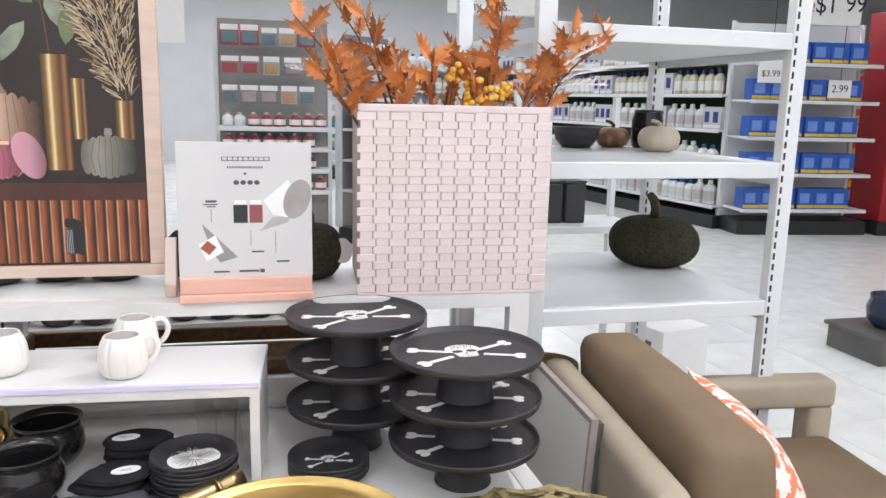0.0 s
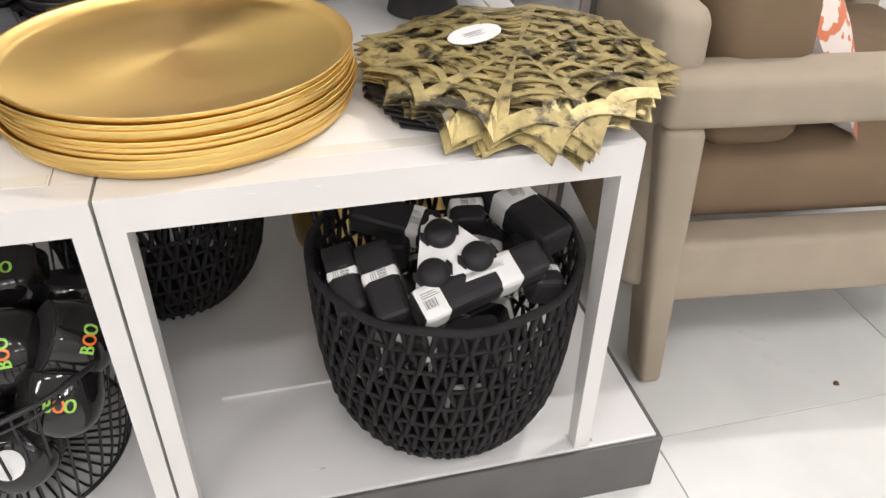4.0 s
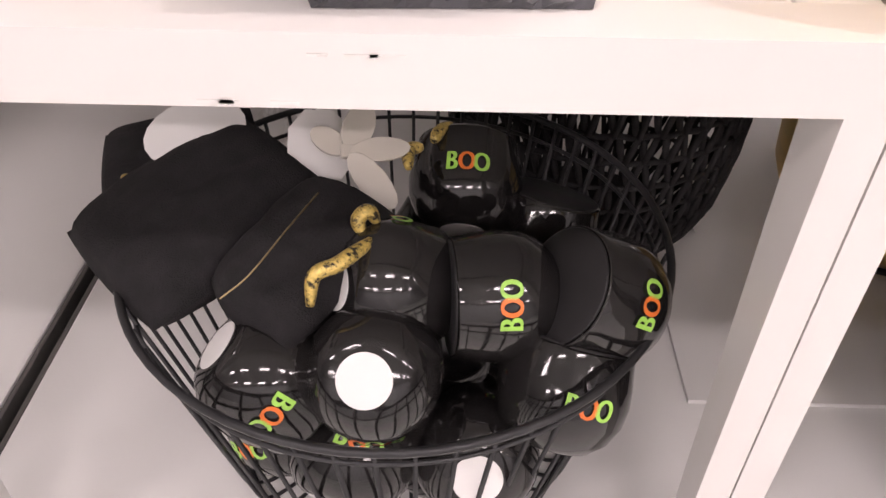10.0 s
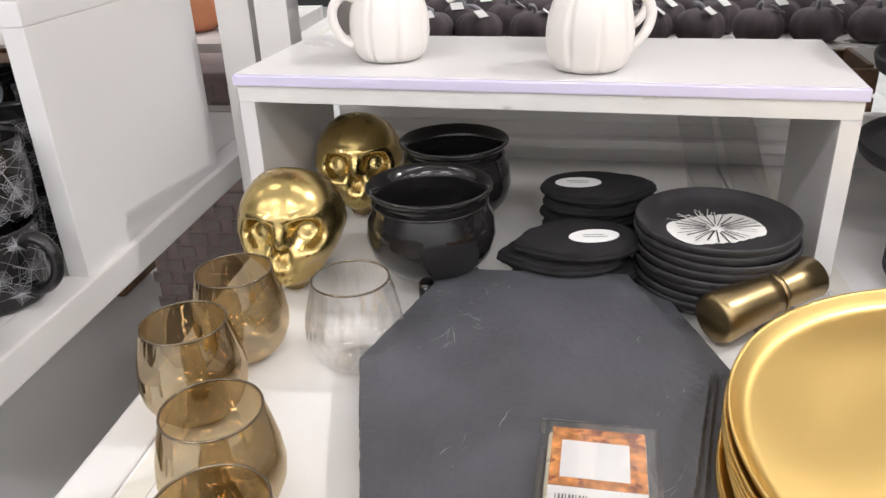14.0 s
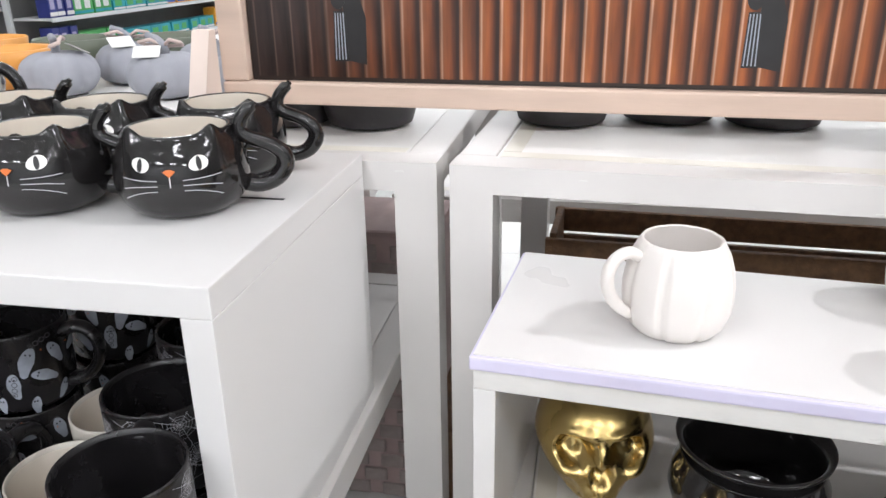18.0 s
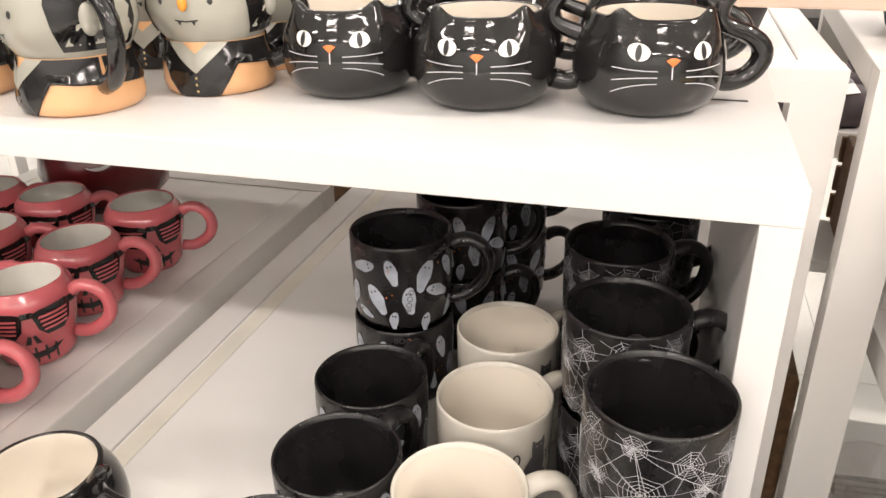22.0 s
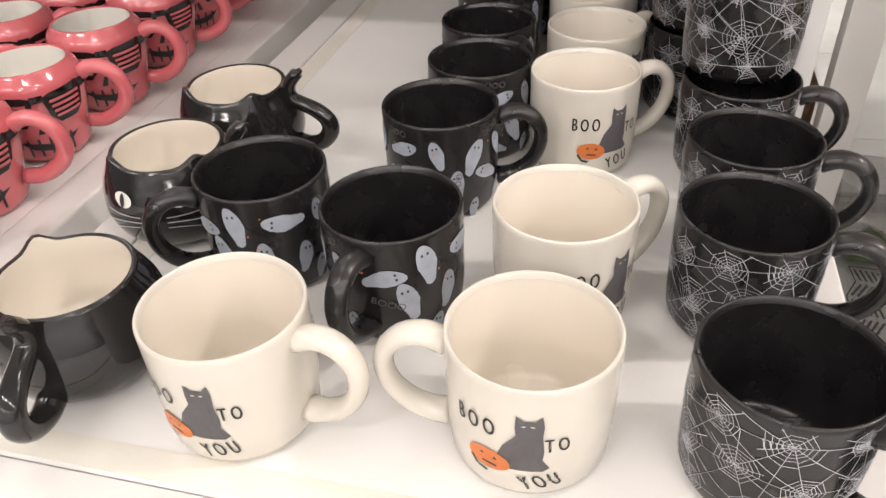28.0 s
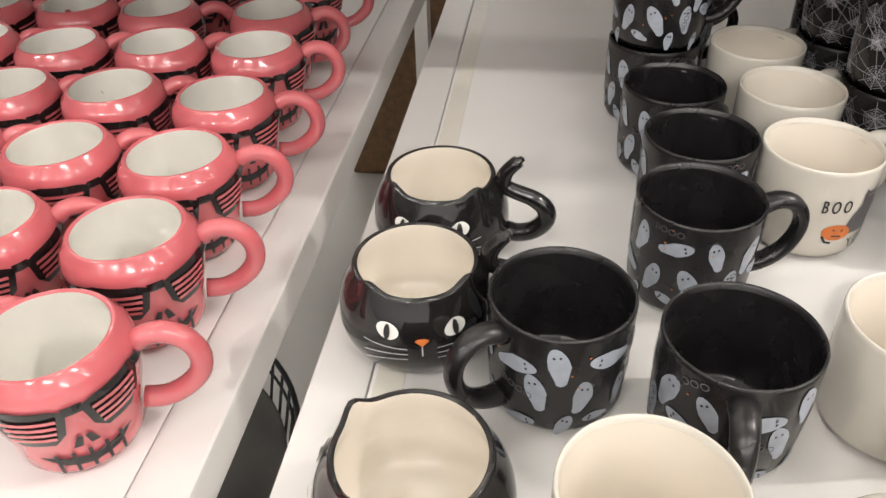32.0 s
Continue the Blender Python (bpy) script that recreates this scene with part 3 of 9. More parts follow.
def straight_mug(prints, body_mat, in_mat, label, cat_label=""):
    t = empty("coffee_mug", pose(0, 0, 0), label, "mug", "mugs on the display table")
    outer = [(0, 0.001), (0.043, 0.0), (0.0475, 0.0022), (0.0497, 0.007), (0.0512, 0.027), (0.0520, 0.054), (0.0525, 0.0895), (0.0524, 0.0925), (0.0513, 0.094)]
    part("body", lathe(outer + [(0.0499, 0.0930), (0.0493, 0.0895), (0.0490, 0.0890)], 56), body_mat, t, smooth=True)
    part("inside", lathe([(0.0490, 0.0889), (0.0484, 0.045), (0.0468, 0.011), (0.041, 0.006), (0, 0.005)], 44), in_mat, t, smooth=True)
    r = MUG_R
    ear = curve_points([(r - 0.0012, 0, 0.0790), (r + 0.012, 0, 0.0845), (r + 0.026, 0, 0.0820), (r + 0.0360, 0, 0.0705), (r + 0.0378, 0, 0.0555), (r + 0.0325, 0, 0.0395), (r + 0.0225, 0, 0.0280), (r + 0.0105, 0, 0.0212), (r - 0.0014, 0, 0.0190)], 3)
    n = len(ear) - 1
    hb = tube(ear, [0.0064 + 0.0014 * abs(2 * i / n - 1) ** 2 for i in range(n + 1)], 12)
    for v in hb.verts:
        v.co.y *= 1.3
    part("handle", hb, body_mat, t, "broad flat loop handle", smooth=True)
    prints(t)
    return t


def ghost_shape(cx, cy, a, k=1.0, bend=0.25):
    pts = []
    for i in range(18):
        th = 2 * math.pi * i / 18
        x, y = 0.0078 * math.cos(th), 0.0178 * math.sin(th)
        if y < -0.006:
            x *= 0.85 + 0.12 * math.sin(i * 2.2)
        x += bend * (y / 0.0185) ** 2 * 0.006
        pts.append((x * k, y * k))
    return turn_polys([pts], a, cx, cy)[0]


def ghost_prints(t):
    rnd = random.Random(5)
    bodies, eyes = [], []
    girth = 2 * math.pi * 0.0515
    n = 10
    for row, zc in enumerate((0.066, 0.037, 0.012)):
        for i in range(n):
            u = -girth / 2 + girth * (i + 0.5 * (row % 2)) / n
            if abs(abs(u) - girth / 4) < 0.012 and u > 0 and row != 2:
                continue
            a = rnd.uniform(-0.5, 0.5) if (i + 2 * row) % 4 else rnd.choice((-1, 1)) * rnd.uniform(1.1, 1.6)
            k = rnd.uniform(0.8, 1.02) * (0.72 if row == 2 else 1)
            zz = zc + rnd.uniform(-0.005, 0.005)
            bodies.append(ghost_shape(u, zz, a, k, rnd.uniform(-0.5, 0.5)))
            for s in (-1, 1):
                ex, ey = s * 0.0022 * k, 0.0095 * k
                eyes.append(blob(u + ex * math.cos(a) - ey * math.sin(a), zz + ex * math.sin(a) + ey * math.cos(a), 0.0010, 0.0013, n=8))
    tagged(part("ghost_print", wrap(bmesh.new(), bodies, rprof), GHOST, t, "pale blue ghosts", smooth=True), kind="stuff")
    tagged(part("ghost_eyes", wrap(bmesh.new(), eyes, rprof, 0.0010), INKBLK, t, "small black eyes"), kind="stuff")
    words = []
    for u, v, a in ((-0.040, 0.085, -0.05), (0.050, 0.082, 0.30), (0.017, 0.036, 1.4), (-0.10, 0.055, 0.2), (0.098, 0.04, -0.3)):
        words += turn_polys(text_polys("BOOO", 0.0085), a, u, v)
    tagged(part("lettering", wrap(bmesh.new(), words, rprof, 0.0008), INKGRY, t, "small grey lettering"), kind="stuff")
    dots = [blob(rnd.uniform(-0.15, 0.15), rnd.uniform(0.02, 0.088), 0.0009, 0.0009, n=6) for _ in range(16)]
    tagged(part("dots", wrap(bmesh.new(), dots, rprof, 0.0007), RUST, t, "tiny orange dots"), kind="stuff")


def fine_line(p, q, w):
    """A long line as short strips, so that it hugs a curved body."""
    k = max(1, int(math.hypot(q[0] - p[0], q[1] - p[1]) / 0.005))
    at = [(p[0] + (q[0] - p[0]) * i / k, p[1] + (q[1] - p[1]) * i / k) for i in range(k + 1)]
    return [strip(a, b, w) for a, b in zip(at, at[1:])]


def web_prints(t):
    rnd = random.Random(11)
    lines = []
    girth = 2 * math.pi * 0.0515
    cs = []
    NW = 27
    for i in range(NW):
        cs.append((-girth / 2 + girth * (i + 0.5 * rnd.random()) / NW, (0.016, 0.078, 0.047)[i % 3] + rnd.uniform(-0.006, 0.006)))
    w = 0.00040

    def gap(a, b):
        du = (b[0] - a[0] + girth / 2) % girth - girth / 2
        return du, b[1] - a[1]

    for k, c in enumerate(cs):
        near = sorted((math.hypot(*gap(c, o)), gap(c, o)) for o in cs if o is not c)[:6]
        long = rnd.uniform(0.0090, 0.0165)
        ways = []
        for d, (du, dv) in near:
            lines += fine_line(c, (c[0] + du, c[1] + dv), w)
            ways.append(math.atan2(dv, du))
        for s in range(7):
            a = 2 * math.pi * s / 7 + rnd.uniform(-0.2, 0.2)
            if min(abs((a - q + math.pi) % (2 * math.pi) - math.pi) for q in ways) > 0.3:
                ways.append(a)
                far = long * rnd.uniform(1.0, 2.1)
                lines += fine_line(c, (c[0] + far * math.cos(a), min(0.0905, max(0.003, c[1] + far * math.sin(a)))), w)
        ways.sort()
        for rr in (0.2, 0.38, 0.56, 0.76, 1.0):
            for a, b in zip(ways, ways[1:] + ways[:1]):
                r1, r2 = long * rr * rnd.uniform(0.94, 1.06), long * rr * rnd.uniform(0.94, 1.06)
                p = (c[0] + r1 * math.cos(a), c[1] + r1 * math.sin(a))
                q = (c[0] + r2 * math.cos(b), c[1] + r2 * math.sin(b))
                if min(p[1], q[1]) > 0.003 and max(p[1], q[1]) < 0.091:
                    lines.append(strip(p, q, w * 0.85))
    tagged(part("web_print", wrap(bmesh.new(), lines, rprof, 0.0006, 0.008), WEBW, t, "fine white spider web lines"), kind="stuff")


def both(polys):
    half = math.pi * 0.0515
    fit = [[(x, y * 0.90 + 0.005) for x, y in p] for p in polys]
    return fit + [[(x + half - 0.012, y) for x, y in p] for p in fit]


def boo_prints(t):
    def low(polys):
        return both([[(x - 0.003, y - 0.006) for x, y in p] for p in polys])

    cat = [(0.010, 0.034), (0.028, 0.034), (0.031, 0.037), (0.027, 0.040), (0.028, 0.052), (0.027, 0.066), (0.0275, 0.075), (0.0265, 0.0835), (0.0235, 0.079), (0.0185, 0.079), (0.0150, 0.083), (0.0145, 0.073), (0.0150, 0.066), (0.009, 0.055), (0.006, 0.044)]
    cat = [((x - 0.0185) * 1.25 + 0.0125, (y - 0.034) * 1.06 + 0.032) for x, y in cat]
    tagged(part("cat_print", wrap(bmesh.new(), low([cat]), rprof, 0.0006), INKGRY, t, "charcoal sitting cat"), kind="stuff")
    tagged(part("cat_eyes", wrap(bmesh.new(), low([blob(0.0130, 0.0755, 0.0014, 0.0006, 0.2, 8), blob(0.0180, 0.0755, 0.0014, 0.0006, -0.2, 8)]), rprof, 0.0010), CREAM, t), kind="stuff")
    tagged(part("pumpkin_print", wrap(bmesh.new(), low([blob(-0.010, 0.036, 0.0135, 0.0095, -0.15, 18)]), rprof, 0.0009), RUST, t, "orange jack-o-lantern print"), kind="stuff")
    face = [[(-0.015, 0.043), (-0.012, 0.043), (-0.0135, 0.0455)], [(-0.007, 0.0415), (-0.004, 0.0415), (-0.0055, 0.0445)], strip((-0.014, 0.0365), (-0.005, 0.0355), 0.0016), strip((-0.022, 0.0365), (-0.018, 0.029), 0.0022), strip((-0.018, 0.029), (-0.012, 0.0275), 0.0026)]
    tagged(part("pumpkin_face", wrap(bmesh.new(), low([[(x, y - 0.004) for x, y in p] for p in face]), rprof, 0.0012), INKBLK, t), kind="stuff")
    words = []
    for word, size, a, u, v in (("B O O", 0.0205, 0.0, -0.0165, 0.066), ("T O", 0.0180, 0.0, 0.0315, 0.0565), ("Y O U", 0.0195, 0.22, 0.0185, 0.0205)):
        thin = [[(x * 0.46 + d, y) for x, y in p] for d in (-0.0003, 0.0003) for p in text_polys(word, size)]
        words += turn_polys(thin, a, u, v)
    tagged(part("lettering", wrap(bmesh.new(), low(words), rprof, 0.0008), INKBLK, t, "black hand-drawn lettering BOO TO YOU"), kind="stuff")


def place(proto, spots, z, group=""):
    """The first spot takes the thing itself, the others copies. A spot: x, y, turn[, z]."""
    for i, s in enumerate(spots):
        m = pose(s[0], s[1], s[3] if len(s) > 3 else z, 0, 0, s[2])
        if i == 0:
            proto.matrix_basis = m
        else:
            copy_thing(proto, m)


def slimmed(thing, w=0.965, h=0.968):
    for o in thing.children:
        o.data.transform(Matrix.Diagonal((w, w, h, 1)))


MZ = TOP + 0.0005
STK = MZ + 0.0916
ghost_mug = straight_mug(ghost_prints, BLKMAT, BLKMAT, "matte black mug printed with pale blue ghosts")
slimmed(ghost_mug)
place(ghost_mug, [(-1.153, 1.333, 10), (-1.149, 1.174, -98), (-1.262, 1.203, 218), (-1.139, 1.436, 68), (-1.151, 1.541, 72), (-1.160, 1.66, 65), (-1.160, 1.66, 8, STK), (-1.130, 1.775, 15), (-1.128, 1.775, 12, STK), (-1.10, 1.89, 20), (-1.10, 1.89, 20, STK)], MZ)
web_mug = straight_mug(web_prints, BLKMAT, BLKMAT, "matte black mug covered in white spider web lines")
slimmed(web_mug)
place(web_mug, [(-0.896, 1.070, -40), (-0.905, 1.209, -14), (-0.898, 1.315, -10), (-0.901, 1.428, -8), (-0.905, 1.450, 105, STK), (-0.934, 1.560, 12), (-0.934, 1.560, 10, STK), (-0.95, 1.68, 25), (-0.95, 1.68, 20, STK), (-0.925, 1.79, 20), (-0.925, 1.79, 20, STK)], MZ)
boo_mug = straight_mug(boo_prints, CREAM, CREAMIN, "cream mug with a black cat and pumpkin print")
slimmed(boo_mug)
place(boo_mug, [(-1.033, 1.066, 188), (-1.216, 1.050, -8), (-1.030, 1.197, 42), (-1.037, 1.424, 29), (-1.037, 1.541, 45), (-1.049, 1.653, 45)], MZ)


def ball_profile(v):
    pts = [(0.0, 0.036), (0.006, 0.045), (0.0186, 0.0545), (0.0355, 0.0575), (0.052, 0.0563), (0.0616, 0.0540), (0.0697, 0.0507), (0.076, 0.0477), (0.081, 0.0457), (0.0835, 0.0449), (0.1, 0.0445)]
    for (a, ra), (b, rb) in zip(pts, pts[1:]):
        if v <= b:
            return ra + (rb - ra) * max(0, (v - a)) / (b - a)
    return 0.042


def cat_mug():
    t = empty("cat_mug", pose(0, 0, 0), "glossy black cat face mug with a cream inside and tail handle", "mug", "black cat mugs")
    prof = [(0, 0.001), (0.034, 0.0), (0.040, 0.002), (0.046, 0.0065), (0.0515, 0.0135), (0.0552, 0.0235), (0.0573, 0.034), (0.0572, 0.043), (0.0562, 0.0545), (0.0538, 0.0645), (0.0505, 0.073), (0.0475, 0.0795), (0.0455, 0.085), (0.0447, 0.0875), (0.0428, 0.0885), (0.0412, 0.0870)]
    def eared(bm):
        for v in bm.verts:
            if v.co.z > 0.057:
                a = math.atan2(v.co.y, v.co.x)
                up = min(1, (v.co.z - 0.057) / 0.022)
                k = sum(math.exp(-(((a - math.radians(-90 + s * 46) + math.pi) % (2 * math.pi) - math.pi) / 0.19) ** 2) for s in (-1, 1))
                v.co.z += up * (0.0085 * k - 0.0015 * max(0, -math.sin(a)))
                v.co.x *= 1 + 0.05 * k * up
                v.co.y *= 1 + 0.05 * k * up
        return bm

    prof = [(r, z * 0.955) for r, z in prof]
    part("body", eared(lathe(prof, 72)), BLKGLOSS, t, smooth=True)
    part("inside", eared(lathe([(0.0412, 0.0832), (0.0418, 0.077), (0.046, 0.063), (0.050, 0.045), (0.047, 0.02), (0.036, 0.008), (0, 0.006)], 72)), CREAMIN, t, smooth=True)
    for s in (-1, 1):
        part("ear_inner", wrap(bmesh.new(), [[(s * 0.036 - 0.004, 0.081), (s * 0.036 + 0.004, 0.081), (s * 0.036, 0.0885)]], ball_profile, 0.0022), EYEW, t, "white inner ear")
    tail = [(0.054, 0, 0.022), (0.066, 0, 0.0195), (0.080, 0, 0.025), (0.0885, 0, 0.038), (0.0870, 0, 0.051), (0.0765, 0, 0.0610), (0.0640, 0, 0.0665), (0.0550, 0, 0.0715), (0.0520, 0, 0.0785), (0.0540, 0, 0.0880), (0.0610, 0, 0.0980), (0.0665, 0, 0.1040)]
    line = curve_points(tail, 3)
    thick = [0.0092 - 0.0034 * (i / (len(line) - 1)) - (0.0030 if i > len(line) - 3 else 0) for i in range(len(line))]
    part("tail_handle", tube(line, thick, 14), BLKGLOSS, t, smooth=True)
    for s in (-1, 1):
        eye = [(s * 0.0232 + 0.0080 * math.cos(q) * (1 - 0.12 * math.sin(q) * s), 0.0595 + 0.0068 * math.sin(q) + s * 0.0012 * math.cos(q)) for q in (2 * math.pi * i / 18 for i in range(18))]
        part("eye", wrap(bmesh.new(), [eye], ball_profile, 0.0010), EYEW, t, "white almond eye", smooth=True)
        part("pupil", wrap(bmesh.new(), [blob(s * 0.0232, 0.0595, 0.0022, 0.0064, 0, 12)], ball_profile, 0.0018), INKBLK, t)
    part("nose", wrap(bmesh.new(), [[(-0.0050, 0.0540), (0, 0.0485), (0.0050, 0.0540), (0.002, 0.0557), (-0.002, 0.0557)]], ball_profile, 0.0022), RUST, t, "orange nose", smooth=True)
    lines = []
    for s in (-1, 1):
        for k in range(3):
            z = 0.0450 - 0.005 * k
            p = [(s * (0.010 + 0.008 * i), z - 0.00035 * (k - 0.3) * i * i) for i in range(5)]
            lines += [strip(a, b, 0.0008) for a, b in zip(p, p[1:])]
    lines.append(strip((0, 0.0485), (0, 0.0385), 0.0010))
    tagged(part("whiskers", wrap(bmesh.new(), lines, ball_profile, 0.0012), WEBW, t, "thin pale whiskers"), kind="stuff")
    return t


cat = cat_mug()
slimmed(cat, 1.06, 0.91)
RZ = 0.9885
place(cat, [(-0.940, 1.660, 19), (-1.074, 1.648, 8), (-1.200, 1.660, 6), (-0.952, 1.785, 8), (-1.085, 1.770, 6), (-1.204, 1.782, 4), (-1.367, 1.371, -2), (-1.370, 1.247, 12), (-1.345, 1.071, -78)], RZ)
for o in [o for o in scene.objects if o.name.startswith("cat_mug") and o.matrix_basis.translation.x < -1.3]:
    o.matrix_basis.translation.z = MZ


def pink_profile(v):
    pts = [(0.0, 0.036), (0.01, 0.0425), (0.03, 0.0445), (0.04, 0.0465), (0.05, 0.0490), (0.062, 0.0512), (0.074, 0.0525), (0.084, 0.0520), (0.0915, 0.0490), (0.0955, 0.0455), (0.0985, 0.0442)]
    for (a, ra), (b, rb) in zip(pts, pts[1:]):
        if v <= b:
            return ra + (rb - ra) * max(0, (v - a)) / (b - a)
    return 0.042


def skull_mug():
    t = empty("skull_mug", pose(0, 0, 0), "glossy pink skull mug wearing black shutter shades", "mug", "rows of pink skull mugs")

    prof = [(0, 0.001), (0.034, 0.0), (0.038, 0.002), (0.0420, 0.010), (0.0432, 0.022), (0.0442, 0.031), (0.0465, 0.040), (0.0490, 0.050), (0.0512, 0.062), (0.0525, 0.074), (0.0520, 0.084), (0.0490, 0.0915), (0.0455, 0.0955), (0.0442, 0.0985), (0.0424, 0.1000), (0.0405, 0.0980)]
    part("body", lathe(prof, 48), PINK, t, smooth=True)
    part("inside", lathe([(0.0405, 0.0981), (0.042, 0.090), (0.047, 0.074), (0.045, 0.055), (0.040, 0.035), (0.036, 0.012), (0, 0.008)], 40), PINKIN, t, smooth=True)
    hp = curve_points([(0.0505, 0, 0.080), (0.060, 0, 0.0865), (0.073, 0, 0.086), (0.085, 0, 0.076), (0.090, 0, 0.060), (0.086, 0, 0.044), (0.074, 0, 0.032), (0.060, 0, 0.026), (0.046, 0, 0.027)], 3)
    part("handle", tube(hp, 0.0079, 12), PINK, t, smooth=True)
    def tall(polys):
        return [[(x, 0.0835 - (0.089 - y) * 1.22) for x, y in p] for p in polys]

    for s in (-1, 1):
        lens = [(s * 0.004, 0.0835), (s * 0.0125, 0.0865), (s * 0.043, 0.0890), (s * 0.047, 0.0815), (s * 0.044, 0.0665), (s * 0.037, 0.0590), (s * 0.017, 0.0580), (s * 0.0085, 0.0660)]
        part("shade_lens", wrap(bmesh.new(), tall([lens if s > 0 else lens[::-1]]), pink_profile, 0.0018), BLKGLOSS, t, "black shutter lens", smooth=True)
        slits = [[(s * (0.0105 + 0.001 * k), 0.0805 - 0.0048 * k), (s * (0.042 - 0.001 * k), 0.0820 - 0.0048 * k), (s * (0.042 - 0.001 * k), 0.0795 - 0.0048 * k), (s * (0.0105 + 0.001 * k), 0.0780 - 0.0048 * k)] for k in range(4)]
        part("shutter_gap", wrap(bmesh.new(), tall(slits), pink_profile, 0.0028), PINK, t)
        part("temple", wrap(bmesh.new(), tall([[(s * 0.044, 0.0880), (s * 0.082, 0.084), (s * 0.082, 0.079), (s * 0.046, 0.0805)]]), pink_profile, 0.0018), BLKGLOSS, t)
    part("bridge", wrap(bmesh.new(), tall([rect(-0.006, 0.0800, 0.006, 0.0860)]), pink_profile, 0.0020), BLKGLOSS, t)
    nose = [[(-0.0085, 0.039), (-0.0035, 0.052), (-0.0005, 0.050), (-0.0025, 0.039)], [(0.0085, 0.039), (0.0025, 0.039), (0.0005, 0.050), (0.0035, 0.052)]]
    part("nose", wrap(bmesh.new(), [[(x, y - 0.003) for x, y in p] for p in nose], pink_profile, 0.0014), INKBLK, t)
    mouth = [[(-0.030, 0.0330), (-0.017, 0.0225), (0.0, 0.0190), (0.017, 0.0225), (0.030, 0.0330), (0.017, 0.0290), (0.0, 0.0265), (-0.017, 0.0290)]]
    mouth += [strip((u, 0.0350), (u * 1.02, 0.0140), 0.0024) for u in (-0.020, -0.010, 0.0, 0.010, 0.020)]
    part("stitched_mouth", wrap(bmesh.new(), [[(x, y - 0.004) for x, y in p] for p in mouth], pink_profile, 0.0012), INKBLK, t)
    return t


pink = skull_mug()
for o in pink.children:
    o.data.transform(Matrix.Diagonal((1.05, 1.05, 1.0, 1)))
    if o.name.split(".")[0] not in ("body", "inside", "handle"):
        o.data.transform(Matrix.Rotation(radians(23), 4, "Z"))
rnd = random.Random(3)
spots = []
for j in range(7):
    for i in range(4):
        spots.append((-1.601 - 0.122 * i - 0.005 * j - (0.015 if j == 5 else 0) - (0.030 if j > 4 and i else 0) + rnd.uniform(-0.004, 0.004), 1.136 + 0.1225 * j + rnd.uniform(-0.005, 0.005), (18 if i == 0 else 31) + rnd.uniform(-4, 4)))
place(pink, spots, PINKTOP + 0.0005)


def vprofile(v):
    pts = [(0.0, 0.0500), (0.003, 0.0520), (0.010, 0.0530), (0.025, 0.0512), (0.038, 0.0470), (0.045, 0.0456), (0.055, 0.0530), (0.070, 0.0580), (0.086, 0.0565), (0.0995, 0.0520), (0.12, 0.050)]
    for (a, ra), (b, rb) in zip(pts, pts[1:]):
        if v <= b:
            return ra + (rb - ra) * max(0, (v - a)) / (b - a)
    return 0.050


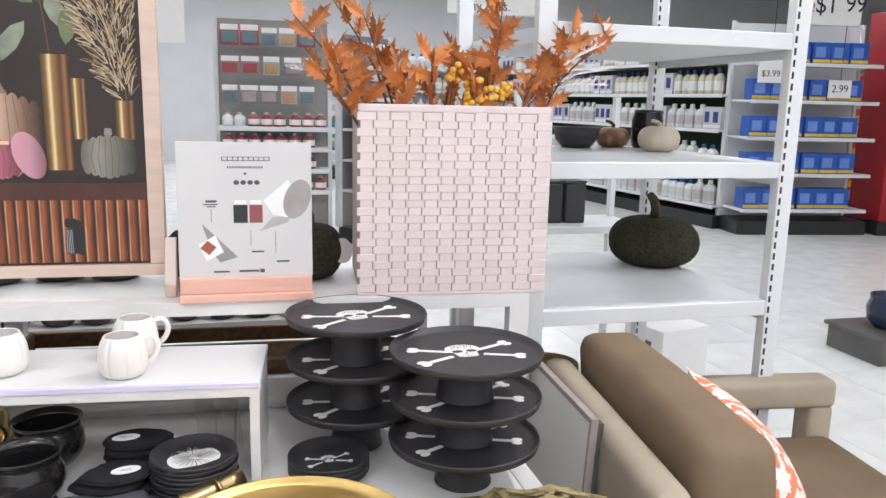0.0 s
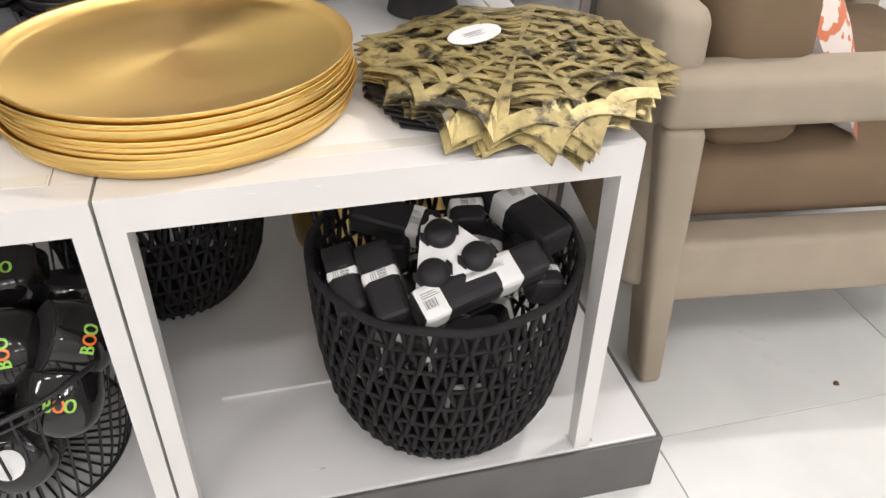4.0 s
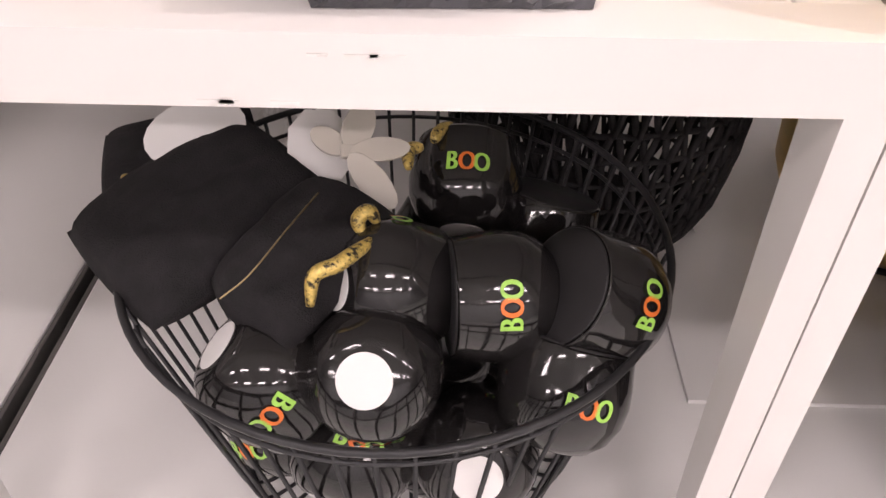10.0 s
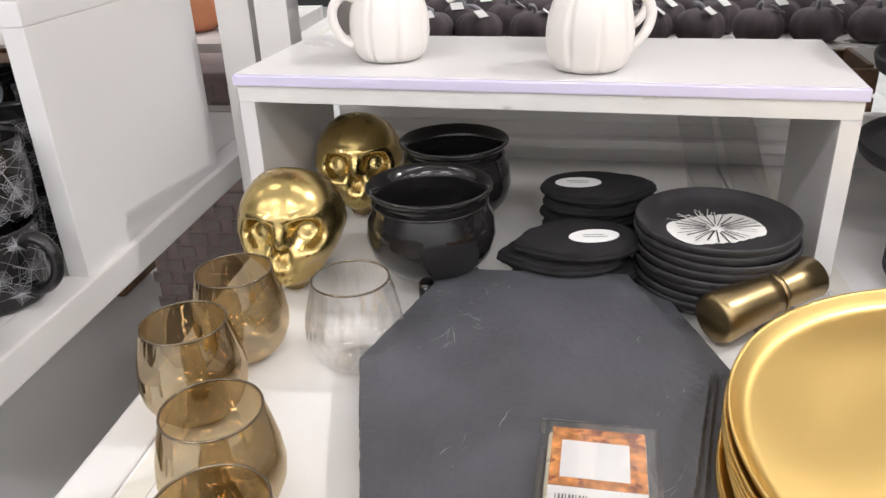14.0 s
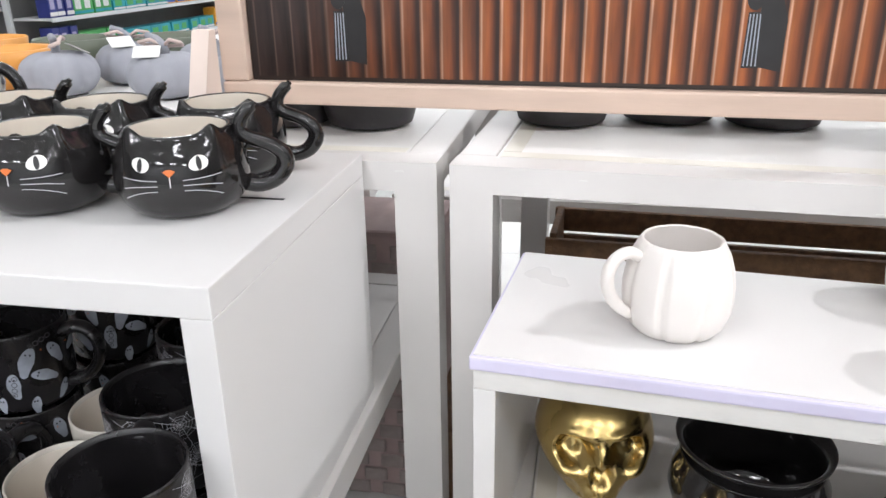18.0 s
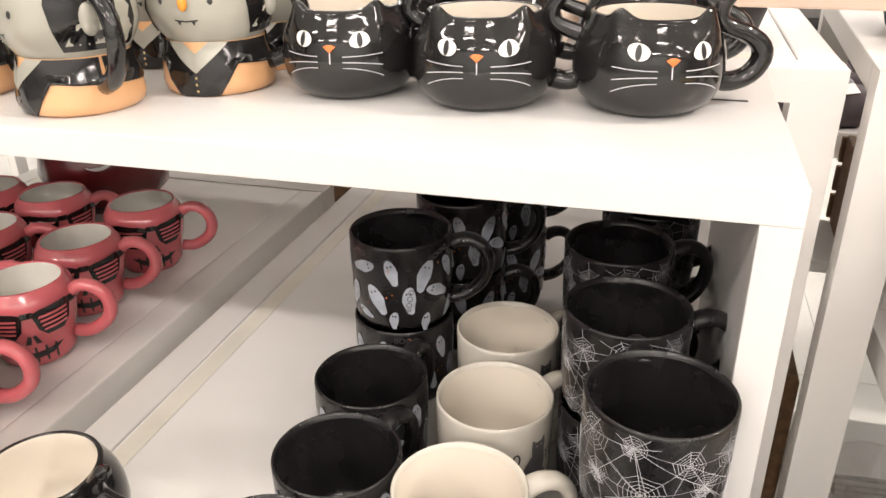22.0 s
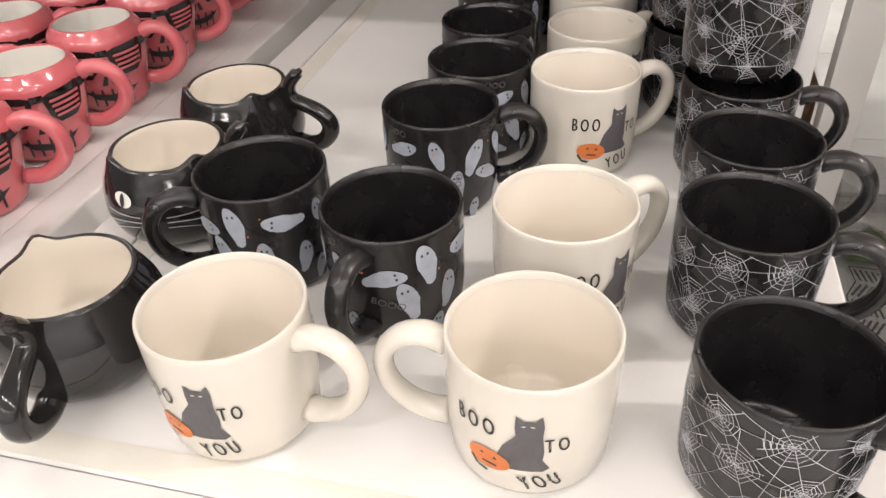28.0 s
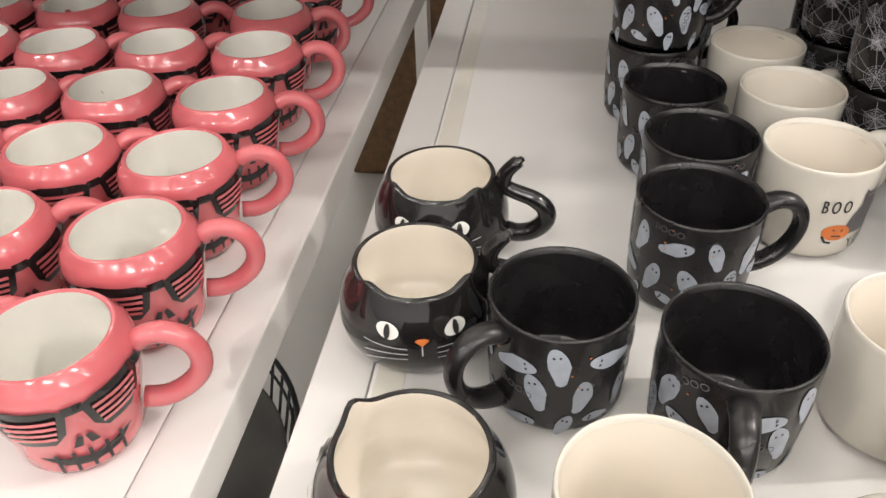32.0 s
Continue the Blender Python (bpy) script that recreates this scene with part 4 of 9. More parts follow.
def vampire_mug():
    t = empty("vampire_mug", pose(0, 0, 0), "glazed vampire face mug, grey green with black cloak", "mug", "vampire mugs")
    part("cloak", lathe([(0, 0.001), (0.0485, 0.0), (0.0520, 0.003), (0.0530, 0.010), (0.0512, 0.025), (0.0470, 0.038), (0.0454, 0.0448)], 44), PEACH, t, "peach glazed cloak", smooth=True)
    part("vest", wrap(bmesh.new(), [[(-0.019, 0.0010), (0.019, 0.0010), (0.012, 0.030), (0.0, 0.020), (-0.012, 0.030)]], vprofile, 0.0012, 0.004), BLKGLOSS, t, "black vest", smooth=True)
    for s in (-1, 1):
        lapel = [(s * 0.019, 0.0010), (s * 0.036, 0.0290), (s * 0.078, 0.0230), (s * 0.080, 0.0440), (s * 0.030, 0.0446), (s * 0.008, 0.0285), (s * 0.012, 0.015)]
        part("lapel", wrap(bmesh.new(), [lapel if s > 0 else lapel[::-1]], vprofile, 0.0014, 0.004), BLKGLOSS, t, "black glazed cape shoulder", smooth=True)
        part("collar", wrap(bmesh.new(), [[(0, 0.0205), (s * 0.030, 0.0446), (s * 0.012, 0.0450), (0, 0.036)][::s]], vprofile, 0.0018, 0.004), VGREY, t, smooth=True)
    part("cape_back", wrap(bmesh.new(), [[(0.079, 0.0230), (0.120, 0.0200), (0.161, 0.0230), (0.161, 0.0440), (0.120, 0.0445), (0.079, 0.0440)]], vprofile, 0.0013, 0.004), BLKGLOSS, t, smooth=True)
    part("head", lathe([(0.0456, 0.0450), (0.0530, 0.055), (0.0565, 0.063), (0.0580, 0.070), (0.0578, 0.079), (0.0565, 0.086), (0.0520, 0.0995)], 48), VGREY, t, smooth=True)
    part("hair", lathe([(0.0522, 0.0990), (0.0530, 0.1000), (0.0510, 0.107), (0.0488, 0.1125), (0.0465, 0.113), (0.0450, 0.1105)], 44), BLKGLOSS, t, "glossy black hair rim", smooth=True)
    part("inside", lathe([(0.0450, 0.1106), (0.048, 0.098), (0.052, 0.078), (0.042, 0.045), (0.040, 0.01), (0, 0.008)], 36), VGREY, t, smooth=True)
    for s in (-1, 1):
        side = [(s * 0.060, 0.050), (s * 0.130, 0.050), (s * 0.130, 0.1), (s * 0.056, 0.1), (s * 0.053, 0.086), (s * 0.056, 0.066)]
        part("side_hair", wrap(bmesh.new(), [side if s > 0 else side[::-1]], vprofile, 0.0012, 0.004), BLKGLOSS, t, smooth=True)
    part("widows_peak", wrap(bmesh.new(), [[(-0.054, 0.1005), (-0.050, 0.094), (-0.020, 0.0965), (0, 0.0930), (0.020, 0.0965), (0.050, 0.094), (0.054, 0.1005)]], vprofile, 0.0012, 0.004), BLKGLOSS, t)
    for s in (-1, 1):
        part("eye", wrap(bmesh.new(), [blob(s * 0.023, 0.079, 0.0024, 0.0030, 0, 10)], vprofile, 0.001), INKBLK, t)
        ear = bmesh.new()
        bmesh.ops.create_uvsphere(ear, u_segments=12, v_segments=8, radius=1, matrix=pose(s * 0.0590, -0.006, 0.074) @ Matrix.Diagonal((0.006, 0.008, 0.0125, 1)))
        part("ear", ear, VGREY, t, smooth=True)
    nose = bmesh.new()
    bmesh.ops.create_uvsphere(nose, u_segments=10, v_segments=6, radius=1, matrix=pose(0, -0.0595, 0.0775) @ Matrix.Diagonal((0.0042, 0.0042, 0.0062, 1)))
    part("nose", nose, ORNG, t, "small orange nose", smooth=True)
    m = [strip((-0.0105, 0.0640), (0, 0.0630), 0.0013), strip((0, 0.0630), (0.0105, 0.0640), 0.0013), [(-0.0085, 0.0635), (-0.0065, 0.0595), (-0.0045, 0.0632)], [(0.0045, 0.0632), (0.0065, 0.0595), (0.0085, 0.0635)]]
    tagged(part("fanged_mouth", wrap(bmesh.new(), m, vprofile, 0.001), INKBLK, t), kind="stuff")
    for k in range(3):
        part("button", wrap(bmesh.new(), [blob(0, 0.0165 - 0.0055 * k, 0.0013, 0.0013, 0, 8)], vprofile, 0.0018), GOLDPLAIN, t)
    part("handle", tube(curve_points([(0.0505, 0, 0.088), (0.066, 0, 0.091), (0.080, 0, 0.082), (0.087, 0, 0.064), (0.082, 0, 0.044), (0.070, 0, 0.030), (0.0500, 0, 0.022)], 3), 0.0076, 12), BLKGLOSS, t, smooth=True)
    return t


vamp = vampire_mug()
for o in vamp.children:
    o.data.transform(Matrix.Diagonal((0.98, 0.98, 1.05, 1)))
place(vamp, [(-1.330, 1.650, 8), (-1.412, 1.560, -28), (-1.335, 1.748, 10), (-1.450, 1.740, 10), (-1.455, 1.835, 5), (-1.565, 1.70, 14), (-1.570, 1.81, 8), (-1.68, 1.75, 12), (-1.56, 1.57, 25), (-1.69, 1.60, 20), (-1.338, 1.845, 8)], RZ)


def pumpkin_mug():
    t = empty("pumpkin_mug", pose(0, 0, 0), "white ceramic ribbed pumpkin mug on a riser", "mug", "white pumpkin mugs")

    def wob(a, z):
        return 1 - 0.075 * max(0, math.cos(8 * a)) ** 6 * (1 - max(0, (z - 0.075) / 0.03))

    prof = [(0, 0.001), (0.032, 0.0), (0.038, 0.002), (0.0445, 0.010), (0.0485, 0.022), (0.0500, 0.036), (0.0498, 0.05), (0.0475, 0.066), (0.0435, 0.080), (0.0390, 0.0895), (0.0365, 0.0945), (0.0350, 0.0955), (0.0335, 0.0940)]
    part("body", lathe(prof, 128, wobble=wob), BISQUE, t, smooth=True)
    part("inside", lathe([(0.0335, 0.0941), (0.036, 0.085), (0.045, 0.055), (0.043, 0.018), (0.03, 0.007), (0, 0.006)], 40), BISQUE, t, smooth=True)
    part("handle", tube(curve_points([(0.040, 0, 0.080), (0.052, 0, 0.086), (0.064, 0, 0.081), (0.071, 0, 0.066), (0.069, 0, 0.048), (0.060, 0, 0.032), (0.047, 0, 0.021)], 3), 0.0061, 12), BISQUE, t, smooth=True)
    return t


pmug = pumpkin_mug()
for o in pmug.children:
    o.data.transform(Matrix.Diagonal((0.97, 0.97, 0.90, 1)))
place(pmug, [(-0.486, 1.678, 205), (-0.248, 1.620, 15), (-0.240, 1.752, 10)], 0.8885)

# ---- things on the two front tables ----


def charger():
    t = empty("charger_plate", pose(0, 0, 0), "round brushed gold charger plate in a stack", "charger plate", "stack of gold charger plates")
    part("plate", lathe([(0, 0.0035), (0.15, 0.0035), (0.2, 0.0035), (0.2085, 0.0065), (0.2155, 0.0155), (0.2175, 0.0172), (0.2185, 0.0160), (0.2145, 0.0065), (0.209, 0.0010), (0.2, 0.0), (0, 0.0)], 96), SPUN, t, smooth=True)
    return t


ch = charger()
rnd = random.Random(8)
place(ch, [(0.059 + rnd.uniform(-0.003, 0.003), 1.163 + rnd.uniform(-0.003, 0.003), 37 * k, MZ + 0.0068 * k) for k in range(10)], MZ)


def web_mat(seed):
    """One cut sheet: ten ribs joined by sagging bands, drooping towards its rim."""
    rnd = random.Random(seed)
    bm = bmesh.new()
    n = 12
    R = [0.218 * (1 + 0.04 * math.sin(1.7 * i)) * rnd.uniform(0.99, 1.01) for i in range(n)]
    A = [2 * math.pi * (i + 0.05 * math.sin(2.9 * i) + rnd.uniform(-0.01, 0.01)) / n for i in range(n)]
    waves = [rnd.uniform(0, 6.28) for _ in range(3)]
    levels = [0.0, 0.055, 0.11, 0.155, 0.235, 0.285, 0.375, 0.425, 0.53, 0.585, 0.70, 0.76, 0.90, 0.99]

    def sag(x, y):
        r = math.hypot(x, y)
        a = math.atan2(y, x)
        e = max(0, r - 0.11) / 0.1
        hang = -0.034 * max(0, (-y - 0.155) / 0.06) ** 1.5
        return hang - 0.014 * e * e * (0.6 + 0.4 * math.sin(a * 3 + waves[0])) + 0.0035 * math.sin(7 * a + waves[1]) * r / 0.2

    fs = [0.0, 0.10, 0.24, 0.38, 0.5, 0.62, 0.76, 0.90]
    cols = []
    for i in range(n):
        j = (i + 1) % n
        da = (A[j] - A[i]) % (2 * math.pi)
        for f in fs:
            col = []
            for q in levels:
                g = f if q > 0.4 else 0.0 + f
                rr = (R[i] * (1 - f) + R[j] * f) * (q - 0.13 * q * math.sin(math.pi * f) ** 0.8)
                a = A[i] + da * g
                x, y = rr * math.cos(a), rr * math.sin(a)
                col.append((x, y, sag(x, y)))
            cols.append(col)
    N = len(cols)
    top = [[bm.verts.new((x, y, z + 0.0018)) for x, y, z in c] for c in cols]
    low = [[bm.verts.new(p) for p in c] for c in cols]
    full = set()
    for c in range(N):
        rib = c % len(fs) in (0, len(fs) - 1)
        for k in range(1, len(levels) - 1):
            if rib or k % 2 == 0 or k < 3:
                full.add((c, k))
    for c, k in full:
        d = (c + 1) % N
        bm.faces.new((top[c][k], top[c][k + 1], top[d][k + 1], top[d][k]))
        bm.faces.new((low[d][k], low[d][k + 1], low[c][k + 1], low[c][k]))
        if (c, k - 1) not in full:
            bm.faces.new((top[c][k], top[d][k], low[d][k], low[c][k]))
        if (c, k + 1) not in full:
            bm.faces.new((top[d][k + 1], top[c][k + 1], low[c][k + 1], low[d][k + 1]))
        if ((c - 1) % N, k) not in full:
            bm.faces.new((top[c][k + 1], top[c][k], low[c][k], low[c][k + 1]))
        if (d, k) not in full:
            bm.faces.new((top[d][k], top[d][k + 1], low[d][k + 1], low[d][k]))
    loose = [v for v in bm.verts if not v.link_faces]
    bmesh.ops.delete(bm, geom=loose, context="VERTS")
    return bm


mats = [web_mat(s) for s in (1, 2, 3)]
protos = []
for k, bm in enumerate(mats):
    t = empty("web_placemat", pose(0, 0, 0), "worn gold cut-out spider web placemat on the table edge" if k == 0 else "worn gold and black cut-out spider web placemat", "placemat", "stack of spider web placemats")
    part("web", bm, [GOLDWORN], t, smooth=False)
    protos.append(t)
stackz = MZ + 0.026
for k in range(7):
    m = pose(0.490 + 0.006 * math.sin(k * 2.1), 1.122 + 0.005 * math.cos(k * 1.7), stackz + 0.0040 * k, -1.0, 0.5, 7.0 * math.sin(2.3 * k + 0.4))
    if k < 3:
        protos[k].matrix_basis = m
    else:
        copy_thing(protos[k % 3], m)
under = empty("black_placemat", pose(0.478, 1.12, MZ), "black felt spider web placemats folded under the gold ones", "placemat")
for k in range(6):
    out = [((0.186 + 0.020 * ((i + k) % 2)) * math.cos(2 * math.pi * i / 22 + 0.2 * k) * 0.95, (0.186 + 0.020 * ((i + k) % 2)) * math.sin(2 * math.pi * i / 22 + 0.2 * k) * 0.86) for i in range(22)]
    part("felt_sheet", slab(out, 0.0036 * k, 0.0036 * k + 0.0030), BLKVINYL, under)
tag = empty("paper_label", pose(0.444, 1.167, 0.7270, 2, -3, 20), "white oval paper label on the placemats", "label")
part("paper", slab(blob(0, 0, 0.043, 0.026, 0.1, 24), 0, 0.0006), PAPER, tag)
part("print_bars", flat([rect(-0.018, 0.004, 0.016, 0.0055), rect(-0.018, -0.001, 0.010, 0.0004), rect(-0.015, -0.006, 0.013, -0.0048)], 0.0009), INKGRY, tag)
def ragged(points, seed, amp=0.0022, step=0.012):
    rnd = random.Random(seed)
    out = []
    for (x0, y0), (x1, y1) in zip(points, points[1:] + points[:1]):
        d = math.hypot(x1 - x0, y1 - y0)
        k = max(2, int(d / step))
        for i in range(k):
            f = i / k
            a = rnd.uniform(-amp, amp) if i else 0
            out.append((x0 + (x1 - x0) * f - (y1 - y0) / d * a, y0 + (y1 - y0) * f + (x1 - x0) / d * a))
    return out


COFFIN = [(-0.066, -0.262), (0.072, -0.262), (0.156, 0.094), (0.098, 0.262), (-0.094, 0.262), (-0.150, 0.084)]
for k, (dx, dy, tn) in enumerate(((0.036, 0.002, 2.0), (0.024, 0.010, -2.0), (0.008, 0.006, 0.8), (0.0, 0.0, 0.0))):
    t = empty("slate_board", pose(-0.300 + dx, 1.214 + dy, MZ + 0.0083 * k, 0, 0, tn), "coffin-shaped dark grey slate serving board in a stack" if k < 3 else "coffin-shaped dark grey slate serving board with chalky scratches", "serving board", "stack of slate boards")
    bm = bmesh.new()
    o1, o2, o3 = ragged(COFFIN, k, 0.0004, 0.005), ragged(COFFIN, k + 9, 0.0006, 0.005), ragged(COFFIN, k, 0.0004, 0.005)
    lo = [bm.verts.new((x, y, 0.0)) for x, y in o1]
    mi = [bm.verts.new((x * 1.008, y * 1.005, 0.0045)) for x, y in o2]
    hi = [bm.verts.new((x * 0.992, y * 0.995, 0.008)) for x, y in o3]
    chip = random.Random(70 + k)
    for a, b in zip(mi, hi):  # chiselled front edge
        if a.co.y < -0.25:
            a.co.y += chip.uniform(-0.002, 0.003)
            b.co.y += chip.uniform(0.0055, 0.0095)
            a.co.z += chip.uniform(-0.0015, 0.0015)
    n = len(lo)
    bm.faces.new(lo[::-1])
    bm.faces.new(hi)
    for a, b in ((lo, mi), (mi, hi)):
        for i in range(n):
            bm.faces.new((a[i], a[(i + 1) % n], b[(i + 1) % n], b[i]))
    part("board", bm, SLATE, t)
    if k == 3:
        rnd = random.Random(2)
        sc = []
        for c in range(16):
            x, y = (rnd.uniform(-0.10, -0.02), rnd.uniform(0.10, 0.22)) if c < 9 else (rnd.uniform(-0.10, 0.12), rnd.uniform(-0.20, 0.16))
            lead = rnd.uniform(1.0, 2.5)
            for _ in range(rnd.randint(1, 5)):
                px, py, a = x + rnd.gauss(0, 0.007), y + rnd.gauss(0, 0.009), lead + rnd.gauss(0, 0.35)
                L = rnd.choice((0.003, 0.005, 0.008, 0.014, 0.030))
                wide = rnd.uniform(0.0002, 0.0007)
                for q in range(5):
                    qx, qy = px + L / 5 * math.cos(a), py + L / 5 * math.sin(a)
                    sc.append(strip((px, py), (qx, qy), wide * (1 - 0.35 * abs(q - 2))))
                    px, py, a = qx, qy, a + rnd.uniform(-0.4, 0.4)
        tagged(part("scratches", flat(sc, 0.0084), CHALK, t, "pale chalky scratches"), kind="stuff")

wax = empty("wax_melts", pose(-0.249, 1.137, MZ + 0.0336, 0, 0, -3), "clear clamshell of cream wax melts with an autumn label", "wax melts")
for i in range(2):
    for j in range(3):
        part("wax_cube", boxm(-0.034 + 0.035 * i, -0.048 + 0.032 * j, 0.002, -0.001 + 0.035 * i, -0.018 + 0.032 * j, 0.021, 0.003), WAX, wax)
part("card_label", boxm(-0.031, -0.012, 0.0235, 0.033, 0.047, 0.0242), AUTUMN, wax, "orange and brown autumn label")
part("label_panel", boxm(-0.024, -0.004, 0.0243, 0.022, 0.033, 0.0246), PAPER, wax)
part("label_foot", boxm(-0.031, -0.036, 0.0235, 0.033, -0.0125, 0.0242), PAPER, wax)
part("barcode", flat([rect(-0.026 + 0.0022 * k, -0.030, -0.026 + 0.0022 * k + (0.0012 if k % 3 else 0.0006), -0.020) for k in range(10)], 0.0246), INKGRY, wax)
part("clamshell", boxm(-0.041, -0.058, 0.0005, 0.043, 0.054, 0.0272, 0.004), CLAM, wax, "clear plastic clamshell")
part("clamshell_lip", boxm(-0.046, -0.062, 0.0195, 0.048, -0.0585, 0.0215, 0.001), CLAM, wax)

strip_clear = empty("plastic_strip", pose(-0.235, 1.008, MZ + 0.0342, 0, 0, -7), "clear plastic strip lying on the slate board", "plastic strip")
part("sheet", tube([(-0.010, -0.066, 0.0006), (-0.010, 0.062, 0.0006)], 0.0006, 6), CLAM, strip_clear)
part("folded_edge", tube([(0.0105, -0.066, 0.0010), (0.0105, 0.060, 0.0010)], 0.0010, 6), CLAM, strip_clear)
part("cut_end", tube([(-0.010, -0.066, 0.0006), (0.0105, -0.066, 0.0008)], 0.0006, 6), CLAM, strip_clear)

GLASSRIM = mat("gilded_rim", (0.20, 0.16, 0.11), 0.15, 0.8, bump=0)


def tumbler(material, label, ribs=0):
    t = empty("stemless_glass", pose(0, 0, 0), label, "glass", "stemless glasses")

    def wob(a, z):
        return 1 + (0.022 * math.cos(ribs * a) if ribs and 0.012 < z < 0.09 else 0)

    out = [(0, 0.002), (0.022, 0.0015), (0.029, 0.003), (0.0385, 0.0135), (0.0445, 0.028), (0.0458, 0.040), (0.0440, 0.056), (0.0400, 0.074), (0.0354, 0.0905)]
    part("bowl", lathe(out, 64, wobble=wob), material, t, smooth=True)
    part("rim", tube(ring_points(0.0354, 0.0907, 56), 0.0010, 6, closed=True), GLASSRIM, t, smooth=True)
    part("foot", lathe([(0, 0.0), (0.021, 0.0), (0.026, 0.0012), (0.021, 0.0022), (0, 0.0022)], 40), material, t, smooth=True)
    return t


g = tumbler(AMBER, "amber lustre stemless wine glass")
place(g, [(-0.476, 1.052, 0), (-0.513, 1.140, 20), (-0.585, 1.250, 50), (-0.579, 1.345, 80)], MZ)
gc = tumbler(CLEAR, "clear ribbed stemless glass with a gold rim", ribs=16)
place(gc, [(-0.464, 1.338, 0)], MZ)


def cauldron():
    t = empty("cauldron", pose(0, 0, 0), "black ceramic cauldron bowl on three feet", "bowl", "black cauldrons")
    prof = [(0, 0.018), (0.03, 0.018), (0.052, 0.028), (0.066, 0.046), (0.0715, 0.066), (0.069, 0.086), (0.0615, 0.101), (0.0595, 0.107), (0.064, 0.114), (0.0685, 0.119), (0.069, 0.1215), (0.066, 0.122), (0.0585, 0.113), (0.0555, 0.106), (0.064, 0.084), (0.066, 0.066), (0.06, 0.046), (0.045, 0.03), (0, 0.024)]
    part("bowl", lathe(prof, 56), BLKGLOSS, t, smooth=True)
    part("collar_ring", tube(ring_points(0.0625, 0.1035, 48), 0.0016, 6, closed=True), BLKGLOSS, t, smooth=True)
    for k in range(3):
        a = 2 * math.pi * k / 3 + 0.5
        c, s = math.cos(a), math.sin(a)
        part("foot", tube([(0.035 * c, 0.035 * s, 0.028), (0.045 * c, 0.045 * s, 0.014), (0.05 * c, 0.05 * s, 0.003), (0.051 * c, 0.051 * s, 0)], [0.010, 0.008, 0.0065, 0.006], 10), BLKGLOSS, t, smooth=True)
    return t


cd = cauldron()
place(cd, [(-0.415, 1.500, 0), (-0.408, 1.655, 40)], MZ)


def skull_vase():
    """A skull-shaped vase, cut away at the back of the crown."""
    bm = bmesh.new()
    bmesh.ops.create_icosphere(bm, subdivisions=5, radius=1.0)

    def dent(p, c, w, deep):
        d2 = ((p.x - c[0]) / w[0]) ** 2 + ((p.z - c[1]) / w[1]) ** 2
        return deep * math.exp(-d2 * d2) if p.y < 0.1 else 0.0

    for v in bm.verts:
        p = v.co.copy()
        x, y, z = p
        face = max(0.0, -y)
        # round crown, hollow temples, narrow jaw
        low = min(1, max(0, 0.05 - z) / 0.9)
        w = 1.0 - 0.30 * low - 0.07 * math.exp(-((z - 0.30) / 0.18) ** 2) * face
        X, Y, Z = x * 0.061 * w, y * 0.070, z * 0.068
        if y > 0:
            Y *= 1 - 0.7 * min(1, max(0, -0.1 - z) / 0.6)
        else:
            Y = -0.064 * face ** 0.78 - 0.010 * min(1, max(0, 0.1 - z) / 0.6) * face
        push = 0.0
        for s in (-1, 1):
            push -= dent(p, (s * 0.43, 0.15), (0.265, 0.225), 0.022)
            push += dent(p, (s * 0.43, 0.12), (0.12, 0.10), 0.005)
            push += dent(p, (s * 0.42, 0.43), (0.32, 0.07), 0.005)
            push += dent(p, (s * 0.66, -0.14), (0.20, 0.10), 0.007)
            push -= dent(p, (s * 0.080, -0.16), (0.075, 0.13), 0.015)
            push -= dent(p, (s * 0.58, -0.48), (0.19, 0.17), 0.010)
        push += dent(p, (0, 0.10), (0.10, 0.18), 0.006)
        push += dent(p, (0, -0.55), (0.36, 0.24), 0.007)
        push -= dent(p, (0, -0.58), (0.42, 0.022), 0.005)
        if y < -0.2 and -0.76 < z < -0.40 and abs(x) < 0.48:
            push += 0.0016 * math.cos(x * 44)
        v.co = Vector((X, Y - push if y < 0.1 else Y, Z + 0.067))
    cut = bmesh.ops.bisect_plane(bm, geom=bm.verts[:] + bm.edges[:] + bm.faces[:], plane_co=(0, 0.012, 0.121), plane_no=(0, 0.72, 0.69), clear_outer=True)
    edge = [e for e in cut["geom_cut"] if isinstance(e, bmesh.types.BMEdge)]
    ext = bmesh.ops.extrude_edge_only(bm, edges=edge)
    vs = [v for v in ext["geom"] if isinstance(v, bmesh.types.BMVert)]
    mid = sum((v.co for v in vs), Vector()) / len(vs)
    for v in vs:
        v.co = mid + (v.co - mid) * 0.86
    ext = bmesh.ops.extrude_edge_only(bm, edges=[e for e in ext["geom"] if isinstance(e, bmesh.types.BMEdge)])
    for v in (v for v in ext["geom"] if isinstance(v, bmesh.types.BMVert)):
        v.co += Vector((0, -0.010, -0.060))
    low = min(v.co.z for v in bm.verts)
    for v in bm.verts:
        v.co.z = max(v.co.z - low, 0.0) if v.co.z - low > 0.006 else 0.0
    ob = part("skull_vase", bm, GOLDSATIN, smooth=True)
    return tagged(ob, "shiny gold skull-shaped vase on the table", "vase", "gold skull vases")


sk = skull_vase()
sk.matrix_basis = pose(-0.575, 1.506, MZ, 0, 0, 5)
copy_thing(sk, pose(-0.550, 1.725, MZ, 0, 0, 8))


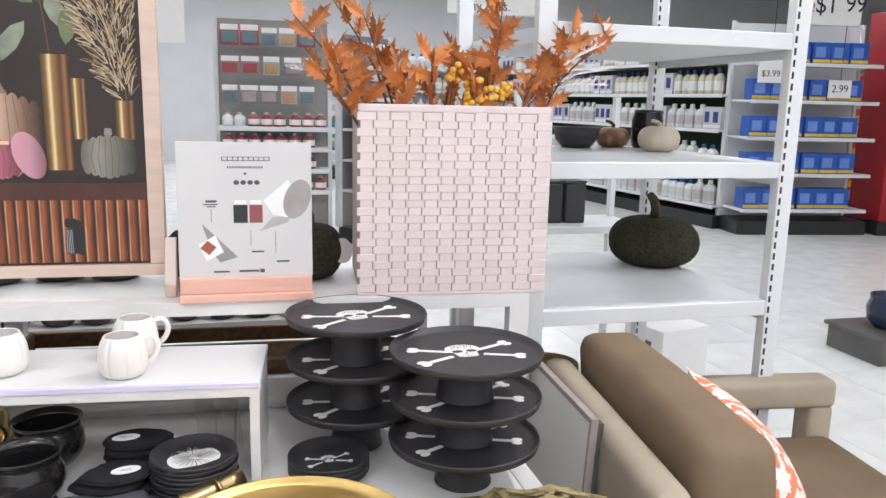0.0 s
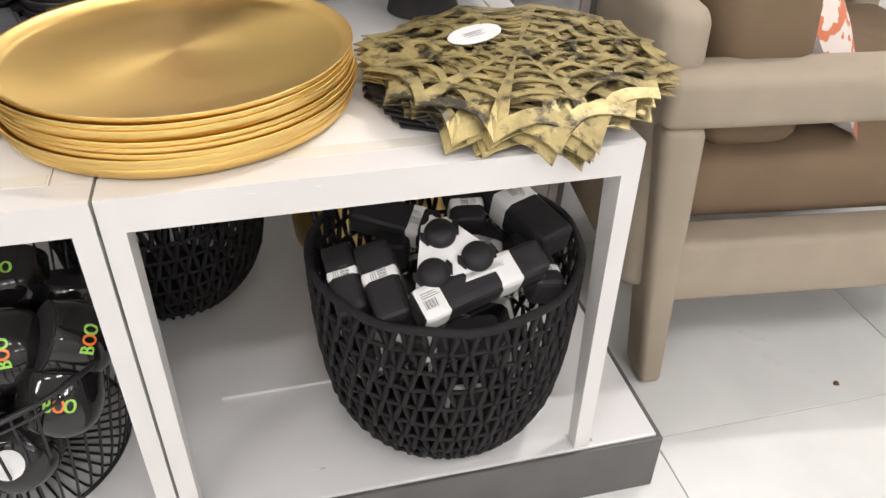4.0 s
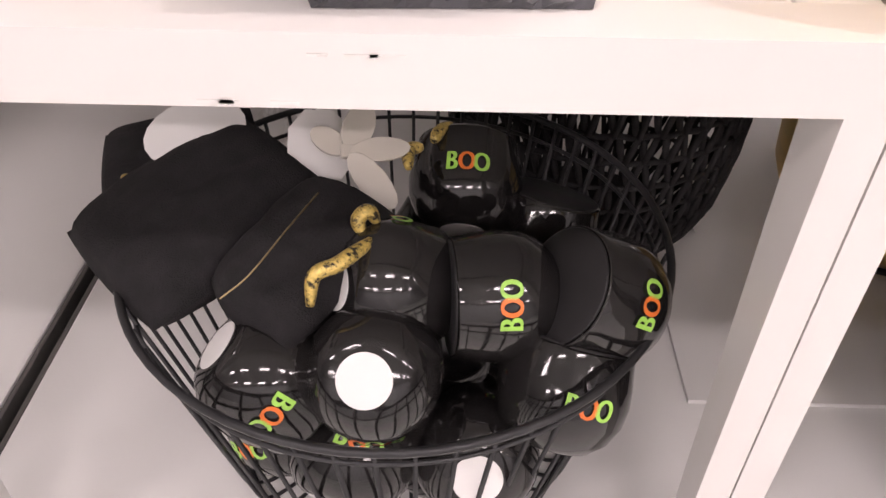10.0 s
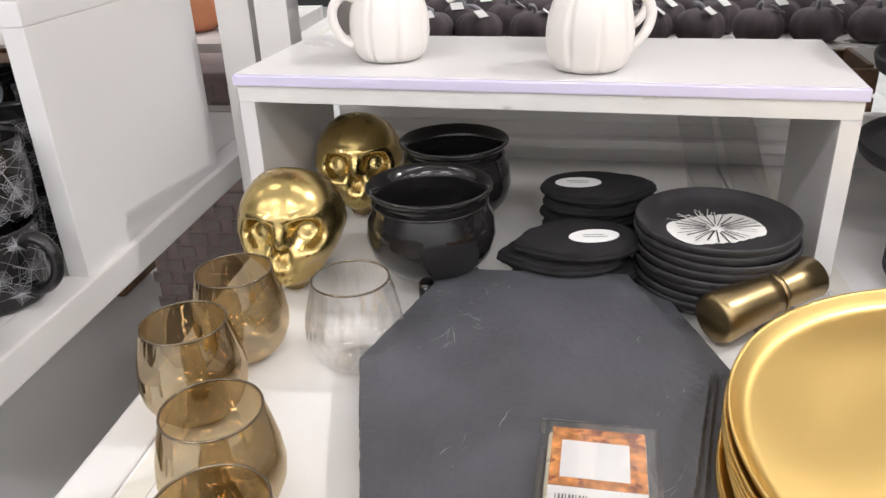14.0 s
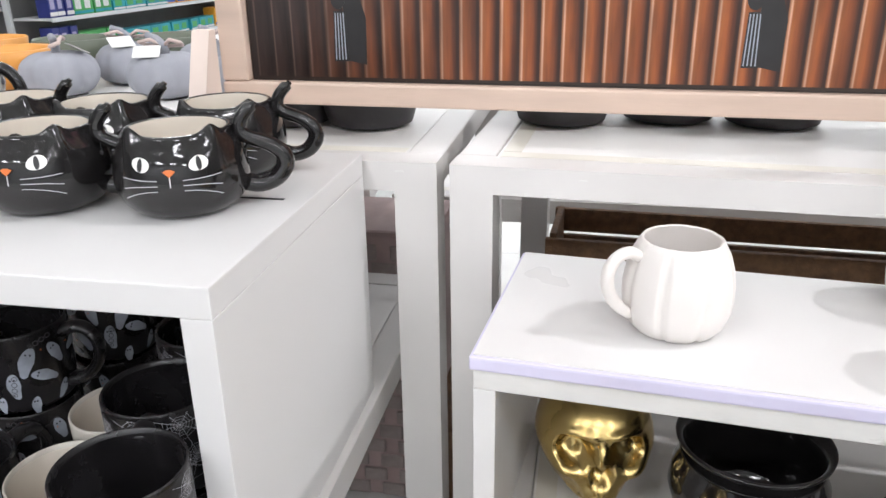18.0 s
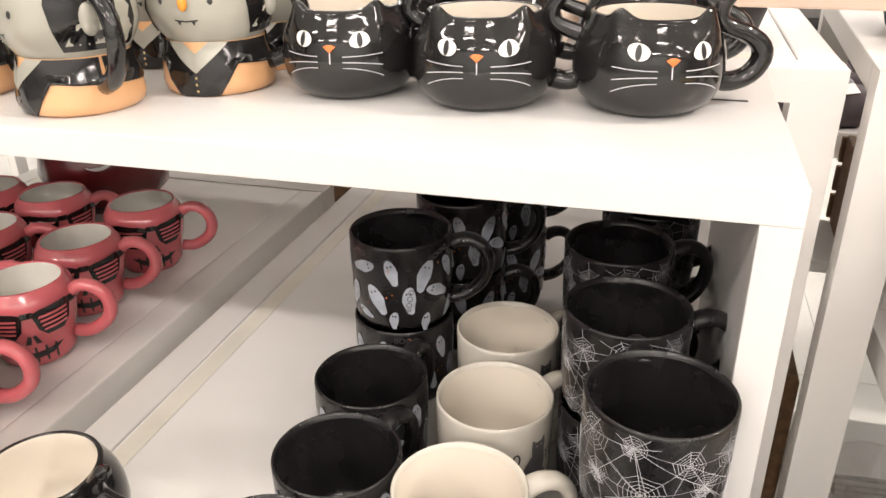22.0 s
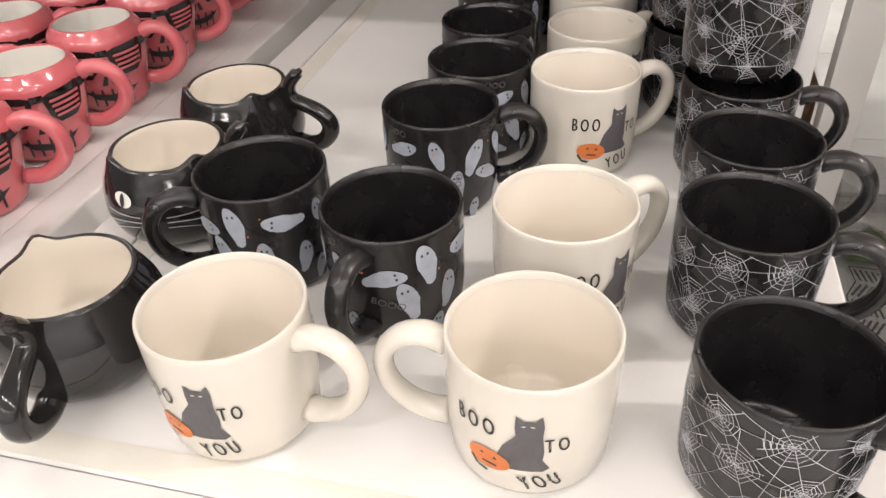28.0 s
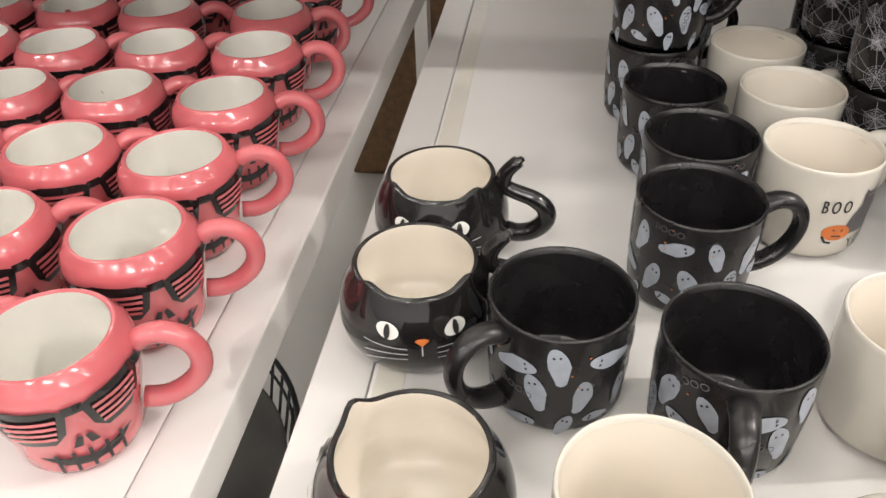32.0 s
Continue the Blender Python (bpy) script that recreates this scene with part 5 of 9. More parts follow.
def pad(x, y, z, turn, label_at, tilt=0.0):
    t = empty("pot_holder", pose(x, y, z, tilt, 0, turn), "black quilted cat-shaped pot holder in a pile", "pot holder", "pile of black pot holders")
    out = []
    for k in range(26):
        a = 2 * math.pi * k / 26
        bump = 0.016 * math.exp(-((a - 3.3) / 0.30) ** 2) + 0.006 * math.exp(-((a - 1.9) / 0.16) ** 2)
        out.append(((0.062 + bump) * math.cos(a), (0.047 + 0.5 * bump) * math.sin(a)))
    bm = slab(out, 0, 0.0145)
    bmesh.ops.bevel(bm, geom=bm.edges[:], offset=0.0055, segments=3, profile=0.5, affect="EDGES")
    part("pad", bm, FABBLK, t, smooth=True)
    part("piping", tube([(a, b, 0.007) for a, b in [(q[0] * 1.0, q[1] * 1.0) for q in out]], 0.0026, 6, closed=True), FABBLK, t)
    if label_at:
        part("label", slab(blob(label_at[0], label_at[1], 0.028, 0.0165, 0.1, 20), 0.0146, 0.0152), PAPER, t, "white oval paper label")
        part("label_bars", flat([rect(label_at[0] - 0.012, label_at[1] - 0.004, label_at[0] + 0.014, label_at[1] - 0.0025), rect(label_at[0] - 0.012, label_at[1] + 0.001, label_at[0] + 0.010, label_at[1] + 0.0025)], 0.0156), INKGRY, t)
    return t


for k in range(4):
    pad(-0.262 + (0.012 if k % 2 else -0.004), 1.508 + (0.004 if k % 2 else 0), MZ + 0.0152 * k, 175 if k % 2 == 0 and k < 2 else 8 * (k - 2), (0.012, -0.004) if k == 3 else None)
for k in range(5):
    pad(-0.235 + 0.003 * (k % 2), 1.632, MZ + 0.0152 * k, 180 + 10 * (k % 2), (0.018, 0.0) if k == 4 else None)


def side_plate(R, motif, label):
    t = empty("side_plate", pose(0, 0, 0), label, "plate", "stacked black plates")
    part("plate", lathe([(0, 0.0045), (R * 0.68, 0.0045), (R * 0.80, 0.0065), (R * 0.90, 0.0125), (R * 0.965, 0.0195), (R * 0.985, 0.0205), (R, 0.0195), (R * 0.995, 0.0145), (R * 0.95, 0.0085), (R * 0.86, 0.002), (R * 0.80, 0.0), (0, 0.0)], 56), BLKSTONE, t, smooth=True)
    return t


def burst(t, R, z):
    rnd = random.Random(6)
    lobes = []
    for k in range(7):
        f = (k - 3) / 3
        lobes.append(blob(0.36 * R * f, 0, R * 0.20, R * (0.40 - 0.06 * abs(f)), 0, 16))
    for k, p in enumerate(lobes):
        part("pumpkin_lobe", flat([p], z + 0.0001 * k), EYEW, t, "white sketched pumpkin lobe")
    ink = []
    for k in range(26):
        a = 2 * math.pi * k / 26
        q = rnd.uniform(0.05, 0.16)
        ink.append(strip((q * R * math.cos(a), q * R * 0.8 * math.sin(a)), (rnd.uniform(0.40, 0.54) * R * math.cos(a), rnd.uniform(0.32, 0.40) * R * math.sin(a)), rnd.uniform(0.0008, 0.0020)))
    tagged(part("ink_line", flat(ink, z + 0.0012), BLKSTONE, t), kind="stuff")
    vine = []
    for k in range(12):
        a = 1.1 + 0.1 * k
        vine.append(strip((R * 0.40 * math.cos(a), R * 0.40 * math.sin(a)), (R * rnd.uniform(0.5, 0.62) * math.cos(a + rnd.uniform(-0.3, 0.3)), R * rnd.uniform(0.48, 0.6) * math.sin(a)), 0.0011))
    tagged(part("vine_sketch", flat(vine, z), EYEW, t, "white sketched vine"), kind="stuff")


sp = side_plate(0.0845, None, "matte black stoneware plate in a stack")
place(sp, [(-0.111 + 0.002 * (k % 3), 1.517 - 0.0015 * (k % 2), 0, MZ + 0.0092 * k) for k in range(7)], MZ)
top_plate = side_plate(0.0845, None, "matte black plate with a white sketched pumpkin")
burst(top_plate, 0.092, 0.0051)
top_plate.matrix_basis = pose(-0.110, 1.516, MZ + 0.0092 * 7, 0, 0, 20)


def skull_motif(k):
    """Skull and crossbones as flat polygons: white shapes and black holes."""
    white = [blob(0, 0.18, 0.27, 0.21, 0, 22)]
    white.append([(-0.18, 0.05), (0.18, 0.05), (0.15, -0.14), (0.07, -0.17), (-0.07, -0.17), (-0.15, -0.14)])
    for a in (0.40, math.pi - 0.40):
        c, s = math.cos(a), math.sin(a)
        for e in (-1, 1):
            p, q = (0.26 * e * c, 0.26 * e * s), (0.80 * e * c, 0.80 * e * s)
            white.append(strip(p, q, 0.085))
            for o in (-1, 1):
                white.append(blob(q[0] - o * 0.055 * s, q[1] + o * 0.055 * c, 0.085, 0.062, a, 12))
    holes = [blob(-0.11, 0.08, 0.085, 0.06, 0.15, 14), blob(0.11, 0.08, 0.085, 0.06, -0.15, 14), [(-0.03, -0.04), (0.03, -0.04), (0, 0.02)]]
    holes += [strip((-0.15 + 0.05 * i, 0.20 + 0.04 * (i % 2)), (-0.13 + 0.05 * i, 0.36 - 0.01 * abs(i - 3)), 0.013) for i in range(7)]
    holes += [strip((-0.09 + 0.045 * i, -0.15), (-0.09 + 0.045 * i, -0.09), 0.010) for i in range(5)]
    return turn_polys(white, 0, 0, 0, k), turn_polys(holes, 0, 0, 0, k)


def cake_stand(R, h):
    t = empty("cake_stand", pose(0, 0, 0), "matte black pedestal cake stand with a white skull print", "cake stand", "stacked skull cake stands")
    part("plate", lathe([(0, h - 0.012), (R * 0.9, h - 0.0125), (R * 0.965, h - 0.008), (R * 0.985, h - 0.001), (R, h), (R * 1.006, h - 0.003), (R * 0.98, h - 0.016), (R * 0.7, h - 0.026), (R * 0.42, h - 0.030), (0, h - 0.030)], 72), BLKSTONE, t, smooth=True)
    part("pedestal", lathe([(0.0555, h - 0.031), (0.0555, 0.03), (0.0565, 0.014), (0.0600, 0.003), (0.0605, 0.0), (0, 0.0)], 56), BLKSTONE, t, smooth=True)
    w, hl = skull_motif(R * 0.88)
    part("skull_print", flat(w, h - 0.0116), EYEW, t, "white skull and crossbones print")
    part("skull_hollow", flat(hl, h - 0.0110), BLKSTONE, t)
    return t


cs = cake_stand(0.158, 0.104)
place(cs, [(0.434, 1.447, 4, MZ + 0.0005 + 0.0935 * k) for k in (2, 1, 0)], MZ)
cs2 = cake_stand(0.158, 0.112)
place(cs2, [(0.240, 1.672, 14, MZ + 0.0005 + 0.1015 * k) for k in (2, 1, 0)], MZ)
sp2 = side_plate(0.086, None, "small matte black plate in a stack")
place(sp2, [(0.161, 1.528, 30, MZ + 0.0092 * k) for k in range(3)], MZ)
tp = side_plate(0.086, None, "small matte black plate with a white skull print")
w, hl = skull_motif(0.058)
part("skull_print", flat(w, 0.0051), EYEW, tp, "white skull and crossbones print")
part("skull_hollow", flat(hl, 0.0056), BLKSTONE, tp)
tp.matrix_basis = pose(0.161, 1.528, MZ + 0.0092 * 3, 0, 0, 6)

hd = empty("gold_scoop", pose(-0.126, 1.398, MZ + 0.028, 0, 86, 36), "brushed gold scoop lying between the plates and chargers", "scoop")
part("grip", lathe([(0, -0.004), (0.020, -0.004), (0.0245, -0.001), (0.0255, 0.004), (0.0240, 0.03), (0.0225, 0.060), (0.0225, 0.070), (0, 0.071)], 36), GOLDPLAIN, hd, smooth=True)
part("collar", lathe([(0.0225, 0.0715), (0.0235, 0.074), (0.0225, 0.078), (0, 0.0785)], 36), GOLDPLAIN, hd, smooth=True)
part("bowl", lathe([(0.019, 0.079), (0.021, 0.10), (0.0225, 0.13), (0.0215, 0.13), (0.019, 0.10), (0, 0.082)], 36), GOLDPLAIN, hd, smooth=True)

for sx, turn in ((-0.112, -9), (-0.056, -11)):
    st = empty("acrylic_strip", pose(sx + 0.028, 1.640, MZ, 0, 0, 0), "clear acrylic strip leaning behind the plates", "acrylic strip", "leaning acrylic strips")
    lean = pose(0, 0, 0.002, -44, turn, 0)
    part("sheet", boxm(-0.018, -0.0015, 0.0, 0.018, 0.0015, 0.205, 0.0008, 1), CLAM, st, m=lean)
    for e in (-1, 1):
        part("bevelled_edge", boxm(e * 0.0195 - 0.0012, -0.0022, 0.0, e * 0.0195 + 0.0012, 0.0022, 0.205, 0.0005, 1), CLEAR, st, "bright cut edge", m=lean)

# ---- baskets under the front tables ----


def woven_basket(rim_r, base_r, h, label):
    """Black cord basket: staggered rows of leaning cords between thin hoops, drawn in towards a small base."""
    t = empty("woven_basket", pose(0, 0, 0), label, "basket", "black woven baskets")
    steps = [(0.0, 0.0), (0.05, 0.20), (0.14, 0.52), (0.28, 0.76), (0.48, 0.90), (0.75, 0.98), (1.0, 1.0)]

    def rad(z):
        f = z / h
        for (a, ka), (b, kb) in zip(steps, steps[1:]):
            if f <= b:
                return base_r + (rim_r - base_r) * (ka + (kb - ka) * max(0, f - a) / (b - a))
        return rim_r

    part("rim", tube([(rim_r * math.cos(a), rim_r * math.sin(a), h - 0.006 + 0.0022 * math.sin(9 * a)) for a in (2 * math.pi * i / 72 for i in range(72))], 0.0062, 8, closed=True), CORD, t, smooth=True)
    part("base", lathe([(0, 0.0), (base_r, 0.0), (base_r + 0.006, 0.005), (base_r, 0.010), (0, 0.010)], 12), CORD, t)
    rows = 9
    rnd = random.Random(3)
    for k in range(rows):
        z0, z1 = 0.004 + (h - 0.012) * k / rows, 0.004 + (h - 0.012) * (k + 1) / rows
        bm = bmesh.new()
        n = 46
        for i in range(n):
            for lean in (-1, 1):
                a0 = 2 * math.pi * (i + 0.5 * (k % 2) + rnd.uniform(-0.1, 0.1)) / n
                a1 = a0 + lean * 0.62 * math.pi / n * rnd.uniform(0.6, 1.25)
                pts = []
                for q in (0.0, 0.5, 1.0):
                    a, z = a0 + (a1 - a0) * q + lean * 0.008, z0 + (z1 - z0) * q
                    r = rad(z) + 0.0022 * lean
                    pts.append((r * math.cos(a), r * math.sin(a), z))
                tube(pts, [0.0036, 0.0043, 0.0040], 6, bm)
        tagged(part("cord_weave", bm, CORD, t, smooth=True), kind="stuff")
        part("hoop", tube([(rad(z1) * math.cos(a), rad(z1) * math.sin(a), z1 + 0.0016 * math.sin(31 * a + k)) for a in (2 * math.pi * q / 64 for q in range(64))], 0.0036, 6, closed=True), CORD, t, smooth=True)
    return t


wb = woven_basket(0.198, 0.118, 0.335, "black woven cord basket full of boxed decorations")
place(wb, [(0.386, 1.079, 0), (-0.066, 1.514, 20)], DECK)
for o in scene.objects:
    if o.name == "woven_basket.001":
        o["label"] = "empty black woven cord basket at the back of the plinth"


def lying(c, xdir, zdir):
    """A pose at c with local x and z along two directions."""
    x = Vector(xdir).normalized()
    z = Vector(zdir)
    z = (z - x * z.dot(x)).normalized()
    y = z.cross(x)
    return Matrix(((x.x, y.x, z.x, c[0]), (x.y, y.y, z.y, c[1]), (x.z, y.z, z.z, c[2]), (0, 0, 0, 1)))


def gift_box(m, w=0.135, d=0.056, h=0.052, bands=(0.45,)):
    """A black tray box: rounded body, wrapped paper bands, a clear lip round its foot."""
    t = empty("decoration_box", m, "black and white card box of decorations in a basket", "box", "boxes in the basket")
    part("carton", boxm(-w / 2, -d / 2, -h / 2, w / 2, d / 2, h / 2, 0.013, 4), CARDBLK, t, smooth=False)
    lip = [(x * (w / 2 + 0.004), y * (d / 2 + 0.004)) for x, y in ((-0.9, -1), (0.9, -1), (1, -0.75), (1, 0.75), (0.9, 1), (-0.9, 1), (-1, 0.75), (-1, -0.75))]
    part("tray_lip", slab(lip, -h / 2 - 0.002, -h / 2 + 0.0015), CLAM, t, "clear plastic tray lip")
    for k, band in enumerate(bands):
        b = w * 0.115
        c = w * (band - 0.5)
        part("band", boxm(c - b, -d / 2 - 0.0008, -h / 2 - 0.0008, c + b, d / 2 + 0.0008, h / 2 + 0.0008, 0.0135, 4), PAPER, t, "white paper band")
        if k == 0:
            tagged(part("barcode", flat([rect(c - b * 0.6 + 0.0022 * q, -0.010, c - b * 0.6 + 0.0022 * q + (0.0012 if q % 2 else 0.0006), 0.002) for q in range(8)] + [rect(c - b * 0.6, 0.005 + 0.003 * q, c + b * (0.5 - 0.1 * q), 0.0058 + 0.003 * q) for q in range(3)], h / 2 + 0.0012), INKGRY, t), kind="stuff")
    return t


def gift_between(a, b, up, d=0.052, h=0.048, bands=(0.45,)):
    a, b = Vector(a), Vector(b)
    return gift_box(lying((a + b) / 2, b - a, up), (b - a).length, d, h, bands)


gift_between((0.308, 0.925, 0.458), (0.494, 0.975, 0.482), (0.1, -0.45, 0.85), 0.048, 0.046, (0.12, 0.68))
gift_between((0.288, 0.940, 0.430), (0.272, 1.050, 0.478), (-0.2, -0.5, 0.85), 0.050, 0.050, (0.55,))
gift_between((0.237, 0.972, 0.425), (0.228, 1.068, 0.470), (-0.2, -0.5, 0.85), 0.044, 0.046, (0.55,))
gift_between((0.262, 1.150, 0.480), (0.378, 1.090, 0.462), (-0.1, -0.4, 0.9), 0.052, 0.046, (0.74,))
gift_between((0.438, 1.215, 0.492), (0.428, 1.100, 0.452), (0, -0.3, 0.95), 0.052, 0.046, (0.70,))
gift_between((0.462, 1.205, 0.495), (0.540, 1.030, 0.455), (0.1, -0.3, 0.95), 0.064, 0.050, (0.50,))
gift_between((0.300, 1.060, 0.450), (0.330, 1.150, 0.440), (0, 0, 1), 0.05, 0.045, (0.5,))
gift_between((0.505, 0.960, 0.425), (0.500, 1.070, 0.440), (0.2, 0, 1), 0.05, 0.045, (0.3,))
gift_between((0.300, 0.935, 0.405), (0.420, 0.915, 0.405), (0, 0, 1), 0.05, 0.045, (0.25,))
gift_between((0.40, 1.020, 0.420), (0.480, 1.120, 0.425), (0, 0, 1), 0.05, 0.045, (0.6,))
for k in range(9):
    gift_box(pose(0.385 + 0.070 * math.cos(2.4 * k), 1.080 + 0.070 * math.sin(2.4 * k), 0.19 + 0.022 * k, 6 * (k % 3), 8 * (k % 2), 47 * k), 0.125, bands=(0.16, 0.84))

tri = empty("bulb_pack", pose(0.366, 0.988, 0.494, 26, -10, 9) @ Matrix.Scale(0.92, 4), "white triangular pack holding three black bat bulbs", "packaging")
bm = slab([(-0.062, -0.055), (0.062, -0.055), (0.068, -0.040), (0.014, 0.062), (-0.014, 0.062), (-0.068, -0.040)], -0.020, 0.020)
bmesh.ops.bevel(bm, geom=[e for e in bm.edges if abs(e.verts[0].co.z - e.verts[1].co.z) > 0.01], offset=0.012, segments=3, affect="EDGES")
part("card", bm, PAPER, tri)
part("side_band", slab([(-0.0625, -0.0555), (0.0625, -0.0555), (0.0685, -0.040), (0.0142, 0.0628), (-0.0142, 0.0628), (-0.0685, -0.040)], -0.019, 0.004), CARDBLK, tri)
for k, (bx, by) in enumerate(((-0.034, -0.026), (0.034, -0.026), (0.0, 0.028))):
    b = part("bulb", lathe([(0.0235, 0.0202), (0.0235, 0.023), (0.021, 0.030), (0.012, 0.034), (0, 0.035)], 24), CARDBLK, tri, "matte black bulb", smooth=True, m=pose(bx, by, 0))
    for s in (-1, 1):
        part("wing", slab([(0.004, -0.006), (0.024, -0.012), (0.030, 0.002), (0.026, 0.012), (0.018, 0.006)] if s > 0 else [(-0.018, 0.006), (-0.026, 0.012), (-0.030, 0.002), (-0.024, -0.012), (-0.004, -0.006)], 0.0205, 0.0245), CARDBLK, b)

# gold pot behind the basket
gp = empty("gold_planter", pose(0.345, 1.452, DECK + 0.0062), "matte gold round planter on a thin black stand", "planter")
part("bowl", lathe([(0, 0.028), (0.07, 0.029), (0.112, 0.043), (0.146, 0.075), (0.164, 0.12), (0.169, 0.18), (0.168, 0.25), (0.162, 0.33), (0.158, 0.33), (0.164, 0.25), (0.164, 0.18), (0.158, 0.12), (0.14, 0.08), (0.105, 0.05), (0, 0.036)], 56), GOLD, gp, smooth=True)
part("hoop", tube(ring_points(0.090, 0.021, 48), 0.005, 8, closed=True), WIRE, gp, smooth=True)
for k in range(3):
    a = 2 * math.pi * k / 3 - 2.29
    part("leg", tube([((0.155 + 0.178 * z) * math.cos(a), (0.155 + 0.178 * z) * math.sin(a), z) for z in (0.0, 0.10, 0.20, 0.275)], 0.0055, 8), WIRE, gp, smooth=True)
    part("brace", tube([(0.155 * math.cos(a), 0.155 * math.sin(a), 0.012), (0.07 * math.cos(a), 0.07 * math.sin(a), 0.022)], 0.006, 8), WIRE, gp, smooth=True)

# loose white board on the plinth
lb = empty("white_board", pose(0, 0, DECK), "loose white foam board lying on the plinth", "board")
part("sheet", slab([(0.022, 1.16), (0.56, 1.16), (0.56, 1.80), (0.10, 1.80), (0.10, 1.47), (0.022, 1.42)], 0.0002, 0.006), WHITE2, lb)

# wire basket
WX, WY, WR, WH = -0.300, 1.134, 0.241, 0.268
wk = empty("wire_basket", pose(WX, WY, DECK), "round black wire basket full of black cups and pouches", "basket")
part("rim", tube(ring_points(WR, WH, 72), 0.0036, 8, closed=True), WIRE, wk, smooth=True)
part("rim_ring", tube(ring_points(WR - 0.0065, WH - 0.022, 72), 0.0022, 6, closed=True), WIRE, wk, smooth=True)
part("base_ring", tube(ring_points(0.176, 0.0035, 60), 0.0034, 8, closed=True), WIRE, wk, smooth=True)
part("base_ring", tube(ring_points(0.08, 0.0035, 40), 0.0026, 8, closed=True), WIRE, wk, smooth=True)
w1 = None
for k in range(52):
    if w1 is None:
        w1 = part("wire", tube([(0.08, 0, 0.0035), (0.164, 0, 0.0035), (0.177, 0, 0.010), (0.192, 0, 0.06), (WR - 0.003, 0, WH)], 0.0021, 6), WIRE, wk, smooth=True)
    else:
        again(w1, wk, pose(0, 0, 0, 0, 0, 360 * k / 52))


shaded_basket = copy_thing(wk, pose(-1.775, 1.30, DECK, 0, 0, 3))
shaded_basket["label"] = "round black wire basket with a dark shade shell under the pink mugs"
# added dark shell in place of the shadow on the floor here
part("lining", lathe([(0, 0.008), (0.172, 0.008), (0.222, 0.22), (0.218, 0.22), (0.168, 0.012), (0, 0.012)], 48), DARKEDGE, shaded_basket, "dark grey shell standing in for floor shade", smooth=True)


def boo_cup():
    t = empty("boo_cup", pose(0, 0, 0), "glossy black rounded cup with neon lettering", "cup", "black cups in the wire basket")
    prof = [(0, 0.0), (0.026, 0.0), (0.034, 0.003), (0.0455, 0.014), (0.053, 0.030), (0.055, 0.046), (0.0535, 0.062), (0.0505, 0.078), (0.0495, 0.086), (0.0485, 0.088), (0.0465, 0.086), (0.0505, 0.060), (0.051, 0.046), (0.043, 0.018), (0, 0.008)]
    part("cup", lathe(prof, 44), BLKGLOSS, t, smooth=True)

    def rp(v):
        return 0.0555 if v < 0.055 else 0.0555 - (v - 0.055) * 0.16

    for ch, u, ink, lab in (("B", -0.0135, NEONG, "lime letter B"), ("O", 0.0, NEONO, "orange letter O"), ("O", 0.0135, NEONG, "lime letter O")):
        shape = [[(x * 0.74 + d, y) for x, y in p] for d in (-0.0009, 0.0009) for p in text_polys(ch, 0.0255)]
        part("letter", wrap(bmesh.new(), turn_polys(shape, 0, u, 0.047), rp, 0.0008), ink, t, lab)
    part("lid", lathe([(0, 0.0895), (0.046, 0.0895), (0.0475, 0.0885), (0.046, 0.0865), (0, 0.0865)], 40), CARDBLK, t, "matte dark lid", smooth=True)
    part("sticker", lathe([(0, -0.0010), (0.021, -0.0008), (0.021, -0.0003), (0, -0.0003)], 28), PAPER, t, "white round sticker")
    return t


bc = boo_cup()


def cup_pose(c, opening, letters):
    """A cup centred on c, its mouth along opening, its lettering turned to letters."""
    z = Vector(opening).normalized()
    y = -Vector(letters)
    y = (y - z * y.dot(z)).normalized()
    x = y.cross(z)
    m = Matrix((x, y, z)).transposed().to_4x4()
    m.translation = Vector(c)
    return m @ pose(0, 0, -0.044)


cup_at = [
    cup_pose((-0.240, 1.196, 0.392), (0.05, 0.80, 0.52), (0, -0.6, 0.78)),
    cup_pose((-0.309, 0.985, 0.365), (0.05, 0.76, -0.65), (0.1, -0.95, -0.4)),
    cup_pose((-0.128, 1.045, 0.392), (-0.80, -0.25, 0.55), (0.35, -0.75, 0.65)),
    cup_pose((-0.208, 1.050, 0.388), (-0.90, -0.12, 0.05), (0.1, -0.80, 0.55)),
    cup_pose((-0.305, 1.050, 0.398), (0.75, 0.42, -0.36), (0.2, 0.65, 0.7)),
    cup_pose((-0.398, 0.992, 0.352), (0.6, 0.0, -0.6), (-0.4, -0.5, 0.7)),
    cup_pose((-0.226, 0.985, 0.262), (0.0, 0.85, -0.45), (0.6, 0.3, 0.6)),
    cup_pose((-0.158, 1.000, 0.330), (0.2, 0.5, 0.7), (0.1, -0.8, 0.2)),
    cup_pose((-0.165, 1.190, 0.340), (0.2, 0.3, 0.8), (0.3, -0.8, 0.3)),
    cup_pose((-0.330, 0.975, 0.275), (0.3, 0.8, 0.4), (-0.1, -0.9, 0.3)),
    cup_pose((-0.395, 1.020, 0.262), (-0.3, 0.3, 0.8), (-0.4, -0.8, 0.2)),
]
rnd = random.Random(9)
for k in range(16):
    a, q = 2.4 * k, 0.03 + 0.006 * k
    m = pose(WX + q * math.cos(a), WY + q * math.sin(a), 0.180 + 0.095 * (k % 2) + 0.02 * rnd.random(), rnd.uniform(-40, 40), rnd.uniform(-40, 40), rnd.uniform(0, 360)) @ pose(0, 0, -0.044)
    cup_at.append(m)
for i, m in enumerate(cup_at):
    (bc if i == 0 else copy_thing(bc, Matrix())).matrix_basis = m


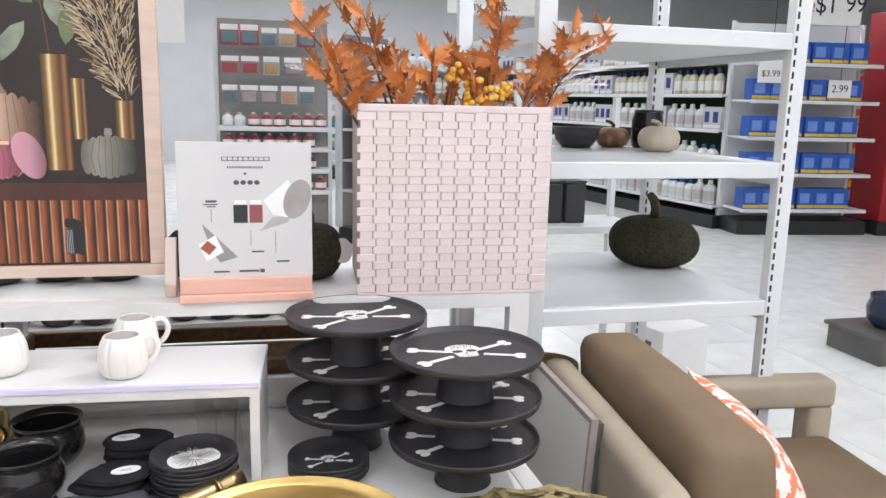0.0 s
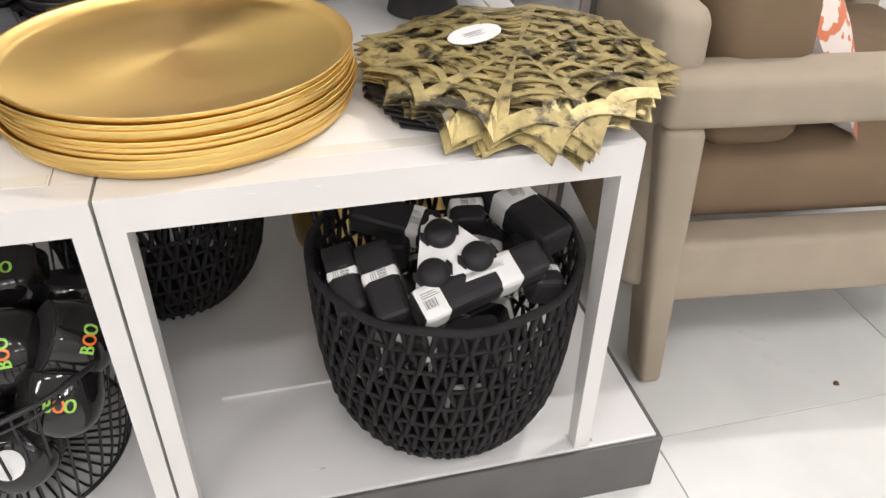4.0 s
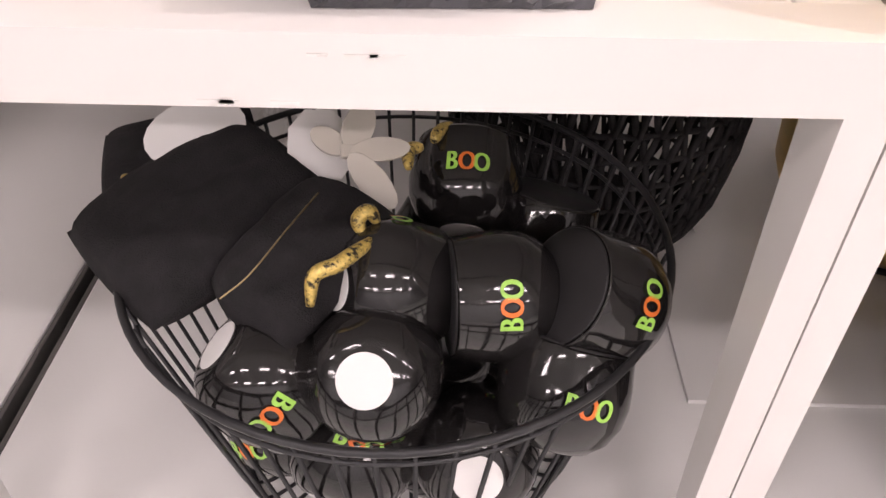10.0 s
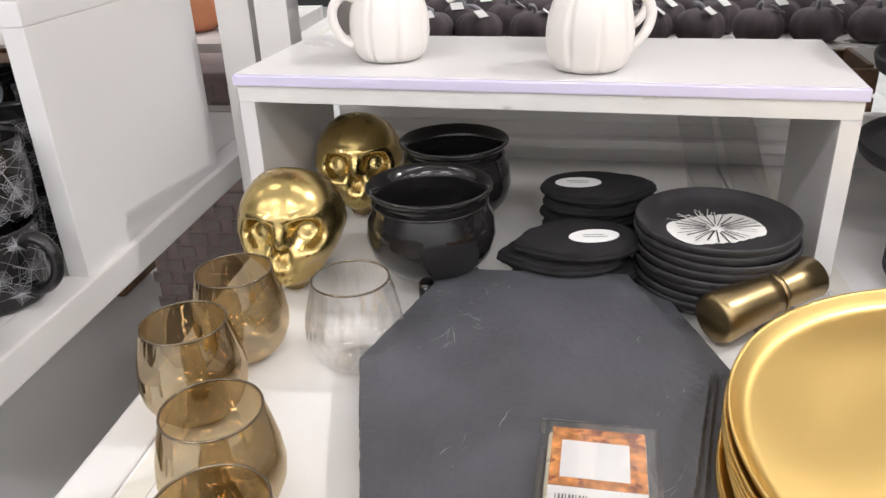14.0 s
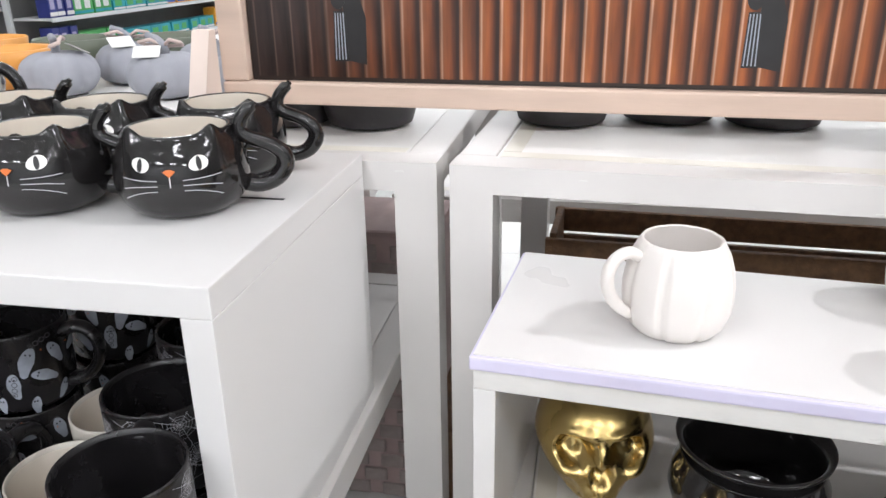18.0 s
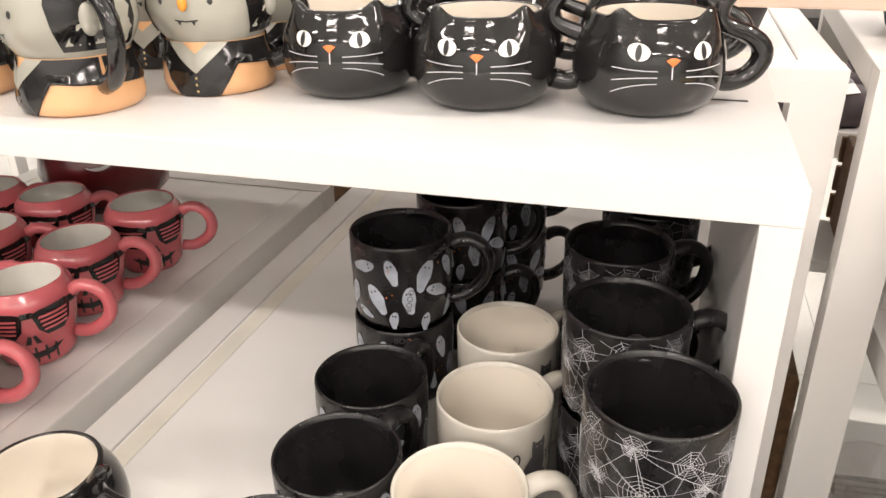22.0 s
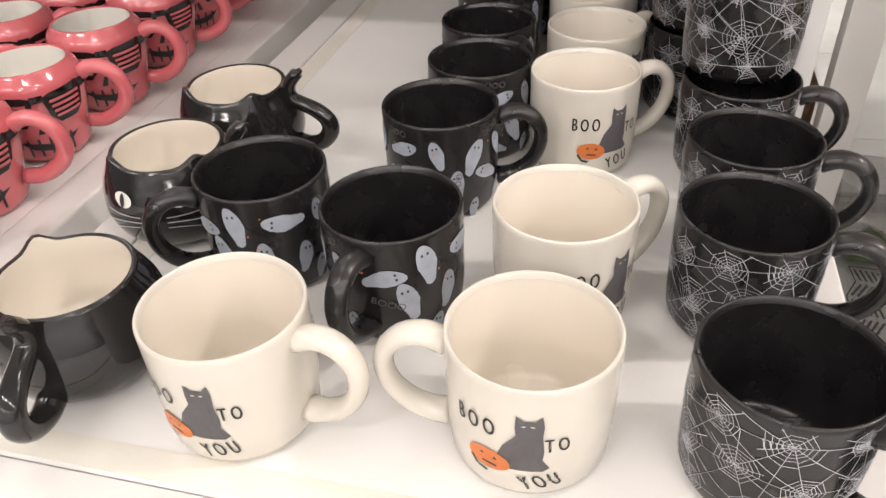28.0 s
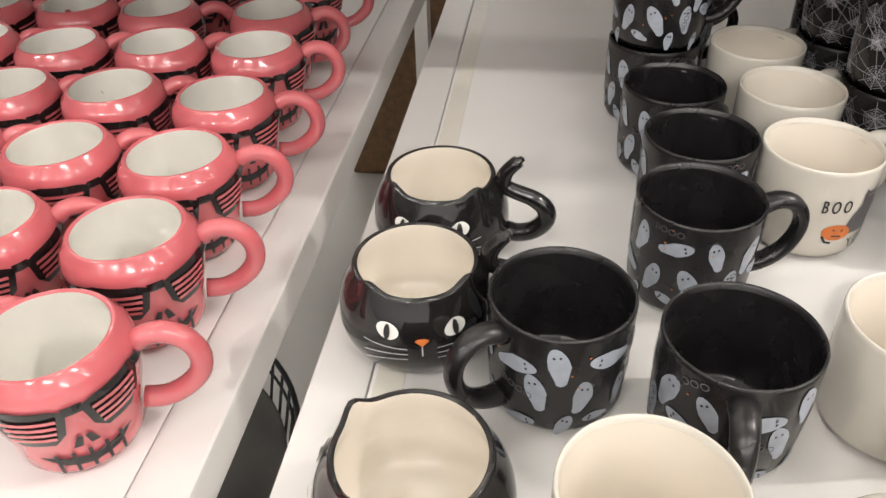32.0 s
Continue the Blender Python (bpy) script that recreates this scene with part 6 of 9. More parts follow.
def pouch(m, w, h, thick, label, neck=0.0):
    t = empty("felt_pouch", m, label, "pouch", "black felt pouches")
    bm = bmesh.new()
    n = 18
    for side in (-1, 1):
        grid = []
        for j in range(n + 1):
            row = []
            for i in range(n + 1):
                u, v = 2 * i / n - 1, 2 * j / n - 1
                x, z = u * math.sqrt(1 - 0.10 * v * v), v * math.sqrt(1 - 0.10 * u * u)
                x *= 1 - neck * max(0, z) ** 2
                puff = ((1 - u ** 4) * (1 - v ** 4)) ** 0.5
                fold = 0.0022 * math.sin(9 * u + 5 * v) * math.sin(4 * v - 3 * u + 1) + 0.0014 * math.sin(17 * v + 6 * u)
                row.append(bm.verts.new((w / 2 * x, side * (0.001 + thick * puff) + fold * puff, h / 2 * z)))
            grid.append(row)
        for j in range(n):
            for i in range(n):
                f = (grid[j][i], grid[j][i + 1], grid[j + 1][i + 1], grid[j + 1][i])
                bm.faces.new(f if side < 0 else f[::-1])
    bmesh.ops.remove_doubles(bm, verts=bm.verts[:], dist=0.0024)
    part("body", bm, FABBLK, t, smooth=True)
    return t


p1 = pouch(lying((-0.472, 1.119, 0.414), (0.122, 0.120, 0.047), (-0.085, 0.099, 0.013)), 0.196, 0.160, 0.030, "black felt pouch with a white tag hanging out of the basket")
p2 = pouch(lying((-0.369, 1.056, 0.420), (0.077, 0.103, 0.039), (-0.071, 0.028, 0.007)), 0.151, 0.099, 0.026, "black felt pouch with a cream bow and gold cord", 0.2)
p3 = pouch(lying((-0.513, 1.203, 0.410), (1, 0.25, 0.1), (-0.2, 1, 0.3)), 0.15, 0.11, 0.022, "black felt pouch lying at the back of the basket")


def on(thing, m):
    return thing.matrix_basis.inverted() @ m


part("swing_tag", slab(blob(0, 0, 0.046, 0.030, 0.05, 20), -0.0005, 0.0005), PAPER, p1, "pale card tag", m=on(p1, pose(-0.483, 1.179, 0.458, 42, -6, 24)))
part("gold_cord", tube(curve_points([(-0.419, 0.993, 0.432), (-0.398, 1.006, 0.445), (-0.374, 1.040, 0.462), (-0.357, 1.080, 0.466)]), 0.0007, 6), GOLDPLAIN, p2, "thin gold cord", m=on(p2, Matrix()))
tagp = slab([(-0.012, -0.040), (0.016, -0.032), (0.034, -0.004), (0.030, 0.024), (0.012, 0.040), (-0.012, 0.040), (-0.026, 0.022), (-0.026, -0.006)], -0.0005, 0.0005)
tg2 = part("swing_tag", tagp, PAPER, p2, "white rounded card tag with an eyelet", m=on(p2, pose(-0.371, 1.159, 0.452, 38, 4, 6)))
part("eyelet", tube(ring_points(0.0035, 0.001, 14, -0.010, -0.022), 0.0011, 6, closed=True), WIRE, tg2)
for k, (ang, far, wide) in enumerate(((152, 0.020, 0.011), (78, 0.026, 0.014), (16, 0.028, 0.011), (-42, 0.032, 0.013))):
    part("bow_loop", slab(blob(0, 0, far * 0.95, wide, 0.0, 16), -0.002, 0.002, bevel=0.001), CREAM, p2, "cream ribbon bow", m=on(p2, pose(-0.342, 1.147, 0.459, 38, 8, 0) @ pose(far * math.cos(radians(ang)), far * math.sin(radians(ang)), 0.0008 * k, 10 * (k % 2), 8, ang)))
part("bow_knot", boxm(-0.007, -0.006, -0.002, 0.007, 0.006, 0.006, 0.002), CREAM, p2, m=on(p2, pose(-0.342, 1.147, 0.461, 38, 8, 20)))
for pts in ([(-0.354, 0.995, 0.425), (-0.350, 1.004, 0.447), (-0.334, 1.011, 0.452), (-0.322, 1.026, 0.452), (-0.309, 1.052, 0.445)], [(-0.320, 1.054, 0.445), (-0.324, 1.061, 0.455), (-0.316, 1.066, 0.460), (-0.310, 1.065, 0.450)], [(-0.290, 1.142, 0.450), (-0.291, 1.170, 0.450), (-0.279, 1.175, 0.450)], [(-0.270, 1.186, 0.450), (-0.265, 1.203, 0.450), (-0.254, 1.215, 0.450)], [(-0.548, 1.154, 0.425), (-0.537, 1.146, 0.425), (-0.526, 1.137, 0.425)]):
    sn = empty("snake_charm", pose(0, 0, 0), "gold scaled snake handle poking out of the basket", "charm")
    line = curve_points(pts)
    n = len(line)
    part("body", tube(line, [0.0062 - 0.003 * abs(2 * i / (n - 1) - 1) ** 3 for i in range(n)], 10), SNAKE, sn, smooth=True)

# ---- armchair beside the tables ----
chair = empty("armchair", pose(0.742, 1.140, 0, 0, 0, -6.5), "beige linen armchair with open arms and a tan cushion", "armchair")


def soft_box(x0, y0, z0, x1, y1, z1, r, puff=0.0, cuts=6):
    """A padded block: rounded, and puffed out in the middle of its faces."""
    bm = boxm(x0, y0, z0, x1, y1, z1)
    bmesh.ops.bevel(bm, geom=bm.edges[:], offset=r, segments=4, profile=0.5, affect="EDGES")
    if puff:
        bmesh.ops.subdivide_edges(bm, edges=[e for e in bm.edges if e.calc_length() > 3 * r], cuts=cuts, use_grid_fill=True)
        c = Vector(((x0 + x1) / 2, (y0 + y1) / 2, (z0 + z1) / 2))
        s = Vector(((x1 - x0) / 2, (y1 - y0) / 2, (z1 - z0) / 2))
        for v in bm.verts:
            q = [(v.co[i] - c[i]) / s[i] for i in range(3)]
            for i in range(3):
                others = [q[j] for j in range(3) if j != i]
                k = max(0, 1 - others[0] ** 2) * max(0, 1 - others[1] ** 2)
                v.co[i] += puff * k * q[i] ** 3
    return bm


AL, AD = 0.92, 0.92  # length along its seat, width
for y0 in (0.0, AD - 0.10):
    arm = part("arm", soft_box(0.0, y0, 0.555, AL, y0 + 0.10, 0.645, 0.022), LINEN, chair, "padded open arm", smooth=True)
    part("front_post", soft_box(AL - 0.085, y0 + 0.004, 0.0, AL - 0.004, y0 + 0.096, 0.560, 0.018), LINEN, chair, smooth=True)
    bm = soft_box(0.004, y0 + 0.004, 0.0, 0.080, y0 + 0.096, 0.560, 0.018)
    for v in bm.verts:
        f = 1 - v.co.z / 0.56
        v.co.x = v.co.x * (1 - 0.42 * f) + 0.058 * f
    part("back_post", bm, LINEN, chair, "padded post tapering to the floor", smooth=True)
    part("seat_rail", soft_box(0.070, y0 + 0.008, 0.205, AL - 0.08, y0 + 0.092, 0.335, 0.016), LINEN, chair, smooth=True)
bm = soft_box(0.0, 0.045, 0.21, 0.085, AD - 0.06, 0.735, 0.03, 0.006)
for v in bm.verts:
    v.co.x += -0.02 * (v.co.z - 0.2)
part("backrest", bm, LINEN, chair, "beige linen outer back", smooth=True)
part("front_rail", soft_box(AL - 0.10, 0.09, 0.205, AL - 0.03, AD - 0.09, 0.335, 0.015), LINEN, chair, smooth=True)
part("seat_cushion", soft_box(0.085, 0.085, 0.325, AL - 0.01, AD - 0.085, 0.475, 0.04, 0.018), BROWNC, chair, "tan velvet seat cushion", smooth=True)
bm = soft_box(0.118, 0.085, 0.470, 0.300, AD - 0.07, 0.815, 0.045, 0.020)
for v in bm.verts:
    v.co.x -= 0.10 * (v.co.z - 0.47)
part("back_cushion", bm, BROWNC, chair, "tan velvet back cushion", smooth=True)
IKAT = bpy.data.materials.new("orange_ikat_weave")
IKAT.use_nodes = True
nt = IKAT.node_tree
tc, mp, wv, rp, bs = (nt.nodes.new(k) for k in ("ShaderNodeTexCoord", "ShaderNodeMapping", "ShaderNodeTexWave", "ShaderNodeValToRGB", "ShaderNodeBump"))
mp.inputs["Rotation"].default_value = (0.4, 0.3, 0.7)
wv.inputs["Scale"].default_value, wv.inputs["Distortion"].default_value, wv.inputs["Detail"].default_value, wv.inputs["Detail Scale"].default_value = 9, 9.0, 3, 2.2
rp.color_ramp.elements[0].position, rp.color_ramp.elements[1].position = 0.46, 0.56
rp.color_ramp.elements[0].color, rp.color_ramp.elements[1].color = (0.62, 0.20, 0.10, 1), (0.74, 0.66, 0.60, 1)
nt.links.new(tc.outputs["Object"], mp.inputs["Vector"])
nt.links.new(mp.outputs["Vector"], wv.inputs["Vector"])
nt.links.new(wv.outputs["Fac"], rp.inputs["Fac"])
nt.links.new(rp.outputs["Color"], nt.nodes["Principled BSDF"].inputs["Base Color"])
nt.nodes["Principled BSDF"].inputs["Roughness"].default_value = 0.85
pillow = empty("throw_pillow", pose(1.225, 1.40, 0.476, 0, -33, -18), "white pillow with an orange ikat pattern on the armchair", "pillow")


def pillow_half(side):
    bm = bmesh.new()
    n = 16
    grid = []
    for j in range(n + 1):
        row = []
        for i in range(n + 1):
            u, v = 2 * i / n - 1, 2 * j / n - 1
            th = 0.085 * (max(0, 1 - u * u) ** 0.55) * (max(0, 1 - v * v) ** 0.55)
            k = 1 - 0.06 * (1 - abs(u)) * abs(v) - 0.06 * (1 - abs(v)) * abs(u)
            row.append(bm.verts.new((side * th, 0.225 * u * k, 0.192 + 0.192 * v * k)))
        grid.append(row)
    for j in range(n):
        for i in range(n):
            f = (grid[j][i], grid[j][i + 1], grid[j + 1][i + 1], grid[j + 1][i])
            bm.faces.new(f if side > 0 else f[::-1])
    return bm


part("front_cover", pillow_half(1), IKAT, pillow, "orange and white ikat cover", smooth=True)
part("back_cover", pillow_half(-1), PAPER, pillow, "plain white back cover", smooth=True)

# sheet leaning at the table end
ls = empty("leaning_frame", pose(0.722, 1.50, DECK, 0, 3, -3), "framed pale panel leaning against the table end", "frame")
part("panel", boxm(-0.006, 0.0, 0.0, 0.004, 0.42, 0.625, 0.001), INLAY, ls)
part("edge_strip", boxm(-0.010, -0.012, 0.0, 0.008, -0.0005, 0.640, 0.002), GREYWEAVE, ls, "grey metal edge strip")
part("edge_strip", boxm(-0.010, 0.0, 0.6255, 0.008, 0.42, 0.640, 0.002), GREYWEAVE, ls, "grey metal edge strip")
part("backing", boxm(0.0085, -0.01, 0.0, 0.022, 0.43, 0.628, 0.001), DARKEDGE, ls)

# ---- on the taller table ----
pt = empty("woven_planter", pose(0.498, 1.795, BACKTOP + 0.0005, 0, 0, -4.5), "square blush woven leather planter full of autumn stems", "planter")
PW, PH, PD = 0.470, 0.462, 0.30
# core coloured dark so that the gaps between strips read as shaded
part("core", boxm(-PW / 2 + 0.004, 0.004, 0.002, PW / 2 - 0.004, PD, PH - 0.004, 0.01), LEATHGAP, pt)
part("rim_band", boxm(-PW / 2 - 0.001, -0.0015, PH - 0.018, PW / 2 + 0.001, 0.02, PH, 0.004), LEATHER, pt)
part("base_band", boxm(-PW / 2 - 0.001, -0.0012, 0.0, PW / 2 + 0.001, 0.02, 0.008, 0.003), LEATHER, pt)
cols, rows = 12, 23
cw, rh = PW / cols, (PH - 0.028) / rows
hz = vt = None
for j in range(rows):
    for i in range(cols):
        x, z = -PW / 2 + cw * (i + 0.5), 0.009 + rh * (j + 0.5)
        if (i + j) % 2 == 0:
            if hz is None:
                hz = part("strip_over", boxm(-cw * 0.57, -0.0030, -rh * 0.515, cw * 0.57, 0.003, rh * 0.515, 0.0013, 1), LEATHER, pt, m=pose(x, 0, z))
            else:
                again(hz, pt, pose(x, 0, z))
        else:
            if vt is None:
                vt = part("strip_under", boxm(-cw * 0.38, -0.0018, -rh * 0.60, cw * 0.38, 0.003, rh * 0.60, 0.0010, 1), LEATHER, pt, m=pose(x, 0, z))
            else:
                again(vt, pt, pose(x, 0, z))

OAK = [(0, 0), (0.05, 0.06), (0.16, 0.10), (0.10, 0.18), (0.26, 0.30), (0.14, 0.34), (0.30, 0.52), (0.14, 0.52), (0.20, 0.72), (0.08, 0.70), (0.0, 1.0)]


def oak_leaf(size, curl):
    bm = bmesh.new()
    left = [bm.verts.new((-x * size, -curl * size * (y * y) - 0.35 * x * size, y * size)) for x, y in OAK]
    right = [bm.verts.new((x * size, -curl * size * (y * y) - 0.35 * x * size, y * size)) for x, y in OAK]
    mid = [bm.verts.new((0, -curl * size * (y * y), y * size)) for x, y in OAK]
    for i in range(len(OAK) - 1):
        for a, b in ((left, mid), (mid, right)):
            vs = []
            for v in (a[i], b[i], b[i + 1], a[i + 1]):
                if not any((v.co - w.co).length < 1e-6 for w in vs):
                    vs.append(v)
            if len(vs) > 2:
                bm.faces.new(vs)
    bmesh.ops.remove_doubles(bm, verts=bm.verts[:], dist=1e-6)
    return bm


rnd = random.Random(21)
leaf_protos = []


def leaf_stem(x, y, lean, bend, L, n, size):
    t = empty("autumn_branch", pose(x, y, BACKTOP + 0.36), "stem of orange artificial oak leaves in the planter", "foliage", "autumn leaf stems")
    pts = [(lean * s * L + bend * s * s * L * 0.4, -0.25 * bend * s * s * L * rnd.uniform(-1, 1), s * L) for s in (0, 0.25, 0.5, 0.75, 1.0)]
    part("twig", tube(pts, [0.004, 0.0035, 0.003, 0.0022, 0.0012], 6), STEM, t)
    for k in range(n):
        s = 0.32 + 0.68 * (k + 0.5) / n
        i = min(3, int(s * 4))
        f = s * 4 - i
        p = Vector(pts[i]).lerp(Vector(pts[i + 1]), f)
        m = Matrix.Translation(p) @ pose(0, 0, 0, rnd.uniform(-50, 40), rnd.uniform(-75, 75), rnd.uniform(-120, 120))
        if len(leaf_protos) < 6:
            o = part("leaf", oak_leaf(size * rnd.uniform(0.85, 1.2), rnd.uniform(-0.3, 0.6)), LEAFO, t, m=m)
            leaf_protos.append(o)
        else:
            again(rnd.choice(leaf_protos), t, m)


for (lx, ly, ln, bd, LL, nn) in ((0.36, 1.90, -0.55, -0.6, 0.30, 10), (0.40, 1.95, -0.25, -0.2, 0.32, 12), (0.34, 1.88, -0.7, 0.3, 0.22, 9), (0.46, 1.90, -0.1, 0.3, 0.22, 10), (0.50, 1.98, 0.15, 0.1, 0.24, 9), (0.60, 1.92, 0.2, -0.2, 0.34, 12), (0.62, 1.96, 0.0, 0.2, 0.36, 12), (0.66, 1.90, 0.45, 0.4, 0.30, 11), (0.68, 1.95, 0.7, 0.5, 0.30, 10), (0.42, 1.86, -0.35, 0.1, 0.20, 8), (0.56, 1.87, 0.1, -0.3, 0.20, 8), (0.66, 1.86, 0.25, 0.2, 0.2, 8), (0.38, 1.97, -0.1, -0.8, 0.36, 10), (0.30, 1.87, -0.5, -0.4, 0.18, 8), (0.70, 1.87, 0.5, 0.1, 0.2, 8)):
    leaf_stem(lx, ly, ln, bd, LL, nn, 0.085)
bp = None
for bx, by in ((0.52, 1.86), (0.545, 1.87), (0.575, 1.86), (0.61, 1.865), (0.50, 1.88), (0.635, 1.87)):
    t = empty("berry_branch", pose(bx, by, BACKTOP + 0.40), "stem of yellow berries in the planter", "foliage", "berry stems")
    hgt = rnd.uniform(0.08, 0.17)
    part("twig", tube([(0, 0, 0), (0.005, 0, hgt * 0.5), (0.012, 0, hgt)], 0.002, 6), STEM, t)
    for k in range(9):
        m = pose(0.012 + rnd.uniform(-0.018, 0.018), rnd.uniform(-0.018, 0.012), hgt - 0.02 + rnd.uniform(-0.02, 0.02))
        if bp is None:
            bm = bmesh.new()
            bmesh.ops.create_icosphere(bm, subdivisions=2, radius=0.0085)
            bp = part("berry", bm, BERRY, t, smooth=True, m=m)
        else:
            again(bp, t, m)
for k, (a, L) in enumerate(((0.9, 0.26), (1.15, 0.25), (1.3, 0.24), (-1.15, 0.20))):
    t = empty("feather_plume", pose(0.70 if a > 0 else 0.30, 1.89 + 0.01 * k, BACKTOP + 0.455), "white feathery plume in the planter", "foliage", "white plumes")
    bm = bmesh.new()
    pts = [(math.sin(a) * L * s, 0, math.cos(a) * L * s + 0.03 * math.sin(s * 3)) for s in (0, 0.33, 0.66, 1)]
    tube(pts, 0.0014, 5, bm)
    for q in range(60):
        s = 0.3 + 0.7 * q / 60
        p = Vector((math.sin(a) * L * s, 0, math.cos(a) * L * s + 0.03 * math.sin(s * 3)))
        d = Vector((math.sin(a) * 0.7 + rnd.uniform(-0.5, 0.5), rnd.uniform(-0.6, 0.6), math.cos(a) + rnd.uniform(-0.4, 0.5))).normalized() * rnd.uniform(0.02, 0.045)
        sd = d.orthogonal().normalized() * 0.0012
        bm.faces.new([bm.verts.new(p + sd), bm.verts.new(p - sd), bm.verts.new(p + d)])
    part("plume", bm, FEATHER, t)

# card sign on a pink wooden base
sg = empty("card_sign", pose(0.004, 1.826, BACKTOP + 0.0005, 0, 0, -1.5), "white card sign standing in a pink wooden base", "sign")
part("base", boxm(-0.152, -0.030, 0.0, 0.152, 0.030, 0.020, 0.003), WOODPINK, sg, "pink wooden base")
part("groove_block", boxm(-0.150, -0.022, 0.0205, 0.150, 0.024, 0.056, 0.003), WOODPINK, sg)
cardm = pose(0, 0, 0.054, -4, 0, 0)
# white card whose base colour is greyed for the shade on its face
card = part("card", boxm(-0.152, -0.002, 0.0, 0.152, 0.002, 0.315, 0.001), mat("matte_sign_card", (0.60, 0.585, 0.57), 0.6, vary=0.03, scale=6, bump=0.01), sg, "printed white card", m=cardm)
bars = [rect(-0.052 + 0.0118 * k, 0.272, -0.052 + 0.0118 * k + 0.0022, 0.281) for k in range(10)] + [rect(-0.052, 0.2716, 0.056, 0.2730), rect(-0.052, 0.2800, 0.056, 0.2814)]
bars += [rect(-0.040 + 0.0055 * k, 0.2545, -0.040 + 0.0055 * k + 0.0030, 0.2595) for k in range(15)] + [rect(-0.003, 0.240, 0.003, 0.245)]
bars += [rect(-0.09, 0.176, -0.065, 0.181), rect(-0.095, 0.170, -0.062, 0.1725), rect(-0.088, 0.165, -0.068, 0.1675)]
bars += [rect(0.012, 0.058, 0.040, 0.062), rect(0.068, 0.034, 0.098, 0.038), rect(-0.075, 0.012, -0.040, 0.016), rect(-0.018, 0.012, 0.028, 0.017), rect(0.030, 0.010, 0.040, 0.019)]
bars += [rect(-0.0785, 0.130, -0.0773, 0.162), rect(0.0095, 0.074, 0.0107, 0.110), rect(0.066, 0.056, 0.0672, 0.108)]
for b in bars:
    part("print_bar", raised([b], -0.0021, 0.0005), INKGRY, card)
part("logo_shape", raised([blob(-0.020 + 0.0155 * k, 0.222, 0.0065, 0.0055, 0, 14) for k in range(4)], -0.0021, 0.0006), INKGRY, card)
part("vial_print", raised([rect(-0.028, 0.128, 0.004, 0.170)], -0.0021, 0.0005), INKBLK, card, "black vial picture")
part("vial_print", raised([rect(0.008, 0.128, 0.038, 0.170)], -0.0021, 0.0005), mat("maroon_print", (0.25, 0.07, 0.07), 0.5), card, "maroon vial picture")
part("vial_caps", raised([rect(-0.026, 0.171, 0.002, 0.181), rect(0.010, 0.171, 0.036, 0.181)], -0.0021, 0.0005), INLAY, card)
part("cone_shadow", raised([[(0.030, 0.108), (0.095, 0.128), (0.108, 0.150), (0.060, 0.140)]], -0.0021, 0.0004), mat("grey_shade_print", (0.40, 0.39, 0.38), 0.6), card)
part("cone_print", raised([[(0.040, 0.180), (0.098, 0.228), (0.130, 0.150), (0.095, 0.140), (0.062, 0.146)]], -0.0022, 0.0007), INLAY, card)
part("cone_mouth", raised([blob(0.118, 0.183, 0.030, 0.048, -0.35, 20)], -0.0024, 0.0010), mat("grey_print_mid", (0.34, 0.31, 0.30), 0.6), card)
part("packet_shadow", raised([[(-0.100, 0.128), (-0.020, 0.048), (-0.060, 0.036), (-0.078, 0.060)]], -0.0021, 0.0004), mat("grey_shade_dark", (0.28, 0.27, 0.27), 0.6), card)
part("packet_print", raised([[(-0.108, 0.078), (-0.070, 0.100), (-0.052, 0.060), (-0.090, 0.040)]], -0.0023, 0.0006), PAPER, card)
part("seal_print", raised([[(-0.104, 0.070), (-0.088, 0.088), (-0.068, 0.072), (-0.084, 0.054)]], -0.0026, 0.0008), mat("brown_seal_print", (0.33, 0.09, 0.05), 0.5), card)

# green wool pumpkin behind the sign


def pumpkin(R, h, ribs, material, stem_mat, label, group="", dip=0.05, stem_h=0.06, seg=56, name="pumpkin"):
    t = empty(name, pose(0, 0, 0), label, "pumpkin", group)
    prof = []
    for i in range(15):
        a = -math.pi / 2 + math.pi * i / 14
        r = R * max(0.0, math.cos(a)) ** 0.72
        z = h / 2 + h / 2 * math.sin(a) * (1 - 0.15 * (1 - r / R))
        prof.append((max(r, 0.0 if i in (0, 14) else 0.001), z))
    z0 = prof[0][1]
    prof = [(r, z - z0) for r, z in prof]

    def wob(a, z):
        return 1 - dip * abs(math.cos(ribs * a / 2)) ** 5

    part("body", lathe(prof, seg, wobble=wob), material, t, smooth=True)
    top = prof[-1][1]
    part("stem", tube([(0, 0, top - 0.01), (0.002, 0, top + stem_h * 0.4), (-0.012, 0, top + stem_h * 0.8), (-0.03, 0, top + stem_h)], [R * 0.14, R * 0.11, R * 0.1, R * 0.085], 10), stem_mat, t, smooth=True)
    return t


WOOLSTEM = mat("olive_wool_stem", (0.085, 0.07, 0.04), 0.95, vary=0.3, scale=80, bump=0.7, fine=300)
pk = pumpkin(0.088, 0.165, 8, WOOLG, WOOLSTEM, "dark green boucle pumpkin with a white label behind the sign")
pk.matrix_basis = pose(0.170, 2.045, BACKTOP + 0.0005, 0, 0, 30)
part("label", lathe([(0, 0.0), (0.034, 0.0), (0.034, 0.0008), (0, 0.0008)], 24), PAPER, pk, "white round paper label", m=pose(0.052, -0.072, 0.075, 78, 0, 5))
pk2 = copy_thing(pk, pose(-0.112, 2.02, BACKTOP + 0.0005, 0, 0, 200))
pk2["label"] = "dark green boucle pumpkin beside the framed picture"

